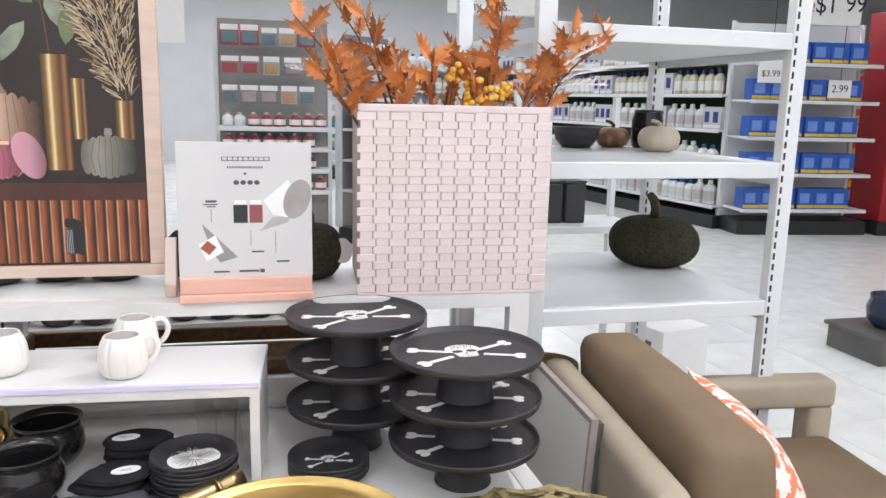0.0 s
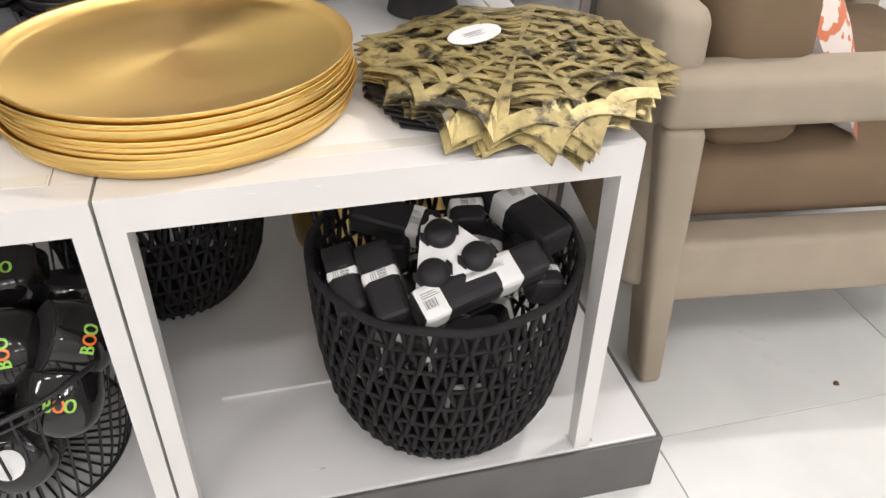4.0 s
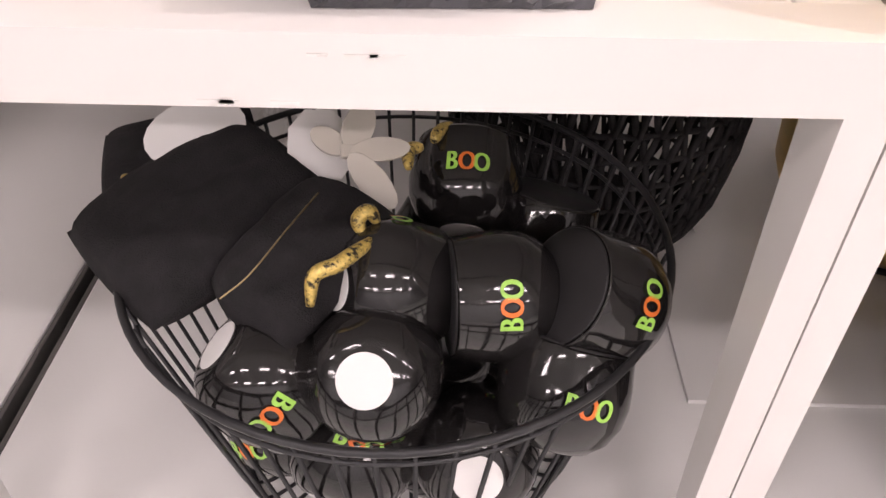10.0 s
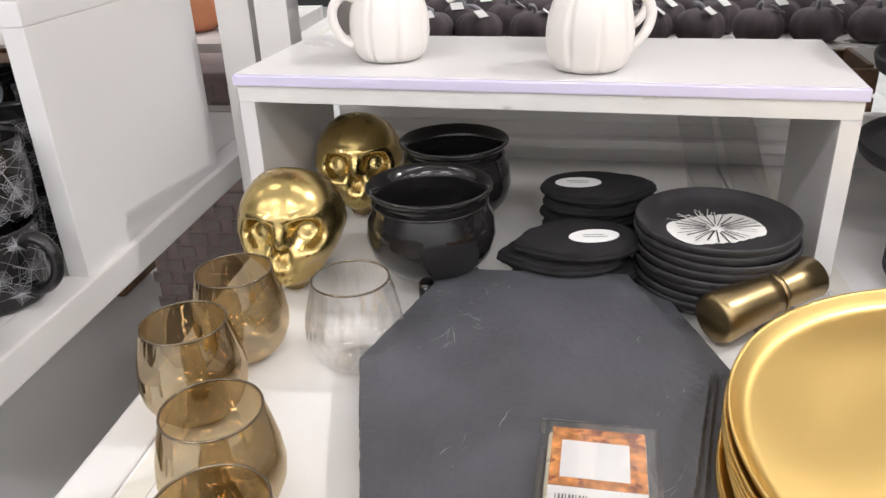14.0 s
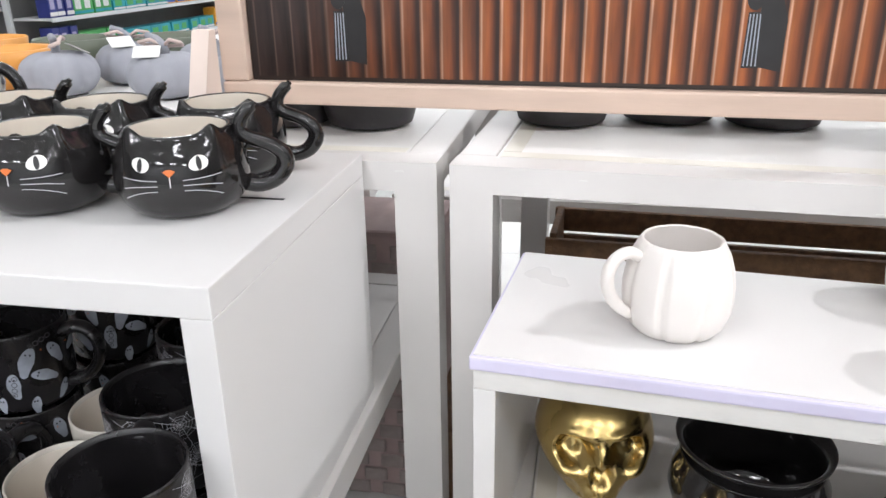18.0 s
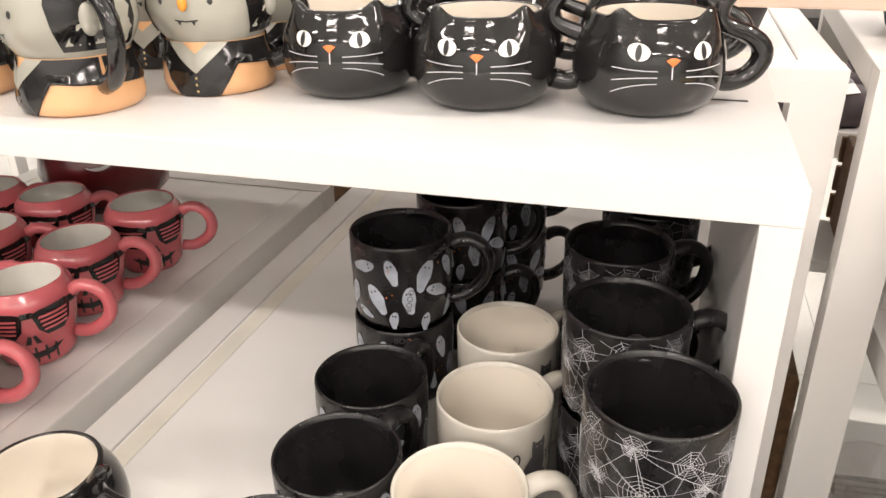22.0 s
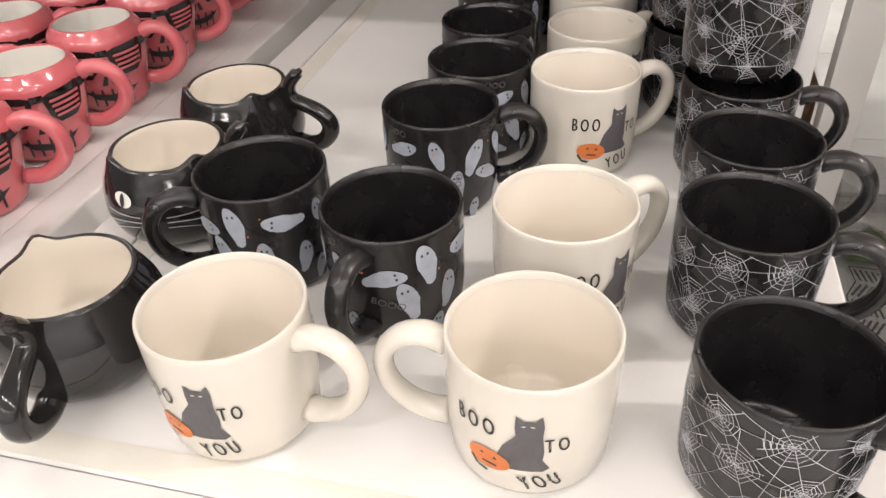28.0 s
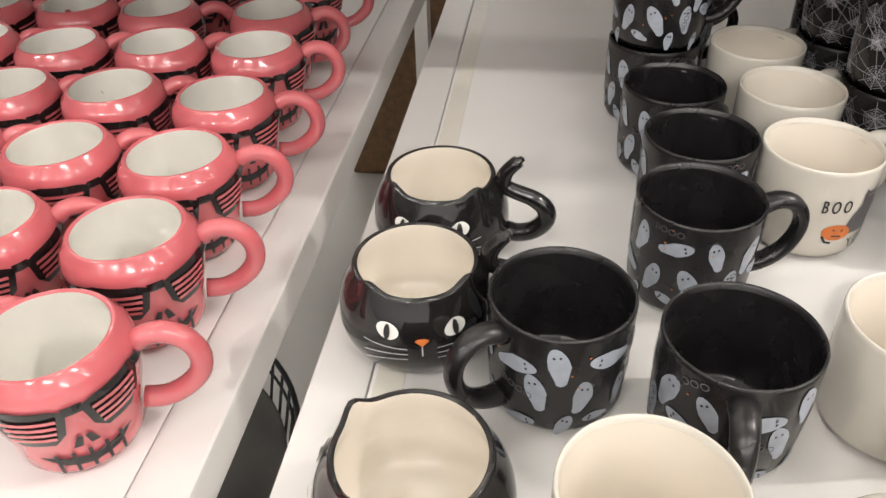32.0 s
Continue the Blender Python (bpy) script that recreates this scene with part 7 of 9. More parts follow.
WOODPALE = mat("pale_wood", (0.74, 0.62, 0.54), 0.5, vary=0.05, scale=8)
# framed picture: cabinet, gold vases and pumpkins
fp = empty("framed_picture", pose(-0.612, 1.962, BACKTOP + 0.0005, 0, 0, -2.2), "large pale wood framed picture of pumpkins on a slatted cabinet", "picture")
FW, F0, F1 = 0.428, 0.042, 0.99
part("frame_rail", boxm(-FW, -0.018, F0, FW, 0.018, F0 + 0.028, 0.003), WOODP, fp)
part("frame_rail", boxm(-FW, -0.018, F1 - 0.038, FW, 0.018, F1, 0.003), WOODP, fp)
for s in (-1, 1):
    part("frame_stile", boxm(min(s * FW, s * (FW - 0.036)), -0.0175, F0 + 0.0285, max(s * FW, s * (FW - 0.036)), 0.0175, F1 - 0.0385, 0.003), WOODP, fp)
    part("foot", boxm(s * FW - 0.012 + s * 0.014, -0.075, 0.0, s * FW + 0.012 + s * 0.014, 0.075, 0.030, 0.003), WOODP, fp)
    wedge = bmesh.new()
    for f in (raised([[(-0.070, 0.0302), (-0.020, 0.0302), (-0.0195, 0.135), (-0.034, 0.135)]], 0.012, 0.024),):
        me = bpy.data.meshes.new("wedge_shape")
        f.to_mesh(me)
        f.free()
        wedge.from_mesh(me)
        bpy.data.meshes.remove(me)
    part("bracket", wedge, WOODPALE, fp, "slanted pale wood bracket", m=pose(s * (FW + 0.014), 0, 0, 0, 0, 90))
XL, XR = -FW + 0.037, FW - 0.037
SB, ST = F0 + 0.034, F0 + 0.182  # slatted part
part("picture_backing", boxm(XL, -0.004, F0 + 0.0286, XR, 0.004, F1 - 0.0386), mat("dark_brown_print", (0.026, 0.016, 0.012), 0.35, vary=0.3, scale=3), fp, "dark brown background of the picture")
PIC = -0.0042
SLAT = bpy.data.materials.new("slat_print")
SLAT.use_nodes = True
nt = SLAT.node_tree
tc, sx, m1, fr, r1, mr, mx = (nt.nodes.new(k) for k in ("ShaderNodeTexCoord", "ShaderNodeSeparateXYZ", "ShaderNodeMath", "ShaderNodeMath", "ShaderNodeValToRGB", "ShaderNodeMapRange", "ShaderNodeMixRGB"))
m1.operation, fr.operation = "MULTIPLY", "FRACT"
m1.inputs[1].default_value = 1 / 0.0243
nt.links.new(tc.outputs["Object"], sx.inputs[0])
nt.links.new(sx.outputs["X"], m1.inputs[0])
nt.links.new(m1.outputs[0], fr.inputs[0])
nt.links.new(fr.outputs[0], r1.inputs["Fac"])
cr = r1.color_ramp
cr.elements[0].position, cr.elements[0].color = 0.0, (0.045, 0.015, 0.008, 1)
cr.elements[1].position, cr.elements[1].color = 1.0, (0.06, 0.02, 0.008, 1)
for pos, c in ((0.12, (0.035, 0.012, 0.007, 1)), (0.19, (0.35, 0.15, 0.07, 1)), (0.27, (0.72, 0.42, 0.27, 1)), (0.34, (0.36, 0.11, 0.028, 1)), (0.60, (0.34, 0.095, 0.022, 1)), (0.84, (0.16, 0.04, 0.012, 1))):
    e = cr.elements.new(pos)
    e.color = c
mr.inputs["From Min"].default_value, mr.inputs["From Max"].default_value = -0.33, -0.05
mr.inputs["To Min"].default_value, mr.inputs["To Max"].default_value = 0.0, 1.0
nt.links.new(sx.outputs["X"], mr.inputs["Value"])
nt.links.new(mr.outputs["Result"], mx.inputs[0])
r2 = nt.nodes.new("ShaderNodeValToRGB")
r2.color_ramp.elements[0].position, r2.color_ramp.elements[0].color = 0.0, (0.022, 0.014, 0.012, 1)
r2.color_ramp.elements[1].position, r2.color_ramp.elements[1].color = 1.0, (0.03, 0.018, 0.014, 1)
for pos, c in ((0.25, (0.03, 0.018, 0.014, 1)), (0.32, (0.12, 0.075, 0.06, 1)), (0.40, (0.04, 0.022, 0.018, 1))):
    e = r2.color_ramp.elements.new(pos)
    e.color = c
nt.links.new(fr.outputs[0], r2.inputs["Fac"])
nt.links.new(r2.outputs["Color"], mx.inputs[1])
nt.links.new(r1.outputs["Color"], mx.inputs[2])
gm, gn, gr, gx = (nt.nodes.new(k) for k in ("ShaderNodeMapping", "ShaderNodeTexNoise", "ShaderNodeMapRange", "ShaderNodeMixRGB"))
gm.inputs["Scale"].default_value = (90, 1, 9)
gn.inputs["Scale"].default_value, gn.inputs["Detail"].default_value = 1.0, 6
gr.inputs["From Min"].default_value, gr.inputs["From Max"].default_value = 0.3, 0.7
gr.inputs["To Min"].default_value, gr.inputs["To Max"].default_value = 0.45, 1.12
gx.blend_type = "MULTIPLY"
gx.inputs[0].default_value = 1.0
nt.links.new(tc.outputs["Object"], gm.inputs["Vector"])
nt.links.new(gm.outputs["Vector"], gn.inputs["Vector"])
nt.links.new(gn.outputs["Fac"], gr.inputs["Value"])
nt.links.new(mx.outputs["Color"], gx.inputs[1])
nt.links.new(gr.outputs["Result"], gx.inputs[2])
nt.links.new(gx.outputs["Color"], nt.nodes["Principled BSDF"].inputs["Base Color"])
nt.nodes["Principled BSDF"].inputs["Roughness"].default_value = 0.3
part("slat_picture", raised([rect(XL, SB, XR, ST)], PIC, 0.0006), SLAT, fp, "printed reddish slatted cabinet front")
part("shelf_picture", raised([rect(XL, ST, XR, ST + 0.040)], PIC, 0.0008), mat("dark_red_wood_print", (0.070, 0.022, 0.014), 0.3, vary=0.3, scale=8), fp, "printed dark wooden shelf")
for tx in (-0.268, 0.213):
    part("tassel_shadow", raised([[(tx + 0.004, SB + 0.022), (tx + 0.033, SB + 0.016), (tx + 0.034, SB + 0.072), (tx + 0.026, SB + 0.098), (tx + 0.006, SB + 0.108)]], PIC - 0.0006, 0.0004), INKBLK, fp)
    part("tassel_picture", raised([[(tx - 0.009, SB + 0.020), (tx + 0.010, SB + 0.020), (tx + 0.008, SB + 0.080), (tx - 0.007, SB + 0.080)], blob(tx - 0.001, SB + 0.094, 0.009, 0.012, 0, 14)], PIC - 0.0010, 0.0005), INKBLK, fp)
    part("tassel_threads", raised([strip((tx - 0.0065 + 0.0042 * k, SB + 0.022), (tx - 0.005 + 0.0034 * k, SB + 0.078), 0.0014) for k in range(4)], PIC - 0.0015, 0.0003), GHOST, fp, "pale tassel threads")


def shaded_print(name, x0, x1, stops, fleck=0.0):
    """Printed shading: a colour ramp across the width x0 to x1 of the picture, with a little fleck."""
    m = bpy.data.materials.new(name)
    m.use_nodes = True
    nt = m.node_tree
    tc, sx, mr, rp, nz, ad = (nt.nodes.new(k) for k in ("ShaderNodeTexCoord", "ShaderNodeSeparateXYZ", "ShaderNodeMapRange", "ShaderNodeValToRGB", "ShaderNodeTexNoise", "ShaderNodeMath"))
    mr.inputs["From Min"].default_value, mr.inputs["From Max"].default_value = x0, x1
    nz.inputs["Scale"].default_value = 30
    ad.operation = "MULTIPLY_ADD"
    ad.inputs[1].default_value = fleck
    nt.links.new(tc.outputs["Object"], sx.inputs[0])
    nt.links.new(tc.outputs["Object"], nz.inputs["Vector"])
    nt.links.new(sx.outputs["X"], mr.inputs["Value"])
    nt.links.new(nz.outputs["Fac"], ad.inputs[0])
    nt.links.new(mr.outputs["Result"], ad.inputs[2])
    nt.links.new(ad.outputs[0], rp.inputs["Fac"])
    cr = rp.color_ramp
    cr.elements[0].position, cr.elements[0].color = stops[0][0], (*stops[0][1], 1)
    cr.elements[1].position, cr.elements[1].color = stops[-1][0], (*stops[-1][1], 1)
    for pos, c in stops[1:-1]:
        cr.elements.new(pos).color = (*c, 1)
    nt.links.new(rp.outputs["Color"], nt.nodes["Principled BSDF"].inputs["Base Color"])
    nt.nodes["Principled BSDF"].inputs["Roughness"].default_value = 0.35
    return m


zb = ST + 0.042
GOLDRAMP = ((0.0, (0.05, 0.022, 0.01)), (0.20, (0.20, 0.11, 0.03)), (0.33, (0.74, 0.58, 0.30)), (0.43, (0.30, 0.16, 0.04)), (0.72, (0.07, 0.03, 0.012)), (0.88, (0.30, 0.13, 0.04)), (1.0, (0.05, 0.02, 0.01)))
for x0, x1, z0, z1 in ((0.176, 0.234, zb + 0.028, zb + 0.290), (0.236, 0.268, zb + 0.10, zb + 0.238), (0.330, 0.371, zb + 0.10, zb + 0.190)):
    part("gold_vase_picture", raised([rect(x0, z0, x1, z1)], PIC, 0.0005), shaded_print("gold_vase_print", x0, x1, GOLDRAMP, 0.05), fp, "printed gold vase")


def gourd(cx, z0, rx, rz, n=7):
    return [blob(cx + rx * 0.74 * (2 * k / (n - 1) - 1), z0 + rz, rx * (0.30 - 0.03 * abs(k - (n - 1) / 2)), rz * (1 - 0.05 * abs(k - (n - 1) / 2) ** 1.3), 0, 20) for k in range(n)]


CREAMRAMP = ((0.0, (0.10, 0.045, 0.03)), (0.22, (0.40, 0.20, 0.12)), (0.5, (0.50, 0.33, 0.23)), (0.8, (0.20, 0.11, 0.07)), (1.0, (0.035, 0.02, 0.014)))
PINKRAMP = ((0.0, (0.34, 0.09, 0.11)), (0.4, (0.58, 0.19, 0.24)), (0.75, (0.34, 0.09, 0.13)), (1.0, (0.16, 0.05, 0.06)))
GREYRAMP = ((0.0, (0.07, 0.065, 0.05)), (0.35, (0.27, 0.26, 0.21)), (0.7, (0.15, 0.145, 0.115)), (1.0, (0.03, 0.028, 0.022)))
SEAM = mat("seam_print", (0.10, 0.060, 0.045), 0.4, bump=0)
for k, (cx, z0, rx, rz, ramp, nm) in enumerate(((0.091, zb + 0.008, 0.088, 0.100, CREAMRAMP, "cream"), (0.064, zb + 0.004, 0.062, 0.048, PINKRAMP, "pink"), (0.310, zb + 0.008, 0.064, 0.052, GREYRAMP, "grey"), (-0.20, zb + 0.004, 0.09, 0.08, CREAMRAMP, "cream"))):
    pm = shaded_print(nm + "_pumpkin_print", cx - rx, cx + rx, ramp, 0.10)
    y = PIC - 0.0006 - 0.0012 * k
    ribs = gourd(cx, z0, rx, rz)
    for q, g1 in enumerate(ribs):
        part("pumpkin_picture", raised([g1], y, 0.0003 + 0.00005 * q), pm, fp, "printed " + nm + " pumpkin rib")
    for q in range(len(ribs) - 1):
        xm = cx + rx * 0.74 * (2 * (q + 0.5) / (len(ribs) - 1) - 1)
        part("seam_picture", raised([strip((xm * 0.75 + cx * 0.25, z0 + rz * 0.12), (xm, z0 + rz), 0.0012), strip((xm, z0 + rz), (xm * 0.7 + cx * 0.3, z0 + rz * 1.88), 0.0012)], y - 0.0007, 0.0002), SEAM, fp)
STEMP = shaded_print("stem_print", 0.06, 0.10, ((0.0, (0.42, 0.28, 0.16)), (1.0, (0.22, 0.13, 0.08))))
part("stem_picture", raised([[(0.086, zb + 0.200), (0.104, zb + 0.200), (0.094, zb + 0.215), (0.086, zb + 0.238), (0.072, zb + 0.244), (0.070, zb + 0.236), (0.080, zb + 0.230)]], PIC - 0.0012, 0.0005), STEMP, fp)
part("stem_picture", raised([[(0.302, zb + 0.110), (0.320, zb + 0.110), (0.318, zb + 0.126), (0.304, zb + 0.126)]], PIC - 0.0036, 0.0005), mat("grey_stem_print", (0.28, 0.27, 0.22), 0.4, bump=0), fp)
part("lid_picture", raised([blob(0.140, zb + 0.062, 0.033, 0.056, 0.35, 22)], PIC - 0.0050, 0.0005), shaded_print("pink_lid_print", 0.105, 0.175, ((0.0, (0.62, 0.30, 0.36)), (0.5, (0.50, 0.26, 0.30)), (1.0, (0.22, 0.09, 0.10)))), fp, "printed pink lid")
part("candle_flame_picture", raised([rect(0.018, zb + 0.086, 0.100, zb + 0.094)], PIC - 0.0050, 0.0004), mat("candle_print", (0.80, 0.50, 0.34), 0.4, bump=0), fp)
rnd = random.Random(4)
for tone, (c, count) in enumerate((((0.30, 0.19, 0.09), 150), ((0.50, 0.36, 0.20), 190), ((0.66, 0.52, 0.34), 150))):
    pl = []
    for k in range(count):
        s = rnd.random() ** 0.8
        way = rnd.uniform(-1, 1)
        bx, bz = 0.352 - 0.055 * s + way * 0.100 * (0.15 + 0.85 * s) - 0.02 * s, zb + 0.19 + 0.33 * s
        a = 1.57 - way * 0.9 + rnd.uniform(-0.5, 0.5) + 0.35
        L = rnd.uniform(0.015, 0.050)
        if bx + L * math.cos(a) < XR - 0.004 and bx < XR - 0.006:
            pl.append(strip((bx, bz), (bx + L * math.cos(a), bz + L * math.sin(a)), rnd.uniform(0.0014, 0.0030)))
    tagged(part("plume_picture", raised(pl, PIC - 0.0014 - 0.0005 * tone, 0.0003), mat("dried_plume_print", tuple(0.72 * q for q in c), 0.5, vary=0.3, scale=60, bump=0), fp, "printed dried grass plumes"), kind="stuff")
LEAFA, LEAFB = mat("olive_leaf_print", (0.15, 0.17, 0.08), 0.45, vary=0.5, scale=14, bump=0), mat("grey_leaf_print", (0.22, 0.24, 0.17), 0.45, vary=0.5, scale=14, bump=0)
for k, (lx, lz, a, L) in enumerate(((0.055, 0.400, 2.2, 0.10), (0.085, 0.420, 2.9, 0.11), (0.150, 0.360, 2.5, 0.12), (0.170, 0.400, 0.9, 0.09), (0.195, 0.420, -2.6, 0.10), (0.245, 0.400, 3.0, 0.09), (0.205, 0.460, 1.2, 0.11), (0.10, 0.47, 0.4, 0.10), (0.02, 0.45, 2.0, 0.10))):
    leaf = [(0, 0), (0.017, 0.22 * L), (0.021, 0.5 * L), (0.013, 0.8 * L), (0, L), (-0.013, 0.8 * L), (-0.020, 0.5 * L), (-0.015, 0.2 * L)]
    part("leaf_picture", raised(turn_polys([leaf], a, lx, zb + lz), PIC - 0.0010 - 0.0002 * k, 0.0002), LEAFA if k % 2 else LEAFB, fp, "printed olive leaf")
part("branch_picture", raised([strip((0.196, zb + 0.29), (0.190, zb + 0.36), 0.0025), strip((0.190, zb + 0.36), (0.17, zb + 0.52), 0.0025), strip((0.186, zb + 0.40), (0.06, zb + 0.46), 0.002)], PIC - 0.0008, 0.0003), STEM, fp)

# dark dishes under and behind the picture
ds = None
for dx, dy in ((-1.00, 2.09), (-0.61, 2.105), (-0.465, 2.135), (-0.33, 2.12), (-0.88, 2.085)):
    if ds is None:
        ds = empty("dark_bowl", pose(dx, dy, BACKTOP + 0.0005), "dark grey stoneware bowl behind the picture", "bowl", "dark bowls")
        part("bowl", lathe([(0, 0), (0.05, 0.0), (0.060, 0.004), (0.068, 0.03), (0.07, 0.055), (0.066, 0.055), (0.062, 0.03), (0, 0.01)], 36), BLKSTONE, ds, smooth=True)
        if dx < -0.74:
            ds.matrix_basis.translation.z = 0.9785
    else:
        o = copy_thing(ds, pose(dx, dy, 0.9785 if dx < -0.74 else BACKTOP + 0.0005))

# ---- velvet pumpkins, bowls ----
vp = pumpkin(0.068, 0.085, 8, GREYPK, GREYPK, "grey velvet pumpkin tied with a blush ribbon", "grey velvet pumpkins", dip=0.10, stem_h=0.03, name="velvet_pumpkin")
bm = bmesh.new()
for s in (-1, 1):
    tube([(0, 0, 0.084), (s * 0.018, -0.01, 0.096), (s * 0.038, -0.012, 0.092), (s * 0.034, 0.004, 0.086), (0, 0, 0.084)], 0.0035, 6, bm)
part("ribbon", bm, RIBBON, vp, "blush ribbon bow", smooth=True)
part("tag", slab([(-0.022, -0.016), (0.022, -0.016), (0.022, 0.016), (-0.022, 0.016)], 0, 0.0008), PAPER, vp, "white card tag", m=pose(-0.012, -0.036, 0.079, 30, 0, 20))
D2Z = 0.9785
place(vp, [(-1.293, 2.262, 0, D2Z), (-1.150, 2.285, 60, D2Z), (-1.445, 2.40, 30, D2Z), (-1.290, 2.43, 80, D2Z), (-1.15, 2.45, 10, D2Z), (-1.50, 2.26, 120, D2Z), (-1.245, 2.55, 45, D2Z), (-0.98, 2.44, 80, D2Z), (-1.02, 2.25, 20, D2Z)], D2Z)


def bowl(material, label, group):
    t = empty("pumpkin_bowl", pose(0, 0, 0), label, "bowl", group)

    def wob(a, z):
        return 1 - 0.03 * abs(math.cos(5 * a)) ** 4

    part("shell", lathe([(0, 0), (0.045, 0.0), (0.062, 0.015), (0.076, 0.042), (0.080, 0.072), (0.077, 0.074), (0.073, 0.070), (0.071, 0.056)], 48, wobble=wob), material, t, smooth=True)
    part("candle", lathe([(0.0705, 0.057), (0.0, 0.058)], 40), CREAM, t, "cream wax filling")
    return t


ob1 = bowl(ORBOWL, "orange pumpkin-shaped candle bowl", "orange candle bowls")
place(ob1, [(-1.815, 2.47, 0), (-1.630, 2.30, 40), (-1.885, 2.31, 70), (-2.06, 2.42, 70), (-2.02, 2.22, 10), (-1.72, 2.14, 0)], D2Z)
ob2 = bowl(OLIVE, "grey green pumpkin-shaped candle bowl", "green candle bowls")
place(ob2, [(-1.620, 2.48, 0), (-1.437, 2.545, 30)], D2Z)

mp1 = pumpkin(0.058, 0.085, 8, MAUVEPK, GREYPK, "dark mauve velvet pumpkin on the back table", "rows of dark velvet pumpkins", dip=0.10, stem_h=0.02, seg=40, name="velvet_pumpkin")
part("tag", slab([(-0.016, -0.012), (0.016, -0.012), (0.016, 0.012), (-0.016, 0.012)], 0, 0.0008), PAPER, mp1, "white card tag", m=pose(-0.012, -0.036, 0.076, 35, 0, 20))
rnd = random.Random(12)
spots = [(-0.72 + 0.128 * i + (0.06 if j % 2 else 0) + rnd.uniform(-0.01, 0.01), 2.63 + 0.125 * j, rnd.uniform(0, 90)) for j in range(4) for i in range(10)]
place(mp1, spots, 0.7205)
op = pumpkin(0.085, 0.14, 8, ORPK, STEM, "dusty orange velvet pumpkin on the back table", "orange velvet pumpkins", dip=0.09, stem_h=0.03, seg=40, name="velvet_pumpkin")
place(op, [(-1.30, 2.86, 0), (-1.12, 2.90, 30), (-1.50, 2.86, 50), (-1.22, 3.06, 10), (-1.75, 2.85, 10)], 0.7205)

# boxes and crates seen between and behind the tables
cr1 = empty("wicker_crate", pose(-1.555, 2.46, DECK), "brown woven wicker crate behind the tables", "crate")
part("body", boxm(-0.17, -0.10, 0.0, 0.17, 0.10, 0.60, 0.012), WICKER, cr1)
part("rim", tube([(-0.17, -0.10, 0.60), (0.17, -0.10, 0.60), (0.17, 0.10, 0.60), (-0.17, 0.10, 0.60)], 0.010, 8, closed=True), WICKER, cr1)
cr2 = empty("wooden_crate", pose(-0.17, 2.31, 0.6005, 0, 0, -3), "dark brown wooden crate on the lower shelf", "crate")
for k in range(3):
    part("board", boxm(-0.46, -0.09, 0.005 + 0.052 * k, 0.46, -0.078, 0.050 + 0.052 * k, 0.003), WICKER, cr2)
    part("board", boxm(-0.46, 0.078, 0.005 + 0.052 * k, 0.46, 0.09, 0.050 + 0.052 * k, 0.003), WICKER, cr2)
for s in (-1, 1):
    part("end_board", boxm(s * 0.448 - 0.006, -0.076, 0.0, s * 0.448 + 0.006, 0.076, 0.16, 0.003), WICKER, cr2)
gw = empty("grey_woven_bin", pose(-1.06, 2.42, DECK), "grey woven leather bin behind the mug table", "bin")
# same gap shade colour behind the grey strips
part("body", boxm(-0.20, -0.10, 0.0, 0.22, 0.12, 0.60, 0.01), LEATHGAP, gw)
tl = None
for j in range(16):
    for i in range(11):
        if (i + j) % 2 == 0:
            m = pose(-0.181 + 0.038 * i, -0.102, 0.02 + 0.036 * j)
            if tl is None:
                tl = part("strip_over", boxm(-0.025, -0.004, -0.016, 0.025, 0.002, 0.016, 0.003, 1), GREYWEAVE, gw, m=m)
            else:
                again(tl, gw, m)
pb = empty("wicker_crate", pose(-0.745, 2.12, DECK), "brown wicker crate between the tables", "crate")
part("body", boxm(-0.06, -0.06, 0.0, 0.06, 0.18, 0.36, 0.01), WICKER, pb)
wl = empty("leaf_packet", pose(-0.535, 1.90, DECK + 0.0005, 0, 0, -8), "clear wrinkled plastic packet with a green leaf and printed lines", "packet")
bm = bmesh.new()
grid = [[bm.verts.new((-0.15 + 0.30 * i / 24, -0.24 + 0.44 * j / 30, 0.010 + 0.007 * noise.noise((i * 0.42, j * 0.36, 1.7)) + 0.004 * noise.noise((i * 1.1, j * 0.9, 5.1)))) for i in range(25)] for j in range(31)]
for j in range(30):
    for i in range(24):
        bm.faces.new((grid[j][i], grid[j][i + 1], grid[j + 1][i + 1], grid[j + 1][i]))
part("film", bm, CLAM, wl, "clear wrinkled film", smooth=True)
leaf = bmesh.new()
rim = [(-0.075, 0.170), (-0.060, 0.205), (-0.030, 0.235), (-0.005, 0.262), (0.020, 0.235), (0.034, 0.195), (0.048, 0.160), (0.005, 0.148), (-0.040, 0.142)]
mid = leaf.verts.new((-0.012, 0.195, 0.046))
ring = [leaf.verts.new((x, y, 0.022 + 0.004 * (k % 2))) for k, (x, y) in enumerate(rim)]
for p, q in zip(ring, ring[1:] + ring[:1]):
    leaf.faces.new((mid, q, p))
ret = bmesh.ops.extrude_face_region(leaf, geom=leaf.faces[:])
for v in (v for v in ret["geom"] if isinstance(v, bmesh.types.BMVert)):
    v.co.z += 0.002
part("leaf", leaf, LEAFG, wl, "folded green leaf", smooth=True)
left = [(-0.045, 0.125), (-0.034, 0.080), (-0.050, 0.030), (-0.040, -0.020), (-0.055, -0.070), (-0.046, -0.115)]
right = [(0.012, 0.130), (0.024, 0.085), (0.014, 0.035), (0.026, -0.015), (0.012, -0.065), (0.020, -0.105)]
edge = left + right[::-1]
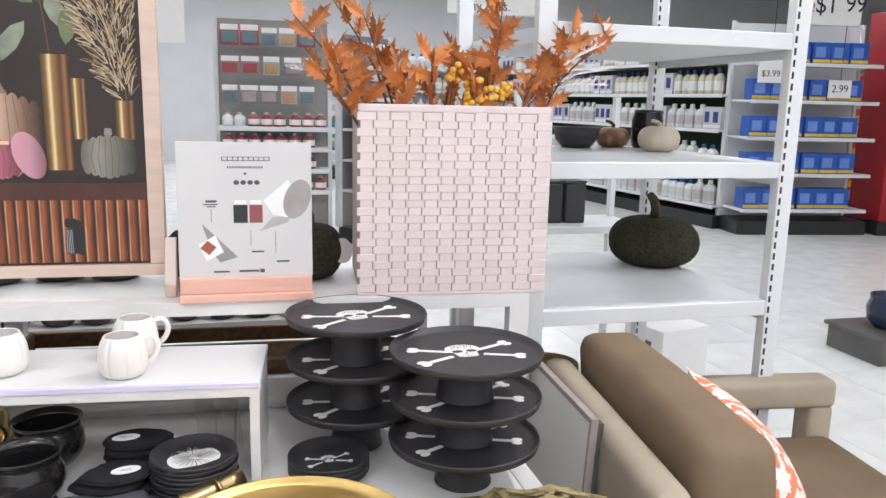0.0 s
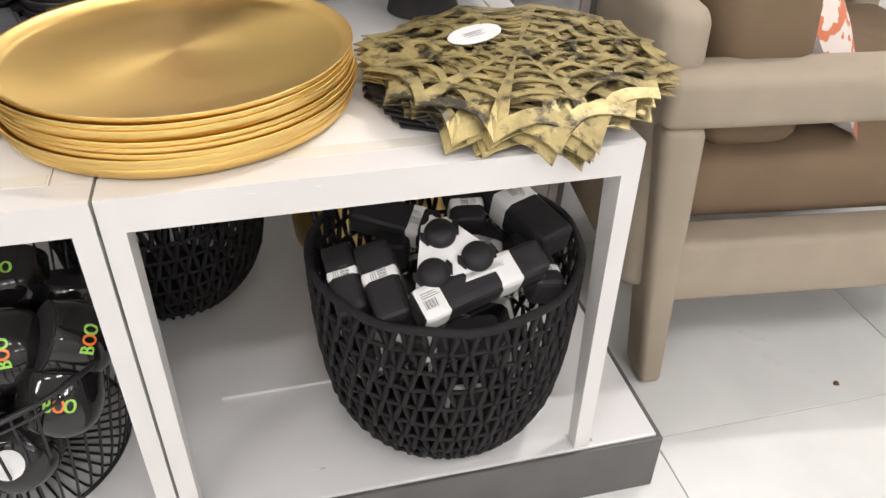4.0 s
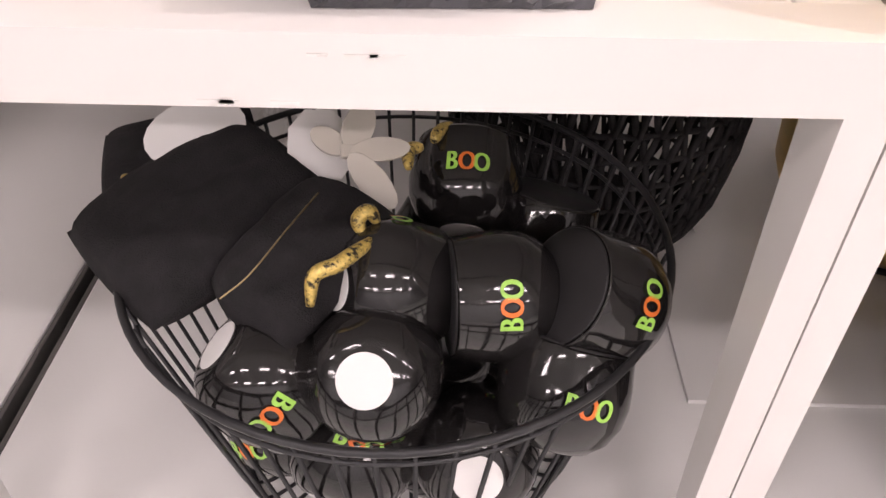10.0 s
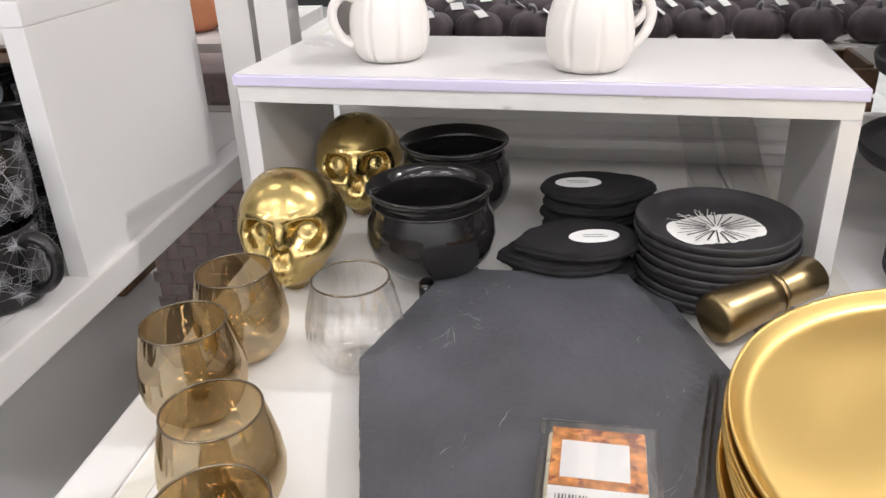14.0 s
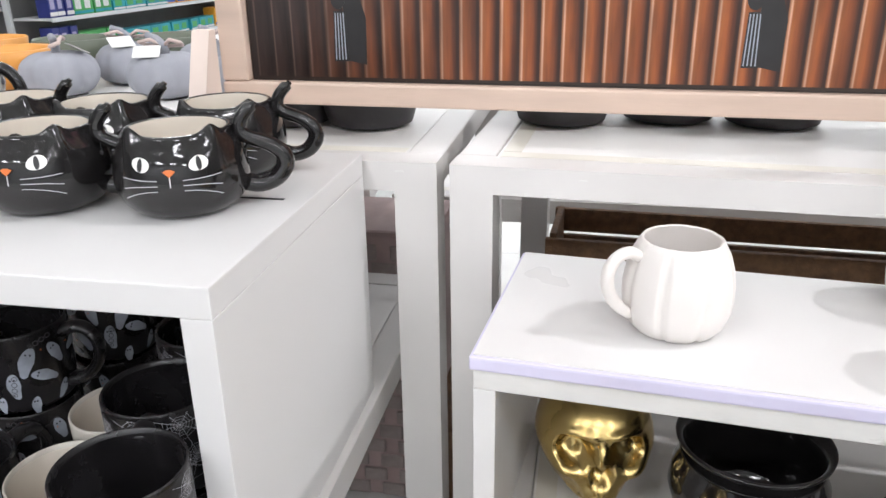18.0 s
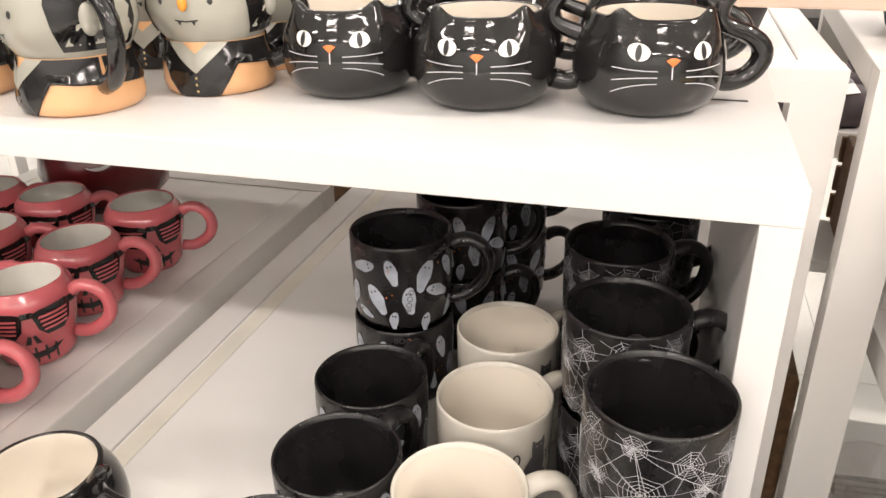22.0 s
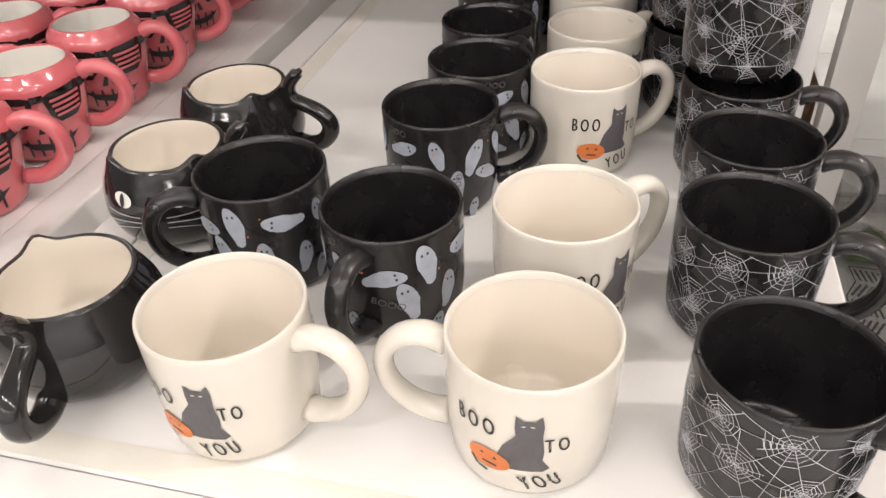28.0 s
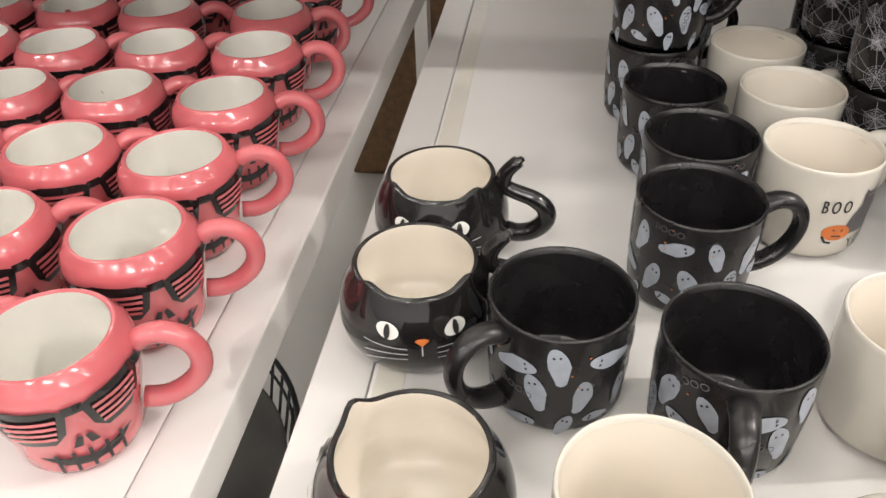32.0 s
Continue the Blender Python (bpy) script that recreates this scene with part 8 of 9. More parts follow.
tagged(part("print_outline", flat([strip(p, q, 0.0022) for p, q in zip(edge, edge[1:] + edge[:1])], 0.020), INKBLK, wl, "black wavy printed outline"), kind="stuff")
tagged(part("squiggle_print", flat([strip((left[i][0] + 0.009 + 0.010 * k, left[i][1] - 0.006), (left[i + 1][0] + 0.009 + 0.010 * k, left[i + 1][1] + 0.006), 0.0042) for k in range(5) for i in range(5)], 0.0195), INKGRY, wl, "rows of grey printed writing"), kind="stuff")
vs = empty("glass_vase", pose(-0.525, 2.150, DECK + 0.0005), "clear straight-sided glass vase standing on the plinth", "vase")
part("wall", lathe([(0, 0.004), (0.066, 0.004), (0.070, 0.010), (0.0735, 0.150)], 56), CLEAR, vs, smooth=True)
part("rim", tube(ring_points(0.0735, 0.151, 56), 0.0012, 6, closed=True), CLEAR, vs, "thin glass rim", smooth=True)
part("foot", lathe([(0, 0.0), (0.064, 0.0), (0.066, 0.0035), (0, 0.0035)], 48), CLEAR, vs, smooth=True)
ps = empty("paper_stack", pose(-0.47, 2.345, DECK + 0.0005, 0, 0, 4), "stack of white signs lying on the plinth", "papers")
for k in range(5):
    part("sheet", boxm(-0.17 + 0.006 * k, -0.085 + 0.004 * (k % 3), 0.009 * k, 0.16 - 0.008 * (k % 2), 0.085, 0.009 * k + 0.0085, 0.001), PAPER if k % 2 else SHELFW, ps)

# ---- white shelf unit ----
su = empty("shelf_unit", pose(0, 0, 0), "white metal shelf unit with slotted posts", "shelf")
SX0, SX1, SY0, SY1 = 0.775, 1.545, 1.95, 2.72
for px, py in ((SX0, SY0), (SX1, SY0), (SX0, SY1), (SX1, SY1)):
    part("post", boxm(px - 0.026, py - 0.018, 0.0, px + 0.026, py + 0.018, 2.1, 0.003), SHELFW, su)
    sl = None
for px, py in ((SX1, SY0),):
    for k in range(60):
        m = pose(px - 0.016, py - 0.0185, 0.1 + 0.033 * k)
        if sl is None:
            sl = part("slot", boxm(-0.0035, -0.0006, -0.010, 0.0035, 0.001, 0.010), SLOT, su, m=m)
        else:
            again(sl, su, m)
    for k in range(60):
        again(sl, su, pose(SX1 - 0.016, SY1 - 0.0185, 0.1 + 0.033 * k))
for z in (0.886, 1.302, 1.668):
    part("shelf_board", boxm(SX0 + 0.027, SY0 - 0.015, z - 0.045, SX1 - 0.010, SY1 + 0.02, z, 0.003), SHELFW, su)
    part("bracket", boxm(SX1 - 0.0095, SY0 + 0.02, z - 0.07, SX1 + 0.0, SY1 - 0.02, z - 0.006, 0.002), SHELFW, su)
part("shelf_board", boxm(SX0 + 0.027, SY0 - 0.005, 0.36, 1.12, SY1 + 0.02, 0.40, 0.003), SHELFW, su)
wp = pumpkin(0.165, 0.20, 10, WOOLG, WOOLSTEM, "dark green boucle pumpkin with a knitted stem on the shelf", dip=0.05, stem_h=0.085)
wp.matrix_basis = pose(1.475 - 0.02, 2.50, 0.8865, 0, 0, 10)
CREAMPK = mat("cream_ceramic", (0.60, 0.52, 0.40), 0.5, vary=0.05)
c1 = pumpkin(0.072, 0.10, 9, CREAMPK, CREAMPK, "small cream ceramic pumpkin on the shelf", stem_h=0.02)
c1.matrix_basis = pose(1.40, 2.42, 1.3025)
c2 = pumpkin(0.064, 0.085, 9, mat("copper_stripe", (0.22, 0.12, 0.07), 0.4, 0.3, vary=0.5, scale=30), STEM, "small striped bronze pumpkin on the shelf", stem_h=0.025)
c2.matrix_basis = pose(1.345, 2.66, 1.3025)
jr = empty("dark_jar", pose(1.475, 2.64, 1.3025), "dark brown glass jar candle on the shelf", "jar")
part("jar", lathe([(0, 0), (0.05, 0), (0.056, 0.01), (0.058, 0.10), (0.050, 0.128), (0.052, 0.140), (0.046, 0.140), (0, 0.13)], 36), BLKGLOSS, jr, smooth=True)
bwl = empty("dark_bowl", pose(1.18, 2.62, 1.3025), "dark grey bowl on the shelf", "bowl")
part("bowl", lathe([(0, 0), (0.05, 0), (0.075, 0.03), (0.088, 0.075), (0.084, 0.075), (0.06, 0.02), (0, 0.012)], 36), BLKSTONE, bwl, smooth=True)
fs = empty("shelf_unit", pose(0, 0, 0), "far white shelf holding dark canisters", "shelf")
part("shelf_board", boxm(1.36, 3.45, 0.83, 1.95, 3.85, 0.865, 0.003), SHELFW, fs)
for px in (1.37, 1.93):
    part("post", boxm(px, 3.80, 0.0, px + 0.03, 3.84, 1.5, 0.003), SHELFW, fs)
part("front_leg", boxm(1.37, 3.46, 0.0, 1.39, 3.48, 0.829, 0.002), SHELFW, fs)
for px in (1.50, 1.625):
    dj = empty("dark_canister", pose(px, 3.62, 0.8655), "dark charcoal canister on a far shelf", "canister", "dark canisters")
    part("body", boxm(-0.055, -0.05, 0, 0.055, 0.05, 0.20, 0.01), BLKSTONE, dj)
    part("lid", boxm(-0.057, -0.052, 0.2005, 0.057, 0.052, 0.215, 0.006), BLKSTONE, dj)
bsk = empty("woven_basket", pose(0.90, 2.12, 0.4005), "tan braided basket on the lower shelf", "basket")
part("body", lathe([(0, 0), (0.085, 0), (0.10, 0.03), (0.102, 0.20), (0.095, 0.27), (0.09, 0.27), (0.09, 0.03), (0, 0.02)], 32), mat("tan_braid", (0.30, 0.19, 0.09), 0.8, vary=0.4, scale=50, bump=0.8, fine=90), bsk, smooth=True)
bx = empty("white_carton", pose(2.13, 3.46, 0.0, 0, 0, 14), "white cardboard carton standing beyond the shelf", "box")
part("carton", boxm(-0.16, -0.14, 0.0, 0.16, 0.14, 0.35, 0.004), PAPER, bx)
part("side_print", boxm(-0.1605, -0.06, 0.18, -0.1602, 0.06, 0.28), INKGRY, bx)

# low dark display with blue pot
lo = empty("low_display", pose(3.84, 3.78, 0.0, 0, 0, 0), "low dark grey display base on the floor", "display base")
part("base", boxm(-0.3, -0.3, 0.0, 0.6, 0.12, 0.14, 0.004), DARKEDGE, lo)
part("top", boxm(-0.32, -0.32, 0.1405, 0.62, 0.14, 0.165, 0.004), DARKEDGE, lo)
bpot = empty("blue_pot", pose(3.80, 3.68, 0.1655), "dark blue ceramic pot on a low display", "pot")
part("pot", lathe([(0, 0), (0.10, 0), (0.14, 0.05), (0.15, 0.12), (0.13, 0.18), (0.135, 0.20), (0.125, 0.20), (0.12, 0.17), (0, 0.16)], 40), mat("navy_glaze", (0.02, 0.03, 0.06), 0.25), bpot, smooth=True)

# ---- store gondolas in the distance ----


TEAL, GREENP, ORP, BLUEP, NAVY, LILAC, WHTP, REDP, YELP = (tinted(n, c) for n, c in (("teal_pack", (0.03, 0.30, 0.36)), ("green_pack", (0.08, 0.36, 0.10)), ("orange_pack", (0.80, 0.38, 0.04)), ("blue_pack", (0.03, 0.10, 0.42)), ("navy_pack", (0.03, 0.04, 0.20)), ("lilac_pack", (0.40, 0.36, 0.55)), ("white_pack", (0.72, 0.73, 0.72)), ("red_pack", (0.62, 0.04, 0.05)), ("yellow_pack", (0.72, 0.50, 0.04))))
SILV = tinted("clear_blister", (0.45, 0.42, 0.42))
JUG = tinted("grey_white_jug", (0.60, 0.62, 0.60))
CAPS = {}


def product_proto(kind, mats_, w, d, h):
    t = empty("product_box" if kind == "box" else "product_bottle" if kind == "bottle" else "blister_pack", pose(0, 0, 0), "packaged goods on a store shelf", "package", "goods on the store shelves")
    if kind == "box":
        part("pack", boxm(-w / 2, -d / 2, 0, w / 2, d / 2, h, 0.004, 1), mats_[0], t)
        part("front_print", boxm(-w * 0.36, -d / 2 - 0.002, h * 0.30, w * 0.20, -d / 2 - 0.0005, h * 0.78), mats_[1], t)
        part("front_band", boxm(-w / 2 + 0.002, -d / 2 - 0.003, h * 0.06, w / 2 - 0.002, -d / 2 - 0.0005, h * 0.20), mats_[2], t)
    elif kind == "bottle":
        part("bottle", lathe([(0, 0), (w * 0.45, 0), (w * 0.5, h * 0.04), (w * 0.5, h * 0.62), (w * 0.36, h * 0.76), (w * 0.17, h * 0.83), (w * 0.17, h * 0.86), (0, h * 0.86)], 14), mats_[0], t, smooth=True)
        part("cap", lathe([(w * 0.19, h * 0.86), (w * 0.19, h * 0.985), (w * 0.12, h), (0, h)], 12), mats_[1], t, smooth=True)
        part("label", lathe([(w * 0.505, h * 0.15), (w * 0.507, h * 0.17), (w * 0.507, h * 0.52), (w * 0.505, h * 0.54)], 14), mats_[2], t, smooth=True)
    else:
        part("card", boxm(-w / 2, -d / 2 + 0.03, 0, w / 2, -d / 2 + 0.034, h, 0.001, 1), mats_[0], t)
        part("blister", boxm(-w * 0.38, -d / 2, h * 0.1, w * 0.38, -d / 2 + 0.0295, h * 0.62, 0.006, 2), mats_[1], t)
        part("header", boxm(-w * 0.46, -d / 2 + 0.026, h * 0.70, w * 0.46, -d / 2 + 0.0295, h * 0.97), mats_[2], t)
    return t


def gondola(x, y, turn, length, levels, rows, depth=0.45, height=2.1, back=DKGREY, label="long store shelf unit stocked with goods", base=0.16, pegs=9.0, joined=False):
    """A run of shelving, facing -y before it is turned. rows: for each level a list of (kind, mats, w, d, h, stack)."""
    m0 = pose(x, y, 0, 0, 0, turn)
    t = empty("store_shelf", m0, label, "store shelf", "store shelving")
    part("back_panel", boxm(0, 0.0, base, length, 0.03, height, 0.003), back, t)
    part("base_deck", boxm(0, -depth, 0.0, length, -0.001, base, 0.004), BASEB, t)
    for px in (0.0, length):
        part("upright", boxm(px - 0.02, -0.035, base, px + 0.02, 0.032, height + 0.02, 0.003), SHELFW, t)
    for z in levels:
        if z > pegs:
            continue
        part("shelf", boxm(0.021, -depth + 0.01, z - 0.025, length - 0.021, -0.036, z, 0.003), SHELFW, t)
        part("price_rail", boxm(0.021, -depth - 0.004, z - 0.038, length - 0.021, -depth + 0.0095, z + 0.004, 0.002), SHELFW, t)
    rnd = random.Random(str(x) + str(y))
    heap, slots = bmesh.new(), []

    def add_joined(kind, mm, w, d, h, m):
        for q in mm:
            if q not in slots:
                slots.append(q)
        bm = bmesh.new()
        cuts = [0]
        if kind == "bottle":
            for prof in ([(0, 0), (w * 0.45, 0), (w * 0.5, h * 0.04), (w * 0.5, h * 0.62), (w * 0.36, h * 0.76), (w * 0.17, h * 0.83), (0, h * 0.86)], [(w * 0.19, h * 0.83), (w * 0.19, h * 0.985), (0, h)], [(w * 0.507, h * 0.15), (w * 0.507, h * 0.54)]):
                lathe(prof, 10, bm)
                cuts.append(len(bm.faces))
        else:
            for bb in ((-w / 2, -d / 2, 0, w / 2, d / 2, h), (-w * 0.36, -d / 2 - 0.002, h * 0.3, w * 0.2, -d / 2 - 0.0005, h * 0.78), (-w / 2 + 0.002, -d / 2 - 0.003, h * 0.06, w / 2 - 0.002, -d / 2 - 0.0005, h * 0.2)):
                box(bm, *bb)
                cuts.append(len(bm.faces))
        bm.faces.ensure_lookup_table()
        for k in range(3):
            for f in bm.faces[cuts[k]:cuts[k + 1]]:
                f.material_index = slots.index(mm[k])
        bm.transform(m)
        me = bpy.data.meshes.new("tmp")
        bm.to_mesh(me)
        bm.free()
        heap.from_mesh(me)
        bpy.data.meshes.remove(me)

    for z, row in zip(levels, rows):
        px = 0.06
        i = 0
        while row and px < length - 0.05:
            kind, mm, w, d, h, stack, run = row[i % len(row)]
            proto = CAPS.get((kind, mm, w, h))
            for _ in range(run):
                if px + w > length - 0.04:
                    break
                for s in range(stack):
                    m = m0 @ pose(px + w / 2, -depth + d / 2 + 0.035 + rnd.uniform(0, 0.03), z + 0.0008 + s * (h + 0.001), 0, 0, rnd.uniform(-3, 3))
                    if joined:
                        add_joined(kind, mm, w, d, h, m)
                    elif proto is None:
                        proto = CAPS[(kind, mm, w, h)] = product_proto(kind, mm, w, d, h)
                        proto.matrix_basis = m
                    else:
                        copy_thing(proto, m)
                px += w + 0.008
            i += 1
            px += rnd.uniform(0, 0.03)
            if i > 60:
                break
    if slots:
        tagged(part("shelf_goods", heap, slots), "many packaged goods on a distant store shelf", "packages", kind="stuff")
    else:
        heap.free()
    return t


jug1 = ("bottle", (JUG, WHTP, SILV), 0.17, 0.12, 0.30, 1, 4)
jug2 = ("bottle", (WHTP, BLUEP, JUG), 0.15, 0.12, 0.27, 1, 4)
jug3 = ("bottle", (tinted("clear_yellow_jug", (0.52, 0.50, 0.36)), NAVY, WHTP), 0.13, 0.12, 0.30, 1, 3)
jug4 = ("box", (tinted("grey_pack", (0.50, 0.50, 0.52)), NAVY, WHTP), 0.15, 0.12, 0.27, 1, 3)
LBLUE = tinted("light_blue_print", (0.16, 0.27, 0.62))
bl1 = ("box", (BLUEP, LBLUE, YELP), 0.215, 0.2, 0.24, 1, 3)
rj = ("bottle", (REDP, WHTP, ORP), 0.17, 0.16, 0.27, 1, 3)
# blue packs end unit with a red panel and laundry aisle, beyond the armchair
gondola(5.66, 8.25, -8, 1.62, (0.30, 0.72, 1.14, 1.56, 1.98), [[bl1]] * 5, depth=0.5, height=2.45, back=SHELFW, label="white end shelf stacked with blue packs")
red = empty("end_panel", pose(7.42, 8.0, 0, 0, 0, -8), "tall red end panel of a store shelf", "panel")
part("panel", boxm(0, -0.5, 0.16, 0.45, 0.1, 2.62, 0.01), REDM, red)
part("base", boxm(-0.05, -0.56, 0, 0.5, 0.14, 0.158, 0.004), BASEB, red)
gondola(7.95, 9.6, -8, 3.0, (0.35, 0.80, 1.25, 1.70, 2.1), [[rj]] * 5, depth=0.5, height=2.4, back=SHELFW, label="store shelf stacked with red jugs")
gondola(5.25, 14.2, -82, 6.0, (0.28, 0.74, 1.20, 1.62, 2.02), [[jug1, jug2], [jug2, jug1], [jug1, jug4], [jug3, jug4, jug3], [jug4, jug3]], depth=0.55, height=2.3, back=mat("green_back_panel", (0.035, 0.075, 0.03), 0.6), label="long laundry aisle shelf of white and grey jugs", joined=True)
gondola(0.1, 15.0, -6, 5.5, (0.3, 0.75, 1.2, 1.65, 2.05), [[jug2, ("box", (LILAC, WHTP, TEAL), 0.2, 0.2, 0.25, 1, 3)], [("box", (TEAL, WHTP, GREENP), 0.2, 0.2, 0.25, 1, 4), jug3], [jug1], [jug3], [jug2]], height=2.3, back=SHELFW, joined=True)
# pegboard unit seen beside the picture
SILV2 = tinted("dim_blister", (0.30, 0.24, 0.24))
MAROON = tinted("maroon_pack", (0.30, 0.05, 0.06))
PEGB = mat("pegboard", (0.30, 0.29, 0.28), 0.6, vary=0.06, scale=30)
TEALD, AMBD, CLRD = (tinted(n, c) for n, c in (("dim_teal_pack", (0.10, 0.17, 0.20)), ("dim_amber_pack", (0.42, 0.24, 0.12)), ("clear_pack", (0.42, 0.44, 0.46))))
bp1 = ("blister", (SILV2, MAROON, PAPER), 0.17, 0.08, 0.17, 1, 2)
bp2 = ("blister", (DKGREY, SILV2, PAPER), 0.17, 0.08, 0.17, 1, 2)
bp5 = ("blister", (SILV2, TEALD, PAPER), 0.15, 0.08, 0.17, 1, 1)
bp6 = ("blister", (CLRD, AMBD, PAPER), 0.15, 0.08, 0.17, 1, 1)
bp7 = ("blister", (MAROON, TEALD, PAPER), 0.17, 0.08, 0.19, 1, 2)
bp3 = ("bottle", (WHTP, SILV, WHTP), 0.10, 0.1, 0.13, 1, 2)
bp4 = ("bottle", (MAROON, SILV, PAPER), 0.11, 0.1, 0.13, 1, 3)
gondola(-0.22, 7.75, -3, 1.06, (0.60, 0.80, 1.0, 1.19, 1.40, 1.66, 1.92), [[bp4], [bp4], [bp4], [bp3, bp4, bp4], [bp5, bp2, bp6], [bp1, bp6, bp2], [bp7, bp5, bp6]], depth=0.35, height=2.18, back=PEGB, label="grey pegboard unit hung with small packs", pegs=1.3)
gondola(0.95, 7.9, 40, 0.8, (0.55, 0.86, 1.17, 1.48, 1.79), [[("blister", (BLUEP, SILV2, PAPER), 0.10, 0.08, 0.24, 1, 5)]] * 5, depth=0.25, height=2.1)
# aisles beyond the cat mugs
gt = ("box", (GREENP, WHTP, TEAL), 0.16, 0.18, 0.20, 1, 4)
tt = ("box", (TEAL, GREENP, WHTP), 0.22, 0.18, 0.15, 1, 5)
oo = ("box", (ORP, YELP, BLUEP), 0.20, 0.18, 0.25, 1, 4)
nn = ("box", (NAVY, LILAC, PAPER), 0.12, 0.15, 0.28, 1, 3)
dg = ("box", (NAVY, REDP, GREENP), 0.34, 0.2, 0.30, 1, 3)
gondola(-6.52, 8.3, 88, 5.6, (0.22, 0.60, 0.97, 1.34, 1.70), [[nn, gt, tt, tt, oo], [nn, gt, tt, oo], [nn, tt, gt, tt, oo, oo], [tt, tt, gt, oo], [gt, oo, tt]], depth=0.5, height=2.0, label="long pet aisle shelf of green and orange packs")
gondola(-8.3, 8.35, 6, 1.75, (0.3, 0.70, 1.10, 1.50), [[dg]] * 4, depth=0.5, height=1.9, label="dark end shelf of red and navy bags")
td = ("bottle", (BLKMAT, TEAL, TEAL), 0.13, 0.1, 0.28, 1, 9)
gg = ("bottle", (GREENP, YELP, TEAL), 0.13, 0.1, 0.28, 1, 5)
pe = ("bottle", (tinted("peach_pack", (0.72, 0.48, 0.33)), WHTP, PAPER), 0.13, 0.1, 0.28, 1, 4)
gondola(-3.55, 8.6, 2, 2.1, (0.30, 0.66, 1.02, 1.38, 1.74), [[nn, ("box", (NAVY, LILAC, PAPER), 0.2, 0.15, 0.25, 1, 3)], [("box", (NAVY, LILAC, PAPER), 0.2, 0.15, 0.25, 1, 3)], [td], [gg, gg, pe], [gg]], depth=0.4, height=2.2, label="store shelf of teal and green bottles")
co = empty("column", pose(-4.15, 9.35, 0), "white square store column with a red box", "column")
part("shaft", boxm(-0.11, -0.11, 0.46, 0.11, 0.11, CEIL - 0.002, 0.01), SHELFW, co)
part("bumper", boxm(-0.12, -0.12, 0.0, 0.12, 0.12, 0.458, 0.01), DKGREY, co, "grey protective base")
part("red_box", boxm(-0.12, -0.19, 1.28, 0.06, -0.112, 1.62, 0.01), REDM, co, "red alarm box")
# white frame of another shelf at the far end of the picture
su2 = empty("shelf_unit", pose(-2.42, 2.95, 0), "white metal shelf post and boards near the orange bowls", "shelf")
part("post", boxm(-0.03, -0.03, 0.0, 0.03, 0.03, 2.0, 0.003), SHELFW, su2)
part("shelf_board", boxm(-1.0, -0.2, 1.02, -0.031, 0.3, 1.085, 0.003), SHELFW, su2)
part("shelf_board", boxm(-1.0, -0.2, 0.5, -0.031, 0.3, 0.545, 0.003), SHELFW, su2)
part("leg", boxm(-1.0, -0.2, 0.0, -0.95, -0.15, 1.018, 0.003), SHELFW, su2)
bb = empty("dark_vase", pose(-2.66, 2.9, 1.0855), "large rounded black vase on a white shelf", "vase")
part("vase", lathe([(0, 0), (0.08, 0), (0.13, 0.05), (0.14, 0.13), (0.10, 0.22), (0.06, 0.24), (0.05, 0.24), (0, 0.2)], 36), BLKSTONE, bb, smooth=True)
pr = empty("red_kettle", pose(-1.86, 2.08, 0.6525), "dark red glazed kettle at the back of the pink mugs", "kettle")
part("body", lathe([(0, 0), (0.07, 0.0), (0.10, 0.03), (0.11, 0.07), (0.10, 0.12), (0.06, 0.155), (0, 0.16)], 40), mat("maroon_glaze", (0.16, 0.018, 0.02), 0.2, coat=0.4), pr, smooth=True)
part("label", lathe([(0, 0.0), (0.028, 0.0), (0.028, 0.001), (0, 0.001)], 20), PAPER, pr, "white round label", m=pose(0.05, -0.075, 0.11, 50, 0, 30))

# ---- signs ----


def wall_sign(x, y, z, turn, w, h, label):
    t = empty("hanging_sign", pose(x, y, z, 0, 0, turn), label, "sign")
    part("board", boxm(-w / 2, -0.006, -h / 2, w / 2, 0.006, h / 2, 0.003), PAPER, t)
    part("hanger", tube([(0, 0, h / 2), (0, 0, CEIL - z)], 0.004, 6), WIRE, t)
    return t


def letters(t, s, size, x, z, material):
    part("lettering", raised(turn_polys(text_polys(s, size), 0, x, z), -0.0062, 0.002), material, t)


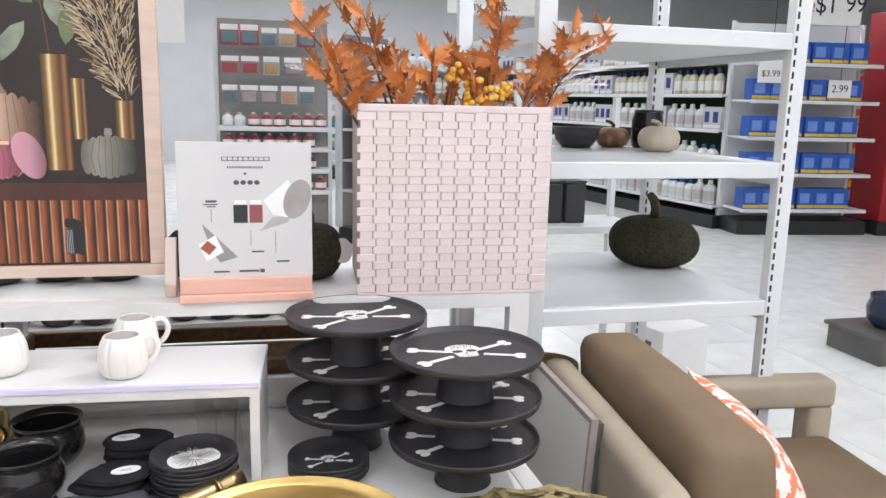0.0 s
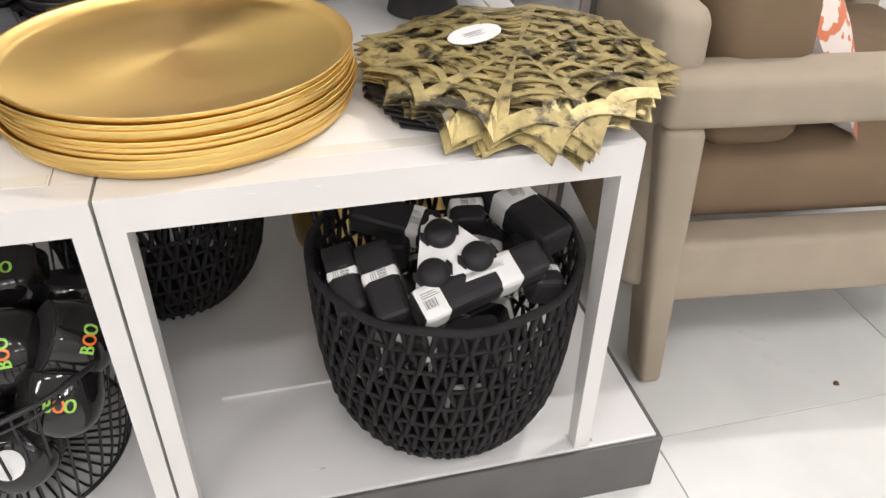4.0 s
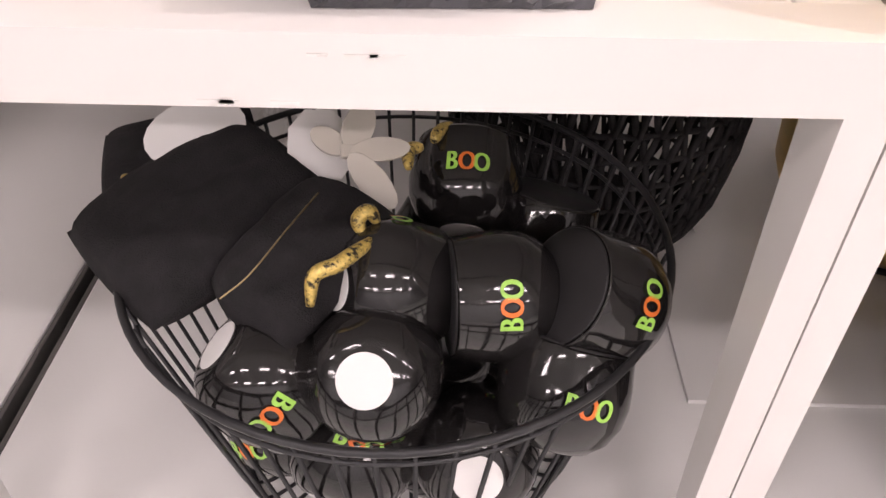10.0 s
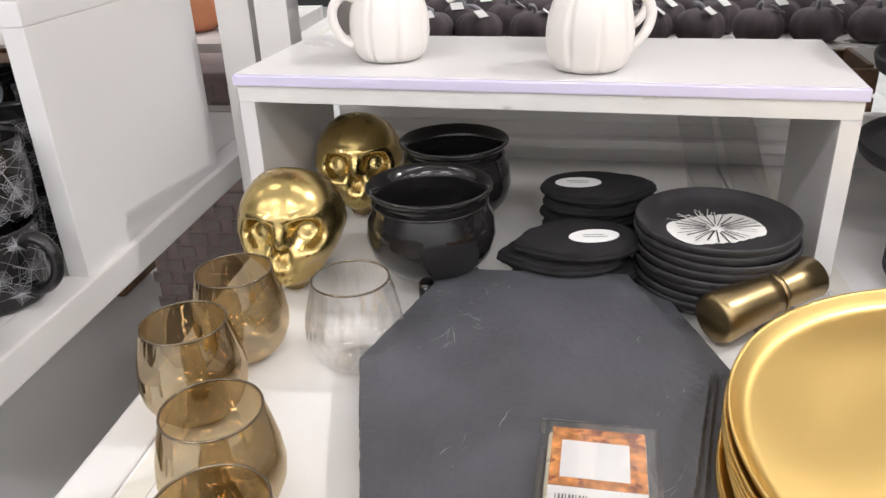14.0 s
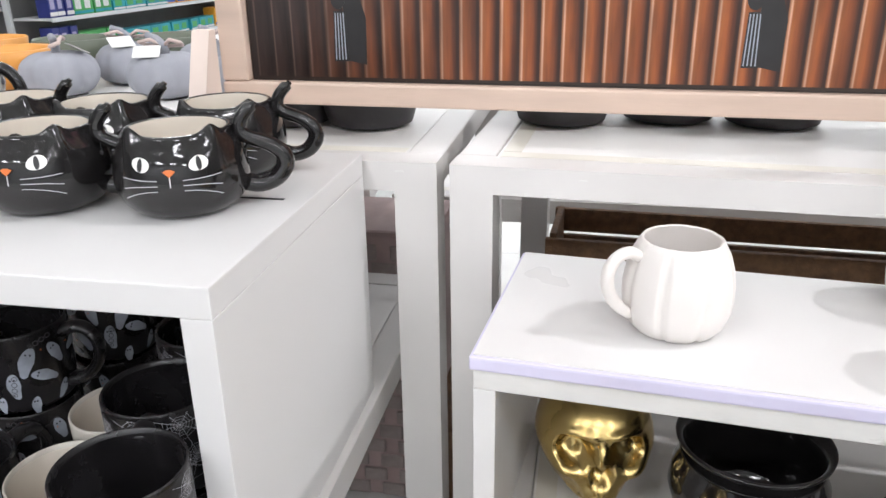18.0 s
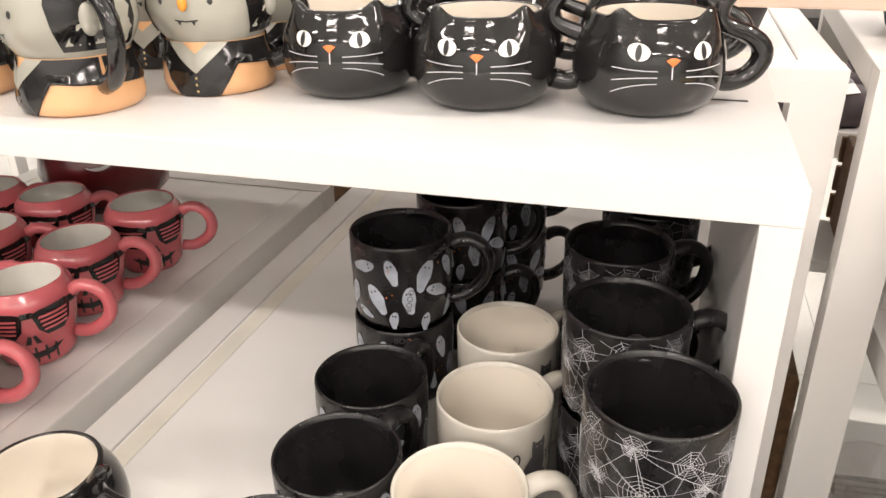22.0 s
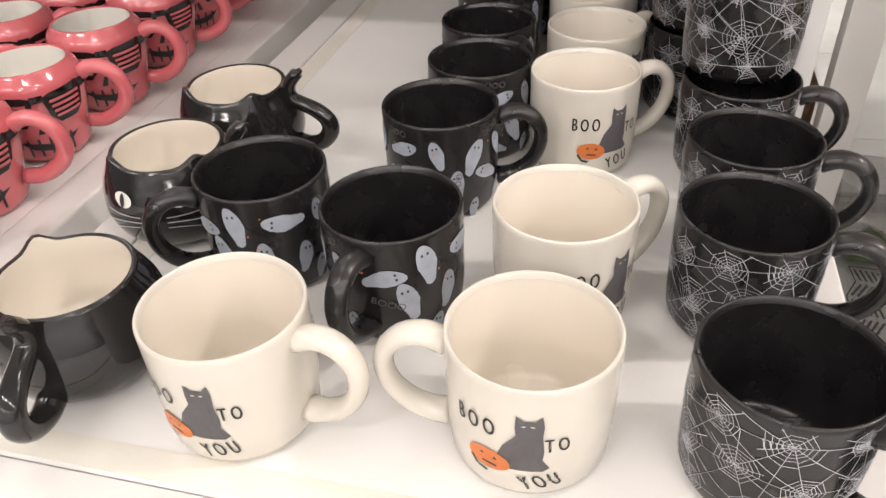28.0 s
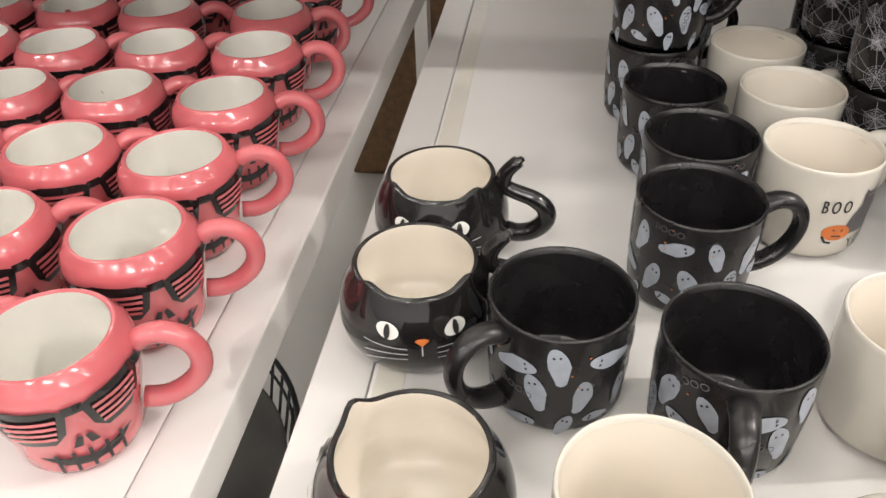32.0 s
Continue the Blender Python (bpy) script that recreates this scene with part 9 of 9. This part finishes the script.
s1 = wall_sign(2.55, 7.6, 2.47, -8, 1.1, 0.30, "white hanging sign with black slogan and red ring")
letters(s1, "Expect More.", 0.13, -0.06, 0.07, INKBLK)
letters(s1, "Pay Less.", 0.13, -0.15, -0.07, INKBLK)
part("ring_shape", raised([blob(0.44, 0.06, 0.055, 0.055, 0, 24)], -0.0062, 0.001), REDM, s1)
part("ring_gap", raised([blob(0.44, 0.06, 0.036, 0.036, 0, 24)], -0.0074, 0.001), PAPER, s1)
part("ring_dot", raised([blob(0.44, 0.06, 0.018, 0.018, 0, 18)], -0.0086, 0.001), REDM, s1)
s2 = wall_sign(6.35, 7.55, 2.60, -8, 0.80, 0.42, "white price sign above the blue packs")
letters(s2, "Low", 0.13, -0.35, 0.10, REDM)
letters(s2, "price!", 0.13, -0.31, -0.03, REDM)
letters(s2, "$1", 0.26, -0.03, 0.0, INKBLK)
letters(s2, "99", 0.26, 0.32, 0.02, INKBLK)
s3 = wall_sign(6.68, 7.62, 1.70, -8, 0.28, 0.20, "small white price card on the blue pack shelf")
letters(s3, "2.99", 0.12, 0.0, 0.0, INKBLK)
s4 = wall_sign(5.80, 7.7, 1.90, -8, 0.30, 0.30, "small white price card beside the laundry aisle")
letters(s4, "$3.99", 0.10, 0.0, -0.05, INKBLK)
s5 = wall_sign(-0.55, 7.0, 2.1, -4, 0.22, 0.42, "white notice beside the pegboard unit")
s6 = wall_sign(-2.35, 8.15, 1.98, 2, 0.42, 0.30, "white price sign above the bottle shelf")
letters(s6, "$9", 0.16, -0.05, 0.02, INKBLK)

# ---- floor tiles near the walk ----
tile = None
for i in range(14):
    for j in range(9):
        x, y = -3.5 + 0.61 * i, -0.21 + 0.61 * j
        m = pose(x + 0.305, y + 0.305, 0)
        if tile is None:
            tile = part("floor_tile", boxm(-0.3038, -0.3038, -0.0028, 0.3038, 0.3038, 0.0, 0.0006, 1), FLOOR, floor, m=m)
        else:
            again(tile, floor, m)
fm = empty("floor_crumb", pose(1.188, 1.055, 0.0005), "small dark crumb on the floor", "crumb")
bm = bmesh.new()
bmesh.ops.create_icosphere(bm, subdivisions=2, radius=0.006)
for v in bm.verts:
    v.co *= 1 + 0.4 * noise.noise(v.co * 300)
    v.co.z = max(v.co.z * 0.5 + 0.002, 0)
part("crumb", bm, STEM, fm)
